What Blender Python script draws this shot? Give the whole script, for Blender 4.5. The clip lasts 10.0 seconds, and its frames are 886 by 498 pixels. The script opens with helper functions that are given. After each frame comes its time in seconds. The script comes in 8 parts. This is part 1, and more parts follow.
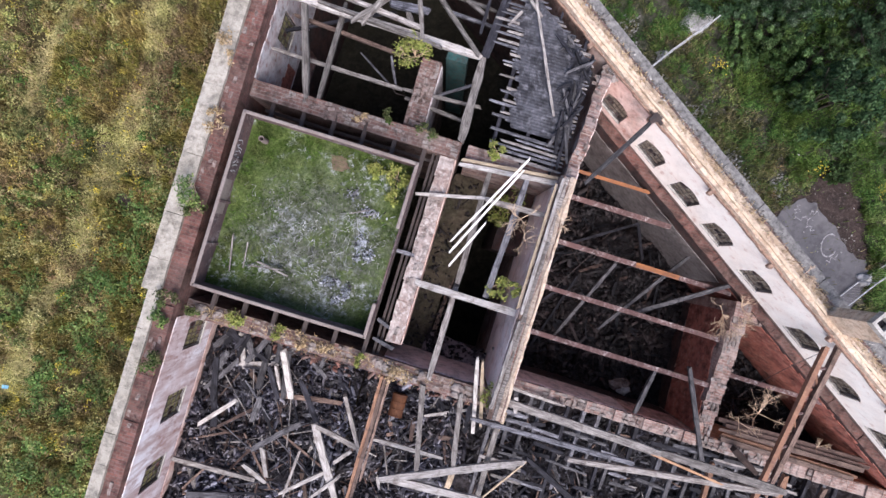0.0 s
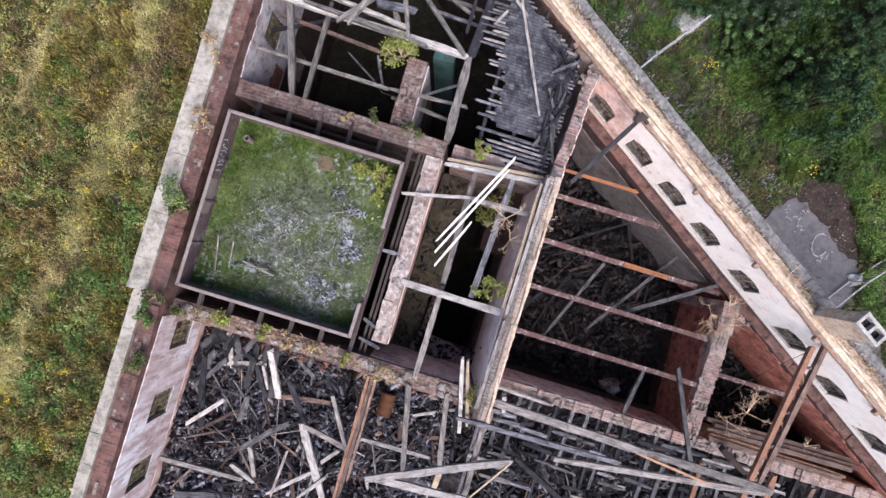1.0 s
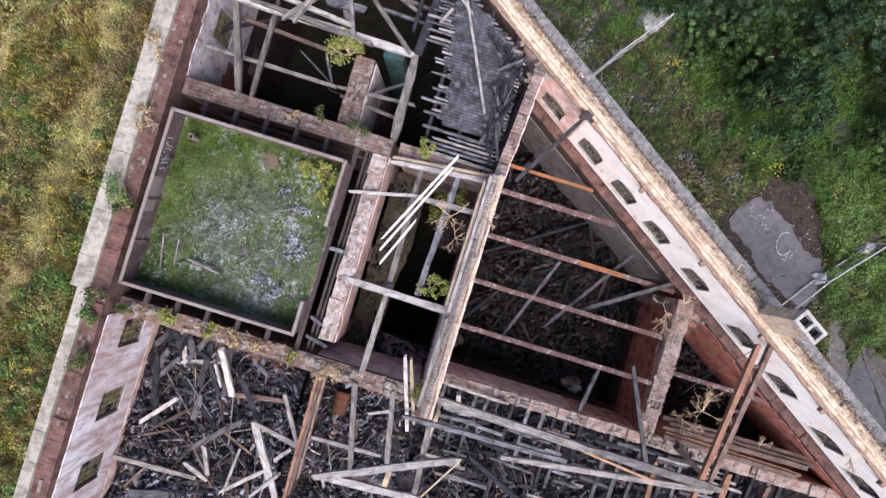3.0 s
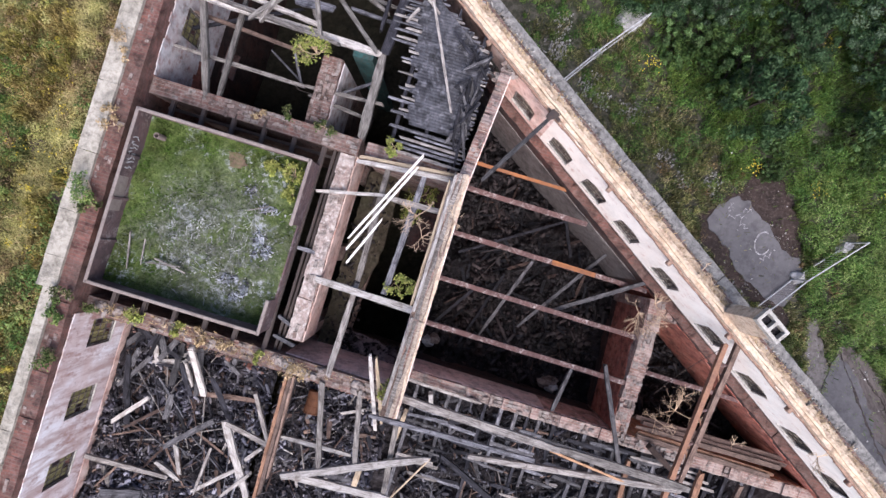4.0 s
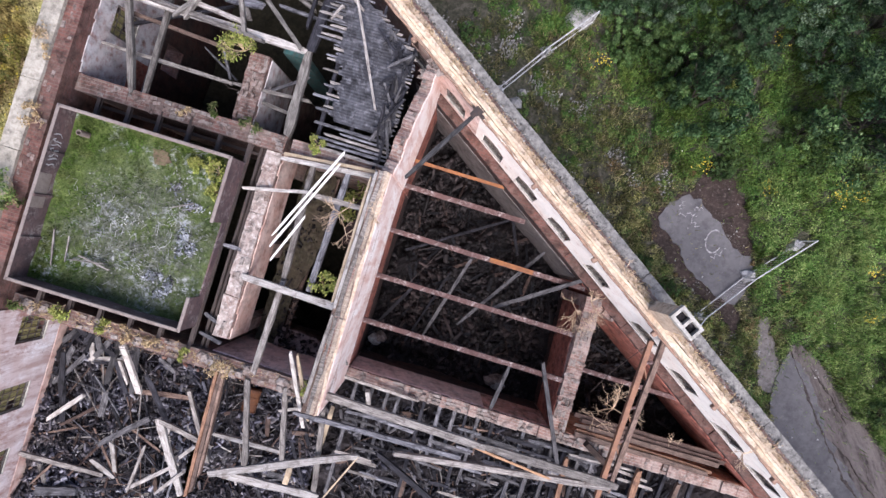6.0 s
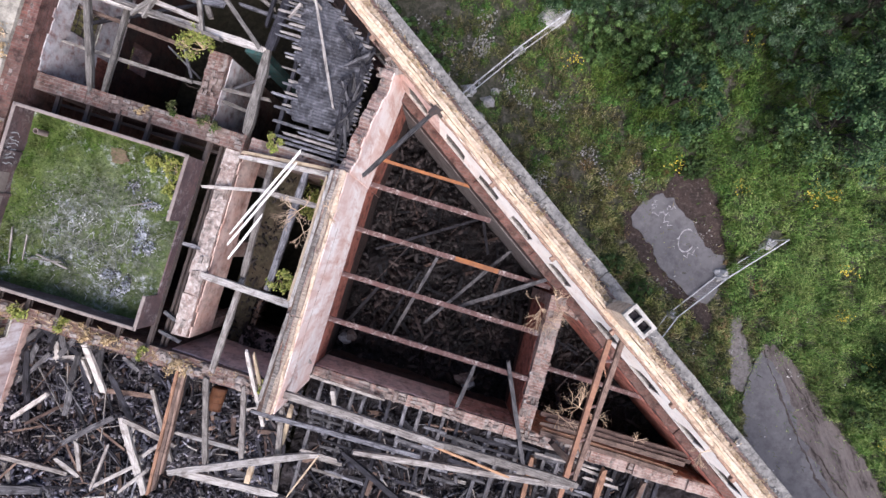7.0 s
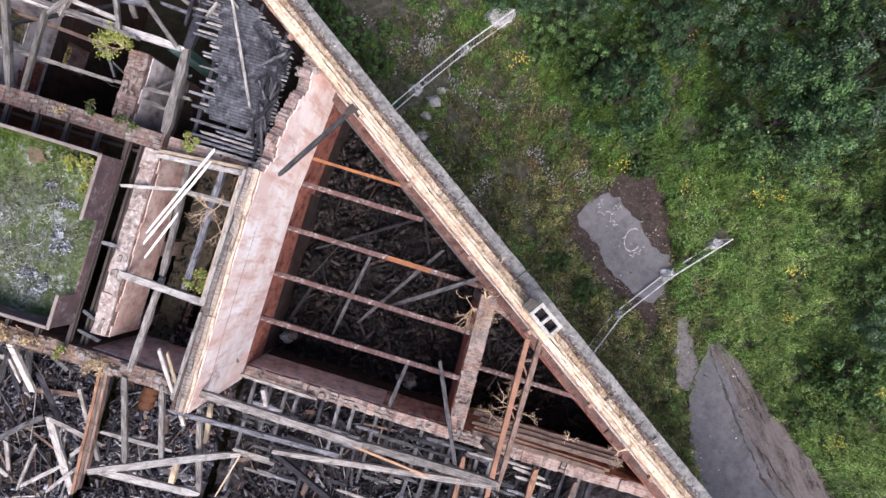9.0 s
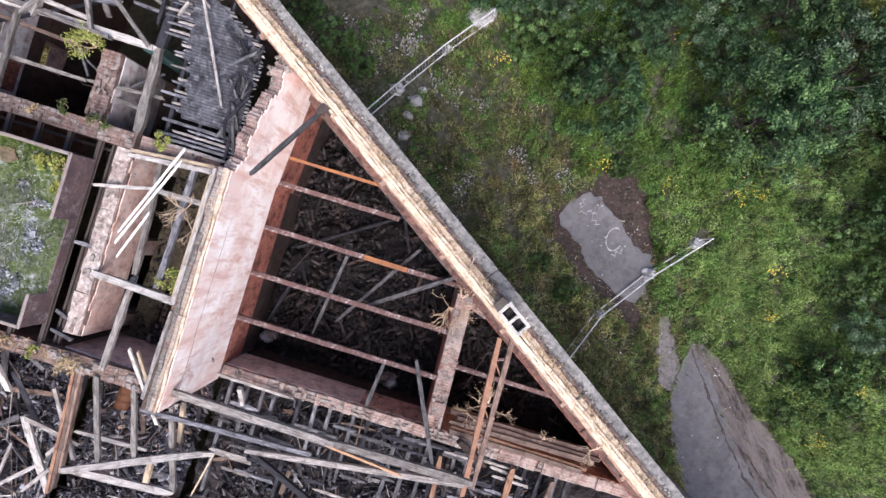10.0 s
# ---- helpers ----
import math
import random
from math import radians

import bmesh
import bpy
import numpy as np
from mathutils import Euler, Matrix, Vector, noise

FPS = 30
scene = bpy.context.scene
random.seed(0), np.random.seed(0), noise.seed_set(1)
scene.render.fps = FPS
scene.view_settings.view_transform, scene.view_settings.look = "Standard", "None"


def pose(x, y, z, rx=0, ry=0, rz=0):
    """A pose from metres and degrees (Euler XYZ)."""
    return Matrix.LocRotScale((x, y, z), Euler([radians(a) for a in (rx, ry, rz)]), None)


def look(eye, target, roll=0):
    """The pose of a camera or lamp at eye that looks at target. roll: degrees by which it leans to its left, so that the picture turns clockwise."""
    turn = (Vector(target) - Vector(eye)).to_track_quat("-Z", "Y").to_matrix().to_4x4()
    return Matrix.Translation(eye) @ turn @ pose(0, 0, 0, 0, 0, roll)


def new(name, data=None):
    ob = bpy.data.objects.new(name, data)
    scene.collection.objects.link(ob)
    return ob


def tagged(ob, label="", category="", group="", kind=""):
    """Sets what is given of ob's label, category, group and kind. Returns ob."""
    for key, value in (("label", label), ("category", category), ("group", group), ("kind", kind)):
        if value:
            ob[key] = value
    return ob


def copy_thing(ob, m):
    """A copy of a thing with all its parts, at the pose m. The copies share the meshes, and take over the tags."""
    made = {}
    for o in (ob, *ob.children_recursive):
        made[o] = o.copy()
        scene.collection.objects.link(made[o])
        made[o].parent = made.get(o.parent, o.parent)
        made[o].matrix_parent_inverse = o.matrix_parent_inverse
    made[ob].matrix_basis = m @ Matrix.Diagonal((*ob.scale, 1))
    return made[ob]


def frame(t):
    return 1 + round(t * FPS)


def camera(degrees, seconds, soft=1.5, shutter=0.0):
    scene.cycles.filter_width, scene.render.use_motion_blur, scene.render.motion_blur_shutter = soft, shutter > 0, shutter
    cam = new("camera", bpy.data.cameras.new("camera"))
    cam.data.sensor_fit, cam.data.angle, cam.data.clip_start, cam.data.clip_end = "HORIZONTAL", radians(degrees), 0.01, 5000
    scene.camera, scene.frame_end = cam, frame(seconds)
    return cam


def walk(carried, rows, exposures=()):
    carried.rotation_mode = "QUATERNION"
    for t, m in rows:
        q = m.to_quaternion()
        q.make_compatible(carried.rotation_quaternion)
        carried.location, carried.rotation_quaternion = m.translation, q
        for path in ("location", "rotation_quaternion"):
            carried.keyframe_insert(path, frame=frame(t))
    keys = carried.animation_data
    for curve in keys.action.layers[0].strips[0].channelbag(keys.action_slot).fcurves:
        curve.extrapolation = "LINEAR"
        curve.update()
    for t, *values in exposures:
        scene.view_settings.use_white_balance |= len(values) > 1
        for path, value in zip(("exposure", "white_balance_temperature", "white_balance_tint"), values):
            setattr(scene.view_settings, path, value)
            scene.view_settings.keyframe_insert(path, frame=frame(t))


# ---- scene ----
# The world's x and y run along the ruin's walls, z is up from the concrete in the east yard.
cam = camera(72.0, 10.0)
TURN = 17.0
ROWS = [  # seconds, metres along, across and up, of a camera that looks straight down
    (0.0, 0.000, 0.000, 32.700),
    (0.5, 0.223, -0.013, 32.699),
    (1.0, 0.494, -0.015, 32.697),
    (1.5, 0.858, -0.034, 32.699),
    (2.0, 1.295, -0.054, 32.695),
    (2.5, 1.841, -0.072, 32.696),
    (4.0, 3.551, -0.107, 32.697),
    (4.5, 4.224, -0.131, 32.696),
    (5.0, 4.883, -0.158, 32.694),
    (5.5, 5.499, -0.180, 32.689),
    (7.0, 7.639, -0.259, 32.689),
    (7.5, 8.357, -0.272, 32.690),
    (8.0, 9.135, -0.283, 32.687),
    (8.5, 9.791, -0.287, 32.686),
    (9.0, 10.518, -0.293, 32.685),
    (9.5, 11.214, -0.308, 32.684),
    (10.0, 11.500, -0.321, 32.684),
]
walk(cam, [(t, pose(0, 0, 0, 0, 0, TURN) @ pose(x, y, z)) for t, x, y, z in ROWS], exposures=((0.0, 0.70, 6050, 18), (5.0, 0.77, 6050, 18), (9.0, 0.92, 6170, 17), (10.0, 0.98, 6150, 17)))

# ---- light: a soft hazy sun and the sky ----
SUN_FROM, SUN_UP = -64.0, 54.0      # degrees: the side that the sun stands on, its height
world = bpy.data.worlds.new("sky")
scene.world = world
world.use_nodes = True
sky = world.node_tree.nodes.new("ShaderNodeTexSky")
sky.sky_type, sky.sun_disc = "NISHITA", False
sky.sun_elevation, sky.sun_rotation = radians(SUN_UP), radians(90 - SUN_FROM)
sky.air_density, sky.dust_density = 1.0, 3.0
world.node_tree.links.new(sky.outputs[0], world.node_tree.nodes["Background"].inputs[0])
world.node_tree.nodes["Background"].inputs[1].default_value = 0.11
sun = new("sun", bpy.data.lights.new("sun", "SUN"))
sun.data.energy, sun.data.angle, sun.data.color = 2.95, radians(48), (1.0, 0.94, 0.86)
sun.matrix_world = look((40 * math.cos(radians(SUN_FROM)), 40 * math.sin(radians(SUN_FROM)), 40 * math.tan(radians(SUN_UP))), (0, 0, 0))

rnd = random.Random(7)
nrs = np.random.RandomState(11)


# ---- materials ----
class Nodes:
    """A small writer of node materials."""

    def __init__(self, name):
        self.mat = bpy.data.materials.new(name)
        self.mat.use_nodes = True
        self.tree = self.mat.node_tree
        self.bsdf = self.tree.nodes["Principled BSDF"]
        self.coord = self.tree.nodes.new("ShaderNodeTexCoord").outputs["Object"]

    def put(self, socket, value):
        if isinstance(value, bpy.types.NodeSocket):
            self.tree.links.new(value, socket)
        else:
            socket.default_value = value

    def stretch(self, scale):
        n = self.tree.nodes.new("ShaderNodeMapping")
        self.put(n.inputs["Vector"], self.coord)
        n.inputs["Scale"].default_value = scale
        return n.outputs[0]

    def noise(self, scale, detail=4, rough=0.6, vector=None):
        n = self.tree.nodes.new("ShaderNodeTexNoise")
        self.put(n.inputs["Vector"], vector or self.coord)
        n.inputs["Scale"].default_value, n.inputs["Detail"].default_value, n.inputs["Roughness"].default_value = scale, detail, rough
        return n.outputs["Fac"]

    def cells(self, scale, feature="F1", vector=None):
        n = self.tree.nodes.new("ShaderNodeTexVoronoi")
        n.feature = feature
        self.put(n.inputs["Vector"], vector or self.coord)
        n.inputs["Scale"].default_value = scale
        return n.outputs["Distance"]

    def ramp(self, fac, *stops):
        n = self.tree.nodes.new("ShaderNodeValToRGB")
        self.put(n.inputs[0], fac)
        e = n.color_ramp.elements
        while len(e) < len(stops):
            e.new(0.5)
        for k, (at, col) in enumerate(stops):
            e[k].position = at
            e[k].color = (*col, 1) if isinstance(col, tuple) else (col, col, col, 1)
        return n.outputs[0]

    def mix(self, fac, a, b, blend="MIX"):
        n = self.tree.nodes.new("ShaderNodeMix")
        n.data_type, n.blend_type = "RGBA", blend
        for k, v in ((0, fac), (6, a), (7, b)):
            self.put(n.inputs[k], (*v, 1) if isinstance(v, tuple) else v)
        return n.outputs[2]

    def island(self):
        return self.tree.nodes.new("ShaderNodeNewGeometry").outputs["Random Per Island"]

    def each(self):
        return self.tree.nodes.new("ShaderNodeObjectInfo").outputs["Random"]

    def bump(self, height, strength, distance=0.03):
        n = self.tree.nodes.new("ShaderNodeBump")
        n.inputs["Strength"].default_value, n.inputs["Distance"].default_value = strength, distance
        self.put(n.inputs["Height"], height)
        self.tree.links.new(n.outputs[0], self.bsdf.inputs["Normal"])

    def done(self, colour, rough=0.85, metal=0.0, specular=0.3):
        self.put(self.bsdf.inputs["Base Color"], (*colour, 1) if isinstance(colour, tuple) else colour)
        self.put(self.bsdf.inputs["Roughness"], rough)
        self.put(self.bsdf.inputs["Metallic"], metal)
        self.bsdf.inputs["Specular IOR Level"].default_value = specular
        return self.mat


def patchy(name, a, b, c, big=0.6, small=9.0, relief=0.5, rough=0.9, size=0.03, spots=(0.42, 0.72), worn=0.4):
    """A worn mineral surface: two tones in large stains, a third in fine specks."""
    n = Nodes(name)
    stain = n.ramp(n.noise(big, 5, 0.65), (0.38, 0.0), (0.62, 1.0))
    fine = n.noise(small, 6, 0.7)
    col = n.mix(n.ramp(fine, (spots[0], 0.0), (spots[1], 1.0)), n.mix(stain, a, b), c)
    grime = n.noise(big * 3.1, 8, 0.75, n.stretch((1.0, 1.0, 0.55)))
    col = n.mix(1.0, col, n.ramp(grime, (0.36, 1.0 - worn), (0.52, 1.0), (0.66, 1.0 + 0.25 * worn)), "MULTIPLY")
    n.bump(fine, relief, size)
    return n.done(col, rough)


def brick_material(name, tone_a, tone_b, mortar, dirt, lie_flat=False, cover=0.5):
    """Brickwork in courses along the face, with soot and lime stains."""
    n = Nodes(name)
    geo = n.coord
    sep = n.tree.nodes.new("ShaderNodeSeparateXYZ")
    n.put(sep.inputs[0], geo)
    add = n.tree.nodes.new("ShaderNodeMath")
    add.operation = "ADD"
    n.put(add.inputs[0], sep.outputs[0])
    n.put(add.inputs[1], sep.outputs[1])
    com = n.tree.nodes.new("ShaderNodeCombineXYZ")
    n.put(com.inputs[0], add.outputs[0])
    n.put(com.inputs[1], sep.outputs[2])
    tex = n.tree.nodes.new("ShaderNodeTexBrick")
    nor = n.tree.nodes.new("ShaderNodeSeparateXYZ")
    n.put(nor.inputs[0], n.tree.nodes.new("ShaderNodeTexCoord").outputs["Normal"])
    flat = n.tree.nodes.new("ShaderNodeMath")
    flat.operation = "GREATER_THAN"
    n.put(flat.inputs[0], nor.outputs[2])
    flat.inputs[1].default_value = 0.6
    n.put(tex.inputs["Vector"], n.mix(flat.outputs[0], com.outputs[0], n.stretch((1, 0.62, 1))))
    for key, v in (("Scale", 1.0), ("Brick Width", 0.26), ("Row Height", 0.077), ("Mortar Size", 0.008), ("Bias", 0.0)):
        tex.inputs[key].default_value = v
    for key, v in (("Color1", tone_a), ("Color2", tone_b), ("Mortar", mortar)):
        tex.inputs[key].default_value = (*v, 1)
    stain = n.ramp(n.noise(0.9, 5, 0.7), (0.40, 0.0), (0.40 + 0.35 * cover, 0.85))
    grit = n.noise(22, 4, 0.7)
    col = n.mix(stain, tex.outputs[0], dirt)
    col = n.mix(n.ramp(grit, (0.55, 0.0), (0.8, 0.5)), col, mortar)
    col = n.mix(n.ramp(n.noise(3.4, 8, 0.8), (0.52, 0.0), (0.64, 0.75)), col, tuple(1.25 * v for v in mortar))
    col = n.mix(1.0, col, n.ramp(n.noise(2.1, 8, 0.75, n.stretch((1.0, 1.0, 0.6))), (0.36, 0.35), (0.50, 0.95), (0.66, 1.2)), "MULTIPLY")
    n.bump(n.mix(0.5, tex.outputs["Fac"], grit), 0.5, 0.02)
    return n.done(col, 0.92)


def wood_material(name, a, b, c, grain=13.0, by_each=0.6):
    """Weathered timber: pale streaks and dark cracks along its length, each piece a little different."""
    n = Nodes(name)
    streak = n.noise(1.7, 7, 0.72, n.stretch((0.9, grain, grain)))
    crack = n.noise(3.1, 5, 0.65, n.stretch((0.5, grain, grain)))
    blot = n.noise(2.6, 4, 0.65)
    mid = tuple(0.6 * p + 0.4 * q for p, q in zip(a, b))
    col = n.ramp(streak, (0.36, a), (0.50, mid), (0.62, b))
    col = n.mix(n.ramp(blot, (0.52, 0.0), (0.66, 0.75)), col, c)
    col = n.mix(n.ramp(crack, (0.36, 0.85), (0.44, 0.0)), col, tuple(0.35 * p for p in c))
    col = n.mix(1.0, col, n.ramp(n.each(), (0.0, 1.0 - by_each), (1.0, 1.0)), "MULTIPLY")
    n.bump(streak, 0.8, 0.03)
    return n.done(col, 0.85)


def streaked_plaster(name, a, b, c, d, wear=0.0):
    """Plaster stained by rain: large clouds of two tones, streaks that run down, rusty blots and flaked holes."""
    n = Nodes(name)
    cloud = n.ramp(n.noise(0.55, 5, 0.7), (0.40, 0.0), (0.60, 1.0))
    run = n.noise(2.2, 6, 0.7, n.stretch((1.0, 1.0, 0.16)))
    fine = n.noise(7.0, 7, 0.75)
    col = n.mix(cloud, a, b)
    col = n.mix(n.ramp(run, (0.50 - wear, 0.0), (0.66 - wear, 0.8)), col, c)
    col = n.mix(n.ramp(n.noise(0.8, 6, 0.75, n.stretch((1.0, 1.0, 0.5))), (0.60 - wear, 0.0), (0.70 - wear, 0.85)), col, d)
    col = n.mix(n.ramp(fine, (0.62 - 0.5 * wear, 0.0), (0.70 - 0.5 * wear, 0.7)), col, tuple(0.45 * v for v in d))
    n.bump(fine, 0.6, 0.02)
    return n.done(col, 0.9)


def flaking_steel(name, a, b, c, flake):
    """Rusted steel with pale scale and old paint left in patches."""
    n = Nodes(name)
    col = n.mix(n.ramp(n.noise(0.9, 5, 0.7), (0.38, 0.0), (0.62, 1.0)), a, b)
    fine = n.noise(9, 7, 0.8)
    col = n.mix(n.ramp(fine, (0.50, 0.0), (0.66, 1.0)), col, c)
    patch = n.mix(n.ramp(n.noise(1.3, 4, 0.6), (0.46, 0.0), (0.60, 1.0)), (0.0, 0.0, 0.0), n.ramp(n.noise(6, 7, 0.8), (0.50, 0.0), (0.56, 1.0)))
    col = n.mix(patch, col, flake)
    n.bump(fine, 0.5, 0.015)
    return n.done(col, 0.78, 0.1)


def rust_material(name, a, b, c, rough=0.75):
    n = Nodes(name)
    col = n.mix(n.ramp(n.noise(1.1, 5, 0.7), (0.38, 0.0), (0.62, 1.0)), a, b)
    fine = n.noise(11, 6, 0.75)
    col = n.mix(n.ramp(fine, (0.52, 0.0), (0.75, 1.0)), col, c)
    n.bump(fine, 0.45, 0.015)
    return n.done(col, rough, 0.15)


def leaf_material(name, one, two, patch=0.35, sheen=0.25, by_each=0.0):
    """Leaves or blades: each its own tone out of one of two sets, which lie in drifts."""
    n = Nodes(name)
    drift = n.ramp(n.noise(patch, 4, 0.65), (0.42, 0.0), (0.60, 1.0))
    r = n.island()
    tone = lambda set_: n.ramp(r, *[(k / (len(set_) - 1), c) for k, c in enumerate(set_)])
    col = n.mix(drift, tone(one), tone(two))
    # plants of one kind stand in paler and darker patches
    col = n.mix(1.0, col, n.ramp(n.noise(0.85, 4, 0.6), (0.34, 0.55), (0.50, 0.98), (0.66, 1.35)), "MULTIPLY")
    if by_each:
        col = n.mix(1.0, col, n.ramp(n.each(), (0.0, 1.0 - by_each), (1.0, 1.0)), "MULTIPLY")
    return n.done(col, 0.6, 0.0, sheen)


M = {}
M["concrete"] = patchy("weathered_concrete", (0.33, 0.305, 0.255), (0.42, 0.39, 0.335), (0.17, 0.15, 0.12), 0.8, 5, 0.6, spots=(0.48, 0.74), worn=0.5)
M["dark_concrete"] = patchy("lichened_concrete", (0.19, 0.185, 0.18), (0.27, 0.26, 0.245), (0.085, 0.082, 0.08), 1.4, 6, 0.8, spots=(0.46, 0.70), worn=0.5)
M["pale_concrete"] = patchy("pale_concrete", (0.52, 0.50, 0.46), (0.42, 0.40, 0.37), (0.25, 0.23, 0.20), 0.9, 10, 0.4)
M["brick"] = brick_material("old_red_brick", (0.20, 0.105, 0.085), (0.145, 0.078, 0.066), (0.24, 0.20, 0.18), (0.12, 0.095, 0.085), cover=0.7)
M["pink_brick"] = brick_material("limewashed_brick", (0.26, 0.14, 0.11), (0.19, 0.095, 0.078), (0.34, 0.29, 0.26), (0.36, 0.30, 0.275), cover=0.75)
M["dull_brick"] = brick_material("dull_brick", (0.20, 0.09, 0.072), (0.12, 0.055, 0.048), (0.16, 0.11, 0.095), (0.085, 0.06, 0.052), cover=0.8)
M["blackish_brick"] = brick_material("blackish_brick", (0.085, 0.036, 0.030), (0.055, 0.025, 0.022), (0.048, 0.036, 0.033), (0.03, 0.025, 0.025), cover=0.6)
M["white_plaster"] = patchy("flaking_white_plaster", (0.94, 0.91, 0.85), (0.89, 0.82, 0.75), (0.50, 0.29, 0.22), 0.55, 2.1, 0.4, spots=(0.57, 0.80), worn=0.12)
M["pink_plaster"] = patchy("pink_stained_plaster", (0.88, 0.82, 0.80), (0.78, 0.63, 0.58), (0.48, 0.25, 0.19), 0.45, 1.6, 0.4, spots=(0.53, 0.80), worn=0.25)
M["streaked_plaster"] = streaked_plaster("rain_streaked_pink_plaster", (0.88, 0.83, 0.81), (0.74, 0.58, 0.53), (0.60, 0.38, 0.32), (0.50, 0.23, 0.16), 0.025)
M["mossy_floor"] = patchy("mossy_broken_floor", (0.050, 0.046, 0.027), (0.075, 0.058, 0.040), (0.12, 0.10, 0.075), 1.1, 5, 0.8, spots=(0.48, 0.72), worn=0.6)
M["mauve_floor"] = patchy("dusty_mauve_floor", (0.30, 0.24, 0.235), (0.22, 0.17, 0.17), (0.14, 0.10, 0.095), 1.0, 5, 0.8, spots=(0.50, 0.72), worn=0.6)
M["grey_plaster"] = patchy("grey_plaster", (0.46, 0.45, 0.46), (0.34, 0.32, 0.32), (0.20, 0.15, 0.14), 0.7, 4, 0.4)
M["blotched_plaster"] = streaked_plaster("blotched_lilac_plaster", (0.82, 0.805, 0.84), (0.62, 0.51, 0.50), (0.40, 0.27, 0.245), (0.30, 0.15, 0.12), 0.06)
M["mauve_plaster"] = patchy("dusty_mauve_plaster", (0.74, 0.56, 0.53), (0.60, 0.42, 0.39), (0.80, 0.70, 0.68), 0.7, 3.5, 0.6, spots=(0.50, 0.74), worn=0.5)
M["rosy_plaster"] = patchy("rosy_flaking_plaster", (0.78, 0.64, 0.58), (0.60, 0.40, 0.34), (0.36, 0.16, 0.12), 0.6, 2.0, 0.5, spots=(0.50, 0.74), worn=0.4)
M["tan_stone"] = patchy("tan_stucco", (0.66, 0.55, 0.43), (0.54, 0.42, 0.31), (0.34, 0.21, 0.15), 1.2, 7, 0.6, spots=(0.47, 0.74), worn=0.45)
M["brown_stone"] = patchy("brown_stained_stone", (0.30, 0.19, 0.14), (0.22, 0.13, 0.10), (0.42, 0.32, 0.25), 1.4, 7, 0.6, worn=0.5)
M["cream_stone"] = patchy("cream_stucco", (0.70, 0.585, 0.43), (0.57, 0.44, 0.315), (0.36, 0.24, 0.165), 1.0, 6, 0.5, spots=(0.54, 0.78), worn=0.3)
M["tan_moss"] = patchy("tan_dry_moss", (0.56, 0.46, 0.35), (0.42, 0.31, 0.215), (0.25, 0.17, 0.115), 1.6, 6, 0.8, spots=(0.46, 0.72), worn=0.55)
M["pale_plaster"] = patchy("pale_grey_plaster", (0.60, 0.595, 0.615), (0.44, 0.385, 0.385), (0.30, 0.16, 0.14), 0.6, 2.6, 0.5, spots=(0.48, 0.70), worn=0.5)
M["red_plaster"] = patchy("red_painted_plaster", (0.36, 0.125, 0.09), (0.25, 0.085, 0.065), (0.42, 0.24, 0.19), 0.8, 5, 0.6, spots=(0.50, 0.74), worn=0.7)
M["rose_plaster"] = patchy("rose_stained_plaster", (0.58, 0.32, 0.27), (0.43, 0.215, 0.175), (0.64, 0.48, 0.43), 0.8, 4, 0.6, spots=(0.48, 0.72), worn=0.75)
M["dark_plaster"] = patchy("dark_plaster", (0.21, 0.195, 0.19), (0.15, 0.135, 0.13), (0.09, 0.07, 0.065), 0.7, 4, 0.4)
M["rust_plaster"] = patchy("rust_stained_plaster", (0.60, 0.31, 0.18), (0.42, 0.20, 0.12), (0.62, 0.50, 0.42), 0.9, 4, 0.6, worn=0.6)
M["teal_plaster"] = patchy("teal_painted_plaster", (0.05, 0.15, 0.15), (0.035, 0.10, 0.10), (0.10, 0.10, 0.09), 0.8, 6, 0.4)
M["grey_wood"] = wood_material("silvered_timber", (0.17, 0.15, 0.14), (0.56, 0.52, 0.485), (0.13, 0.105, 0.095))
M["worn_wood"] = wood_material("worn_grey_timber", (0.10, 0.09, 0.083), (0.36, 0.335, 0.31), (0.085, 0.07, 0.062))
M["pale_wood"] = wood_material("bleached_timber", (0.33, 0.30, 0.275), (0.68, 0.65, 0.625), (0.19, 0.16, 0.14), by_each=0.4)
M["brown_wood"] = wood_material("brown_timber", (0.12, 0.075, 0.06), (0.33, 0.235, 0.19), (0.06, 0.04, 0.034))
M["dark_brown_wood"] = wood_material("dark_brown_timber", (0.05, 0.032, 0.027), (0.15, 0.10, 0.085), (0.03, 0.02, 0.018))
M["umber_wood"] = wood_material("umber_timber", (0.075, 0.052, 0.044), (0.21, 0.15, 0.125), (0.04, 0.028, 0.024), by_each=0.2)
M["char_wood"] = wood_material("charred_timber", (0.011, 0.010, 0.013), (0.060, 0.060, 0.076), (0.006, 0.005, 0.007))
M["ash_wood"] = wood_material("ash_grey_timber", (0.07, 0.068, 0.08), (0.36, 0.36, 0.395), (0.033, 0.031, 0.037))
M["tan_wood"] = wood_material("dry_tan_timber", (0.42, 0.33, 0.23), (0.55, 0.45, 0.33), (0.28, 0.20, 0.13), by_each=0.3)
M["white_wood"] = wood_material("clean_white_timber", (0.78, 0.75, 0.71), (0.84, 0.82, 0.79), (0.66, 0.62, 0.57), by_each=0.1)
M["orange_wood"] = wood_material("rust_orange_timber", (0.42, 0.24, 0.13), (0.50, 0.30, 0.18), (0.25, 0.13, 0.08), by_each=0.2)
M["rust_wood"] = wood_material("rust_stained_timber", (0.17, 0.088, 0.055), (0.37, 0.215, 0.14), (0.09, 0.05, 0.038), by_each=0.3)
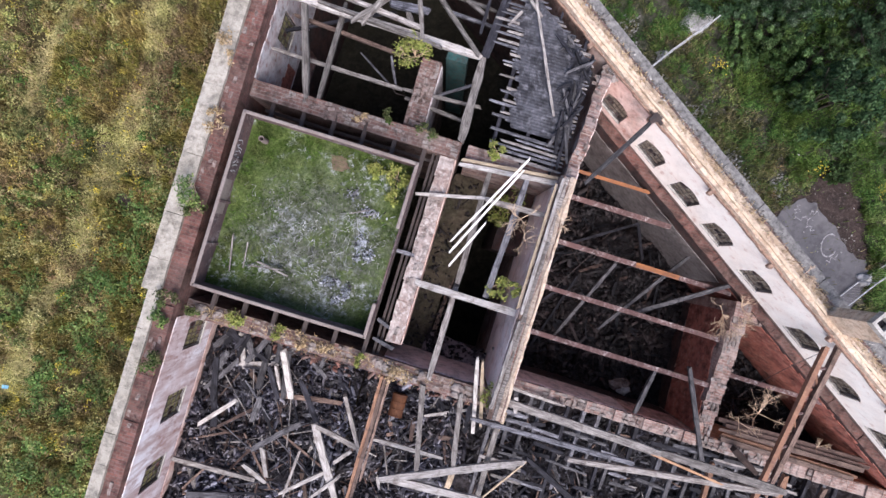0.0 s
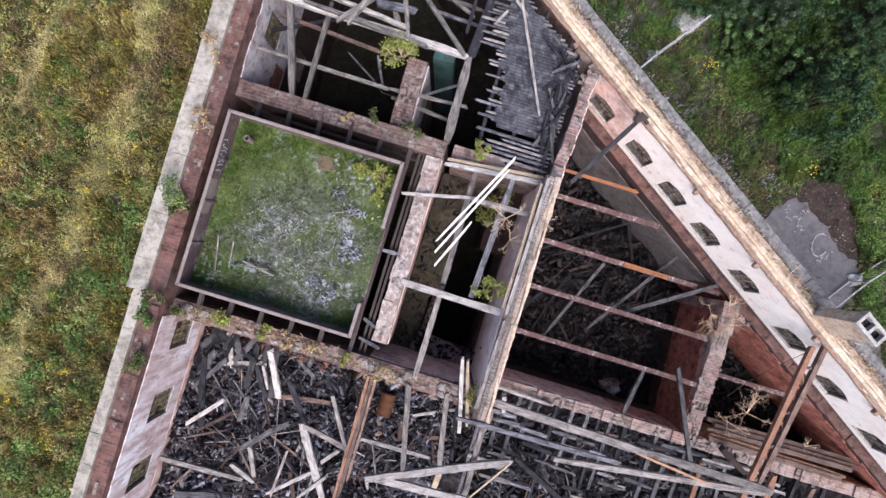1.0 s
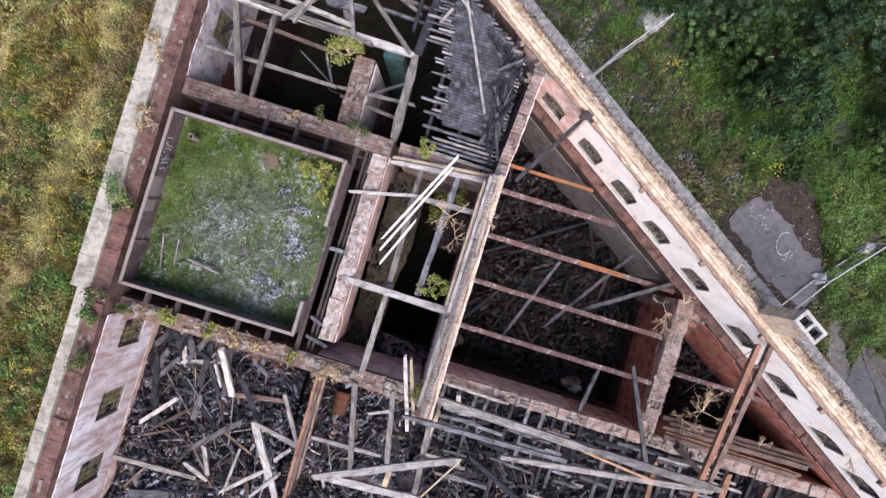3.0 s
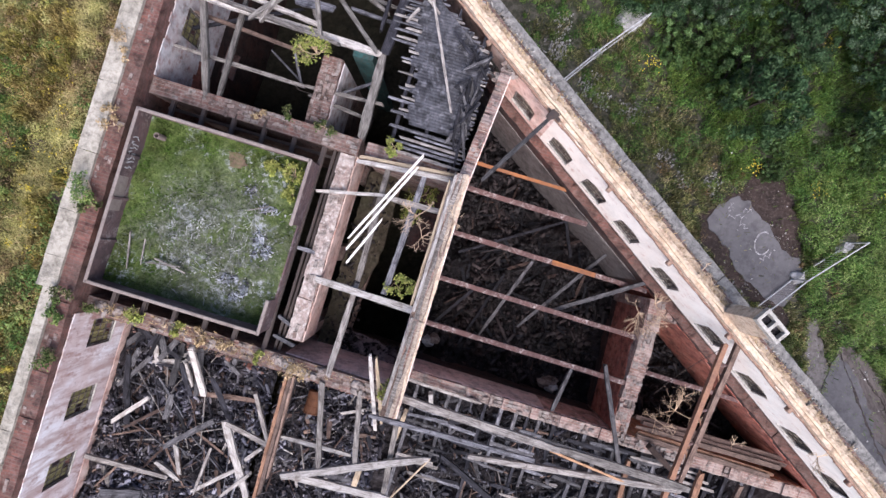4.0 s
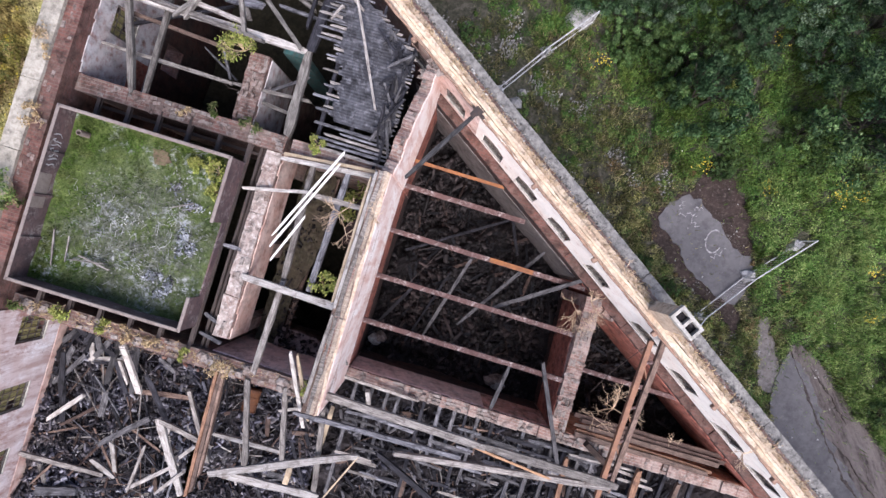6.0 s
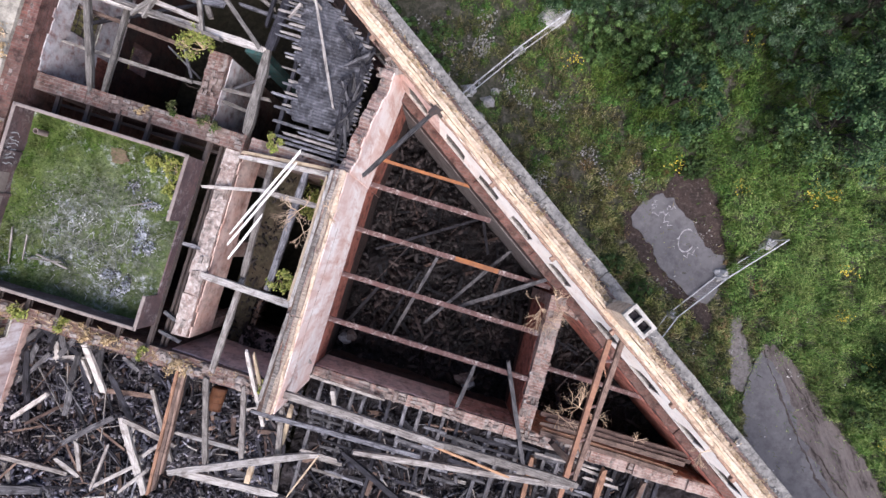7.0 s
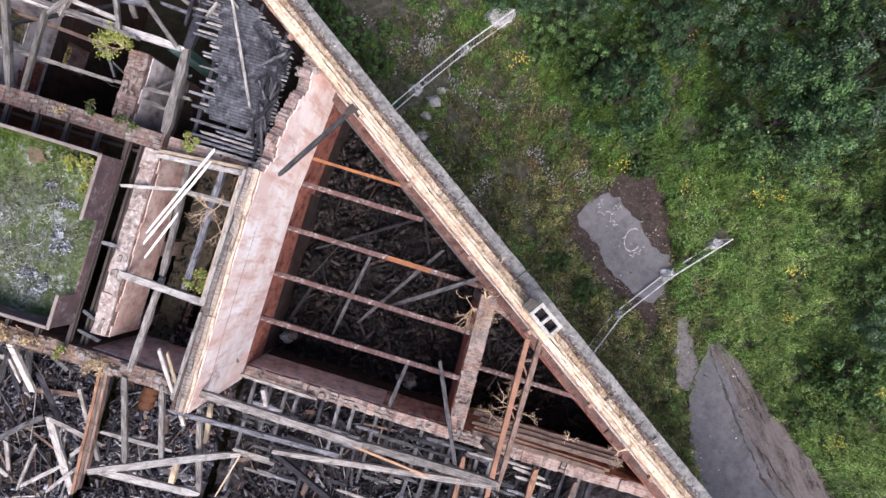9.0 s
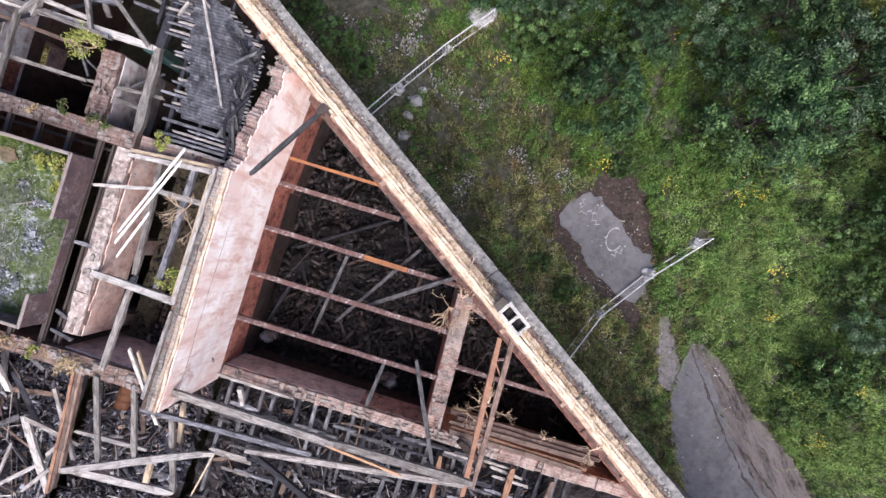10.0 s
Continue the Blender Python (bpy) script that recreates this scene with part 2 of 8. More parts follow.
M["rough_tan"] = wood_material("rough_tan_timber", (0.33, 0.26, 0.20), (0.50, 0.43, 0.36), (0.16, 0.11, 0.085), by_each=0.3)
M["smoke_wood"] = wood_material("smoked_timber", (0.045, 0.043, 0.048), (0.20, 0.195, 0.205), (0.022, 0.02, 0.023))
M["red_steel"] = flaking_steel("red_oxide_steel", (0.075, 0.042, 0.040), (0.13, 0.072, 0.068), (0.17, 0.115, 0.108), (0.40, 0.35, 0.34))
M["orange_rust"] = rust_material("orange_rust_steel", (0.36, 0.15, 0.06), (0.22, 0.10, 0.055), (0.12, 0.065, 0.045))
M["girder_rust"] = rust_material("brown_rust_girder", (0.25, 0.13, 0.08), (0.16, 0.085, 0.06), (0.36, 0.22, 0.15))
M["dark_steel"] = rust_material("dark_steel", (0.045, 0.038, 0.038), (0.075, 0.06, 0.055), (0.11, 0.06, 0.045))
M["bar_steel"] = rust_material("weathered_bars", (0.10, 0.085, 0.075), (0.15, 0.125, 0.11), (0.24, 0.20, 0.17))
M["limed_head"] = patchy("limed_wall_head", (0.40, 0.345, 0.32), (0.30, 0.225, 0.20), (0.56, 0.52, 0.49), 1.1, 9, 0.9, spots=(0.48, 0.66), worn=0.65)
M["tank_steel"] = flaking_steel("tank_steel", (0.085, 0.060, 0.064), (0.15, 0.095, 0.092), (0.052, 0.042, 0.046), (0.24, 0.205, 0.205))
M["rim_steel"] = rust_material("tank_lip_steel", (0.28, 0.24, 0.22), (0.20, 0.16, 0.145), (0.12, 0.09, 0.08))
M["felt"] = patchy("roofing_felt", (0.030, 0.030, 0.036), (0.075, 0.076, 0.088), (0.20, 0.20, 0.225), 0.9, 4.5, 1.0, spots=(0.50, 0.72), worn=0.7)
M["soot_floor"] = patchy("burnt_rubble_floor", (0.010, 0.008, 0.010), (0.024, 0.019, 0.020), (0.070, 0.064, 0.074), 0.7, 6.0, 1.0, size=0.12, spots=(0.46, 0.74))
# next two floors: the shade of the deep rooms is put into their colour
M["shaded_soot"] = patchy("shade_black_soot_floor", (0.007, 0.006, 0.007), (0.013, 0.010, 0.011), (0.034, 0.028, 0.031), 0.7, 5.0, 1.0, size=0.12, spots=(0.46, 0.74))
M["dark_floor"] = patchy("shade_dark_floor", (0.011, 0.010, 0.007), (0.022, 0.020, 0.012), (0.036, 0.033, 0.021), 0.6, 5, 0.8)
M["rubble"] = patchy("brick_rubble", (0.10, 0.085, 0.08), (0.15, 0.12, 0.11), (0.26, 0.23, 0.21), 1.4, 6, 0.8)
M["asphalt"] = patchy("cracked_asphalt", (0.122, 0.118, 0.126), (0.16, 0.153, 0.160), (0.215, 0.205, 0.208), 0.5, 2.6, 0.5, spots=(0.56, 0.80), worn=0.3)
M["dirt"] = patchy("bare_dirt", (0.058, 0.040, 0.035), (0.034, 0.025, 0.022), (0.15, 0.118, 0.106), 0.9, 6, 1.0, size=0.08, spots=(0.52, 0.70))
M["wet_mud"] = patchy("wet_dark_mud", (0.070, 0.057, 0.054), (0.048, 0.038, 0.036), (0.12, 0.10, 0.095), 1.2, 8, 0.8, size=0.06)
M["galv"] = patchy("galvanised_pipe", (0.62, 0.63, 0.65), (0.52, 0.53, 0.55), (0.42, 0.42, 0.43), 1.5, 9, 0.2, rough=0.5)
M["pale_stone"] = patchy("whitish_stone", (0.46, 0.46, 0.475), (0.38, 0.375, 0.37), (0.22, 0.21, 0.20), 2, 8, 0.6, spots=(0.46, 0.74))
M["stone"] = patchy("white_rubble", (0.40, 0.39, 0.39), (0.32, 0.31, 0.30), (0.20, 0.19, 0.18), 2, 9, 0.5)
M["glass"] = patchy("dirty_glass", (0.17, 0.145, 0.11), (0.26, 0.225, 0.17), (0.40, 0.36, 0.29), 2.0, 9, 0.2, rough=0.35)
M["olive_pane"] = patchy("olive_yellow_glass", (0.30, 0.26, 0.10), (0.19, 0.18, 0.08), (0.42, 0.38, 0.18), 1.5, 7, 0.2, rough=0.4)
M["bark"] = patchy("bark", (0.045, 0.036, 0.028), (0.03, 0.025, 0.02), (0.08, 0.07, 0.06), 2, 14, 0.8)
M["dead_twig"] = patchy("dead_twig", (0.60, 0.45, 0.31), (0.48, 0.34, 0.23), (0.68, 0.55, 0.41), 2, 14, 0.4, worn=0.2)

M["meadow"] = leaf_material("meadow_grass", ((0.085, 0.060, 0.020), (0.25, 0.185, 0.060), (0.52, 0.43, 0.17), (0.18, 0.125, 0.040)), ((0.055, 0.060, 0.012), (0.195, 0.185, 0.036), (0.47, 0.42, 0.125), (0.135, 0.14, 0.026)), 0.7)
M["lane_grass"] = leaf_material("short_trodden_grass", ((0.17, 0.145, 0.055), (0.34, 0.295, 0.12), (0.47, 0.41, 0.20)), ((0.15, 0.15, 0.045), (0.31, 0.30, 0.10), (0.46, 0.42, 0.18)), 0.5)
M["green_weed"] = leaf_material("green_weed", ((0.028, 0.070, 0.014), (0.080, 0.150, 0.034), (0.19, 0.28, 0.08)), ((0.048, 0.082, 0.016), (0.125, 0.18, 0.042), (0.27, 0.32, 0.10)), 0.9)
M["yard_weed"] = leaf_material("yard_weed", ((0.028, 0.040, 0.012), (0.066, 0.080, 0.028), (0.15, 0.145, 0.07)), ((0.020, 0.050, 0.010), (0.052, 0.100, 0.022), (0.13, 0.175, 0.054)), 0.8, 0.1)
M["dry_weed"] = leaf_material("dry_weed", ((0.065, 0.060, 0.025), (0.18, 0.155, 0.072), (0.38, 0.33, 0.19)), ((0.050, 0.070, 0.022), (0.135, 0.155, 0.055), (0.32, 0.32, 0.15)), 1.0, 0.1)
M["weed_green"] = leaf_material("fresh_weed", ((0.075, 0.115, 0.03), (0.18, 0.225, 0.07), (0.38, 0.37, 0.18)), ((0.055, 0.12, 0.025), (0.15, 0.235, 0.055), (0.32, 0.38, 0.14)), 1.2, 0.12)
# yard_grass holds the shaded tones, lit_grass the same growth with sunlight in its colour
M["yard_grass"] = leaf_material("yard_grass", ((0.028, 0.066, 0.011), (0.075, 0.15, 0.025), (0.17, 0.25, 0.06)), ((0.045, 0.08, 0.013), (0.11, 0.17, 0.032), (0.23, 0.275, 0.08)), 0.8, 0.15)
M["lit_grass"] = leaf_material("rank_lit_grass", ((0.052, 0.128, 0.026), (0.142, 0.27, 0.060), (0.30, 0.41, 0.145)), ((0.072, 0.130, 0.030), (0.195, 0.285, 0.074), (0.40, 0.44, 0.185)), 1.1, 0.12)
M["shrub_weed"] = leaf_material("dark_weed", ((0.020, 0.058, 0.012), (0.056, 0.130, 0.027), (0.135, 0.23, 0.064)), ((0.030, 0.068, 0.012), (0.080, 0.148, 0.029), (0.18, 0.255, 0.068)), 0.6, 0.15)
# tip tones: light on the crown tops, put into the leaf colour
M["tip_leaf"] = leaf_material("lit_leaf_tips", ((0.026, 0.070, 0.028), (0.064, 0.128, 0.056), (0.135, 0.205, 0.11)), ((0.024, 0.066, 0.024), (0.058, 0.122, 0.046), (0.125, 0.20, 0.09)), 0.5, 0.15, 0.5)
M["bright_lit_tip"] = leaf_material("bright_lit_leaf_tips", ((0.044, 0.105, 0.032), (0.105, 0.19, 0.066), (0.20, 0.285, 0.13)), ((0.038, 0.098, 0.027), (0.090, 0.175, 0.054), (0.18, 0.27, 0.105)), 0.5, 0.15, 0.4)
M["grey_tip"] = leaf_material("grey_lit_leaf_tips", ((0.050, 0.088, 0.050), (0.110, 0.165, 0.098), (0.20, 0.265, 0.18)), ((0.042, 0.080, 0.044), (0.095, 0.148, 0.086), (0.18, 0.245, 0.155)), 0.5, 0.15, 0.4)
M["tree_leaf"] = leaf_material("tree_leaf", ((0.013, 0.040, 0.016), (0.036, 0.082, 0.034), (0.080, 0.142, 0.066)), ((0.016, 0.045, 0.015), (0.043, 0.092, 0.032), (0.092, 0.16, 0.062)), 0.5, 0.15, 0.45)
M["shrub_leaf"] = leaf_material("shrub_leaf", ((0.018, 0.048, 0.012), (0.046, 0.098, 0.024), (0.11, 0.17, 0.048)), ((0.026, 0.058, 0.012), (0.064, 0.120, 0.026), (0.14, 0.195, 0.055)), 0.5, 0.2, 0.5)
M["lime_leaf"] = leaf_material("yellowing_leaf", ((0.10, 0.13, 0.026), (0.23, 0.255, 0.055), (0.42, 0.41, 0.13)), ((0.08, 0.125, 0.024), (0.19, 0.235, 0.045), (0.35, 0.37, 0.10)), 0.8)
M["flower"] = leaf_material("yellow_flower", ((0.45, 0.34, 0.03), (0.62, 0.50, 0.05)), ((0.40, 0.34, 0.05), (0.60, 0.50, 0.10)), 0.8)
M["olive_herb"] = leaf_material("olive_herb", ((0.045, 0.055, 0.018), (0.12, 0.13, 0.042), (0.27, 0.27, 0.11)), ((0.035, 0.052, 0.016), (0.095, 0.12, 0.038), (0.22, 0.24, 0.09)), 0.5, 0.1)
M["brown_herb"] = leaf_material("brown_herb", ((0.055, 0.038, 0.018), (0.15, 0.10, 0.045), (0.31, 0.22, 0.11)), ((0.06, 0.045, 0.024), (0.17, 0.125, 0.065), (0.36, 0.28, 0.16)), 0.5, 0.1)
M["pale_herb"] = leaf_material("pale_herb", ((0.12, 0.115, 0.04), (0.30, 0.28, 0.11), (0.52, 0.48, 0.24)), ((0.10, 0.12, 0.03), (0.26, 0.28, 0.08), (0.48, 0.47, 0.18)), 0.5, 0.1)
M["khaki"] = leaf_material("khaki_grass", ((0.11, 0.10, 0.045), (0.26, 0.225, 0.115), (0.46, 0.41, 0.25)), ((0.075, 0.11, 0.035), (0.19, 0.235, 0.085), (0.38, 0.40, 0.19)), 1.1, 0.1)
M["straw"] = leaf_material("dry_straw", ((0.24, 0.17, 0.08), (0.44, 0.32, 0.17), (0.58, 0.46, 0.28)), ((0.20, 0.14, 0.07), (0.36, 0.26, 0.14), (0.50, 0.38, 0.22)), 0.8)
M["moss_blade"] = leaf_material("moss_grass", ((0.022, 0.045, 0.008), (0.05, 0.10, 0.014), (0.09, 0.16, 0.026)), ((0.045, 0.06, 0.018), (0.085, 0.105, 0.034), (0.14, 0.16, 0.06)), 1.3, 0.1)
M["chips"] = leaf_material("burnt_chips", ((0.009, 0.008, 0.012), (0.017, 0.016, 0.024), (0.036, 0.036, 0.052), (0.085, 0.086, 0.118), (0.30, 0.30, 0.35)), ((0.010, 0.009, 0.011), (0.019, 0.016, 0.018), (0.036, 0.029, 0.030), (0.075, 0.065, 0.070), (0.24, 0.225, 0.24)), 0.6)
M["dark_chips"] = leaf_material("blackened_chips", ((0.006, 0.006, 0.008), (0.015, 0.015, 0.021), (0.036, 0.036, 0.050), (0.16, 0.16, 0.185)), ((0.007, 0.006, 0.007), (0.018, 0.015, 0.015), (0.040, 0.035, 0.037), (0.13, 0.125, 0.135)), 0.6)
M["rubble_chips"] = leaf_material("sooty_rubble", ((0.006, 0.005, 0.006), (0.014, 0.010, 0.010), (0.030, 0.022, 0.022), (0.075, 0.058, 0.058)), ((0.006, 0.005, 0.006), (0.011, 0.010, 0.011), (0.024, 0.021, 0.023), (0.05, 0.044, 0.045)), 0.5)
M["brick_chips"] = leaf_material("broken_brick", ((0.10, 0.045, 0.036), (0.20, 0.095, 0.075), (0.32, 0.20, 0.17)), ((0.06, 0.034, 0.03), (0.15, 0.085, 0.07), (0.26, 0.19, 0.17)), 0.8)
M["gravel_chips"] = leaf_material("yard_gravel", ((0.11, 0.10, 0.09), (0.22, 0.205, 0.195), (0.42, 0.41, 0.40)), ((0.08, 0.07, 0.06), (0.17, 0.155, 0.145), (0.34, 0.325, 0.315)), 0.9)
# lit_herb: herb greens with sunlight put into the colour
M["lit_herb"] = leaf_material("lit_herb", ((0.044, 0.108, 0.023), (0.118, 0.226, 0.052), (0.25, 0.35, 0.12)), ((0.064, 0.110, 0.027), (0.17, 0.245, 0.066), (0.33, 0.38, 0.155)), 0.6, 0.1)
M["white_scrap"] = leaf_material("white_scrap", ((0.55, 0.55, 0.54), (0.75, 0.75, 0.74)), ((0.50, 0.50, 0.50), (0.70, 0.70, 0.70)), 0.9)
M["coping_chips"] = leaf_material("coping_crumbs", ((0.10, 0.085, 0.07), (0.25, 0.22, 0.19), (0.52, 0.50, 0.47)), ((0.08, 0.075, 0.07), (0.20, 0.19, 0.18), (0.42, 0.41, 0.40)), 0.9)
M["dirt_grey"] = patchy("grey_mud", (0.19, 0.17, 0.16), (0.12, 0.105, 0.10), (0.26, 0.245, 0.24), 0.8, 7, 0.7)


def ground_material():
    n = Nodes("overgrown_ground")
    sep = n.tree.nodes.new("ShaderNodeSeparateXYZ")
    n.put(sep.inputs[0], n.coord)
    side = n.tree.nodes.new("ShaderNodeMapRange")
    n.put(side.inputs[0], sep.outputs[0])
    side.inputs[1].default_value, side.inputs[2].default_value = -6.0, 4.0
    fine = n.noise(3.0, 8, 0.75)
    drift = n.ramp(n.noise(0.22, 4, 0.6), (0.40, 0.0), (0.62, 1.0))
    west = n.mix(drift, (0.055, 0.040, 0.015), (0.040, 0.044, 0.012))
    west = n.mix(n.ramp(fine, (0.45, 0.0), (0.7, 1.0)), west, (0.14, 0.115, 0.05))
    east = n.mix(drift, (0.062, 0.060, 0.044), (0.032, 0.040, 0.020))
    east = n.mix(n.ramp(fine, (0.45, 0.0), (0.7, 1.0)), east, (0.17, 0.155, 0.13))
    n.bump(fine, 1.0, 0.15)
    return n.done(n.mix(side.outputs[0], west, east), 0.95)


def moss_material():
    n = Nodes("mossy_tank_soil")
    sep = n.tree.nodes.new("ShaderNodeVectorMath")
    sep.operation = "DISTANCE"
    n.put(sep.inputs[0], n.coord)
    sep.inputs[1].default_value = (-4.3, -1.2, 11.4)
    wob = n.noise(0.9, 5, 0.7)
    add = n.tree.nodes.new("ShaderNodeMath")
    add.operation = "MULTIPLY_ADD"
    n.put(add.inputs[0], wob)
    add.inputs[1].default_value = 5.0
    n.put(add.inputs[2], sep.outputs["Value"])
    fine = n.mix(0.5, n.noise(2.6, 8, 0.8), n.noise(9.0, 4, 0.8))
    bare = n.ramp(fine, (0.36, (0.022, 0.028, 0.016)), (0.48, (0.075, 0.085, 0.055)), (0.57, (0.14, 0.15, 0.125)), (0.68, (0.30, 0.31, 0.30)))
    moss = n.ramp(fine, (0.36, (0.025, 0.04, 0.010)), (0.50, (0.07, 0.105, 0.024)), (0.64, (0.15, 0.19, 0.06)))
    col = n.mix(n.ramp(add.outputs[0], (0.0, 0.0), (1.0, 1.0)), bare, moss)
    ramp = n.tree.nodes.new("ShaderNodeMapRange")
    n.put(ramp.inputs[0], add.outputs[0])
    ramp.inputs[1].default_value, ramp.inputs[2].default_value = 3.9, 6.0
    col = n.mix(ramp.outputs[0], bare, moss)
    col = n.mix(n.ramp(n.noise(1.7, 6, 0.75), (0.50, 0.0), (0.62, 0.85)), col, n.ramp(fine, (0.40, (0.03, 0.05, 0.012)), (0.62, (0.11, 0.15, 0.04))))
    chalk = n.tree.nodes.new("ShaderNodeMath")
    chalk.operation = "MULTIPLY"
    n.put(chalk.inputs[0], n.ramp(n.noise(0.62, 4, 0.6, n.stretch((1.0, 1.0, 2.0))), (0.50, 0.0), (0.60, 1.0)))
    n.put(chalk.inputs[1], n.ramp(n.noise(4.2, 6, 0.8), (0.50, 0.0), (0.60, 0.9)))
    col = n.mix(chalk.outputs[0], col, (0.42, 0.44, 0.47))
    n.bump(fine, 0.9, 0.06)
    return n.done(col, 0.95)


def rutted_mud():
    n = Nodes("rutted_mud")
    m = n.tree.nodes.new("ShaderNodeMapping")
    m.vector_type = "TEXTURE"
    m.inputs["Rotation"].default_value = (0, 0, radians(-50))
    m.inputs["Scale"].default_value = (3.2, 0.6, 1.0)
    n.put(m.inputs["Vector"], n.coord)
    rut = n.noise(1.3, 6, 0.7, m.outputs[0])
    grit = n.noise(6, 6, 0.75)
    col = n.ramp(rut, (0.36, (0.030, 0.023, 0.022)), (0.44, (0.10, 0.084, 0.080)), (0.58, (0.16, 0.138, 0.133)), (0.68, (0.055, 0.044, 0.042)))
    col = n.mix(n.ramp(grit, (0.5, 0.0), (0.78, 0.8)), col, (0.19, 0.17, 0.163))
    n.bump(n.mix(0.4, rut, grit), 1.0, 0.12)
    return n.done(col, 0.85)


M["mud_ruts"] = rutted_mud()
M["ground"] = ground_material()
M["moss"] = moss_material()


# ---- building helpers ----
def part(name, bm, material, parent=None, label="", smooth=False):
    """Links a bmesh (or verts, faces) as one mesh object, under a thing or a part."""
    me = bpy.data.meshes.new(name)
    if isinstance(bm, tuple):
        me.from_pydata(bm[0], [], bm[1])
    else:
        bm.to_mesh(me)
        bm.free()
    me.materials.append(M[material])
    if smooth:
        me.shade_smooth()
    ob = new(name, me)
    ob.parent = parent
    if label:
        ob["label"] = label
    return ob


def thing(name, label, category, group="", kind=""):
    return tagged(new(name), label, category, group, kind)


def box(bm, x0, x1, y0, y1, z0, z1, m=None, bevel=0.0):
    """Adds a box to bm."""
    if bevel:
        sub = bmesh.new()
        box(sub, x0, x1, y0, y1, z0, z1)
        bmesh.ops.bevel(sub, geom=sub.edges[:], offset=bevel, segments=1, affect="EDGES")
        tmp = bpy.data.meshes.new("tmp")
        sub.to_mesh(tmp)
        sub.free()
        if m:
            tmp.transform(m)
        bm.from_mesh(tmp)
        bpy.data.meshes.remove(tmp)
        return
    co = [Vector((x, y, z)) for x in (x0, x1) for y in (y0, y1) for z in (z0, z1)]
    v = [bm.verts.new(m @ c if m else c) for c in co]
    for f in ((0, 1, 3, 2), (4, 6, 7, 5), (0, 4, 5, 1), (2, 3, 7, 6), (0, 2, 6, 4), (1, 5, 7, 3)):
        bm.faces.new([v[k] for k in f])


def frame_of(p, q):
    """The matrix whose x runs from p to q, with z as upright as it can be, and the length."""
    p, q = Vector(p), Vector(q)
    x = (q - p).normalized()
    up = Vector((0, 0, 1)) if abs(x.z) < 0.95 else Vector((0, 1, 0))
    y = up.cross(x).normalized()
    z = x.cross(y)
    m = Matrix((x, y, z)).transposed().to_4x4()
    m.translation = p
    return m, (q - p).length


def worn_bar(length, w, h, rough=0.10, seed=0, bend=0.0):
    """A timber along x, top face at z = 0: wavering edges, split or chipped ends."""
    r = random.Random(seed)
    n = max(3, min(9, int(length / 0.5) + 2))
    verts, faces = [], []
    ph = r.uniform(0, 6)
    for k in range(n):
        s = length * k / (n - 1)
        if k in (0, n - 1):
            taper = r.uniform(0.55, 1.0)
        else:
            taper = 1.0 + r.uniform(-rough, rough)
        side = bend * math.sin(ph + 3.1 * k / (n - 1)) + r.uniform(-rough, rough) * w * 0.25
        for dy, dz in ((-1, -1), (1, -1), (1, 0), (-1, 0)):
            jx = r.uniform(-0.12, 0.12) * min(1.0, length) if k in (0, n - 1) else 0
            verts.append((s + jx * 0.6, side + dy * w * 0.5 * taper + r.uniform(-0.04, 0.04) * w, dz * h + r.uniform(-0.06, 0.06) * h))
    for k in range(n - 1):
        for j in range(4):
            a, b = 4 * k + j, 4 * k + (j + 1) % 4
            faces.append((a, b, b + 4, a + 4))
    faces.append((3, 2, 1, 0))
    faces.append(tuple(4 * (n - 1) + j for j in range(4)))
    return verts, faces


COUNT = [0]


def timber(p, q, w, h=None, mat="grey_wood", name="timber_beam", label="", category="beam", group="", parent=None, roll=0.0, bend=0.0):
    """A worn timber whose top face runs from p to q."""
    COUNT[0] += 1
    m, length = frame_of(p, q)
    ob = part(name, worn_bar(length, w, h or w, 0.10, COUNT[0], bend), mat, parent)
    ob.matrix_world = m @ pose(0, 0, 0, roll, 0, 0)
    if not parent:
        tagged(ob, label or "weathered grey timber beam, split and sagging", category, group)
    return ob


def steel_beam(p, q, w=0.16, h=0.22, mat="red_steel", label="rusted red steel joist spanning the roofless room", group="steel joists", name="steel_beam"):
    """A rolled I-beam: two flanges and a web, with its scale of rust."""
    m, length = frame_of(p, q)
    ob = new(name)
    ob.matrix_world = m
    tagged(ob, label, "steel beam", group)
    for nm, y0, y1, z0, z1 in (("top_flange", -w / 2, w / 2, -0.025, 0), ("bottom_flange", -w / 2, w / 2, -h, -h + 0.025), ("web", -0.01, 0.01, -h + 0.025, -0.025)):
        bm = bmesh.new()
        n = max(2, int(length / 0.6))
        r = random.Random(COUNT[0] + len(nm))
        COUNT[0] += 1
        prev = None
        for k in range(n + 1):
            s, j = length * k / n, r.uniform(-0.008, 0.008)
            ring = [bm.verts.new((s, y0 + j, z0)), bm.verts.new((s, y1 + j, z0)), bm.verts.new((s, y1 + j, z1)), bm.verts.new((s, y0 + j, z1))]
            if prev:
                for i in range(4):
                    bm.faces.new((prev[i], prev[(i + 1) % 4], ring[(i + 1) % 4], ring[i]))
            else:
                bm.faces.new(ring[::-1])
            prev = ring
        bm.faces.new(prev)
        part(nm, bm, mat, ob)
    return ob


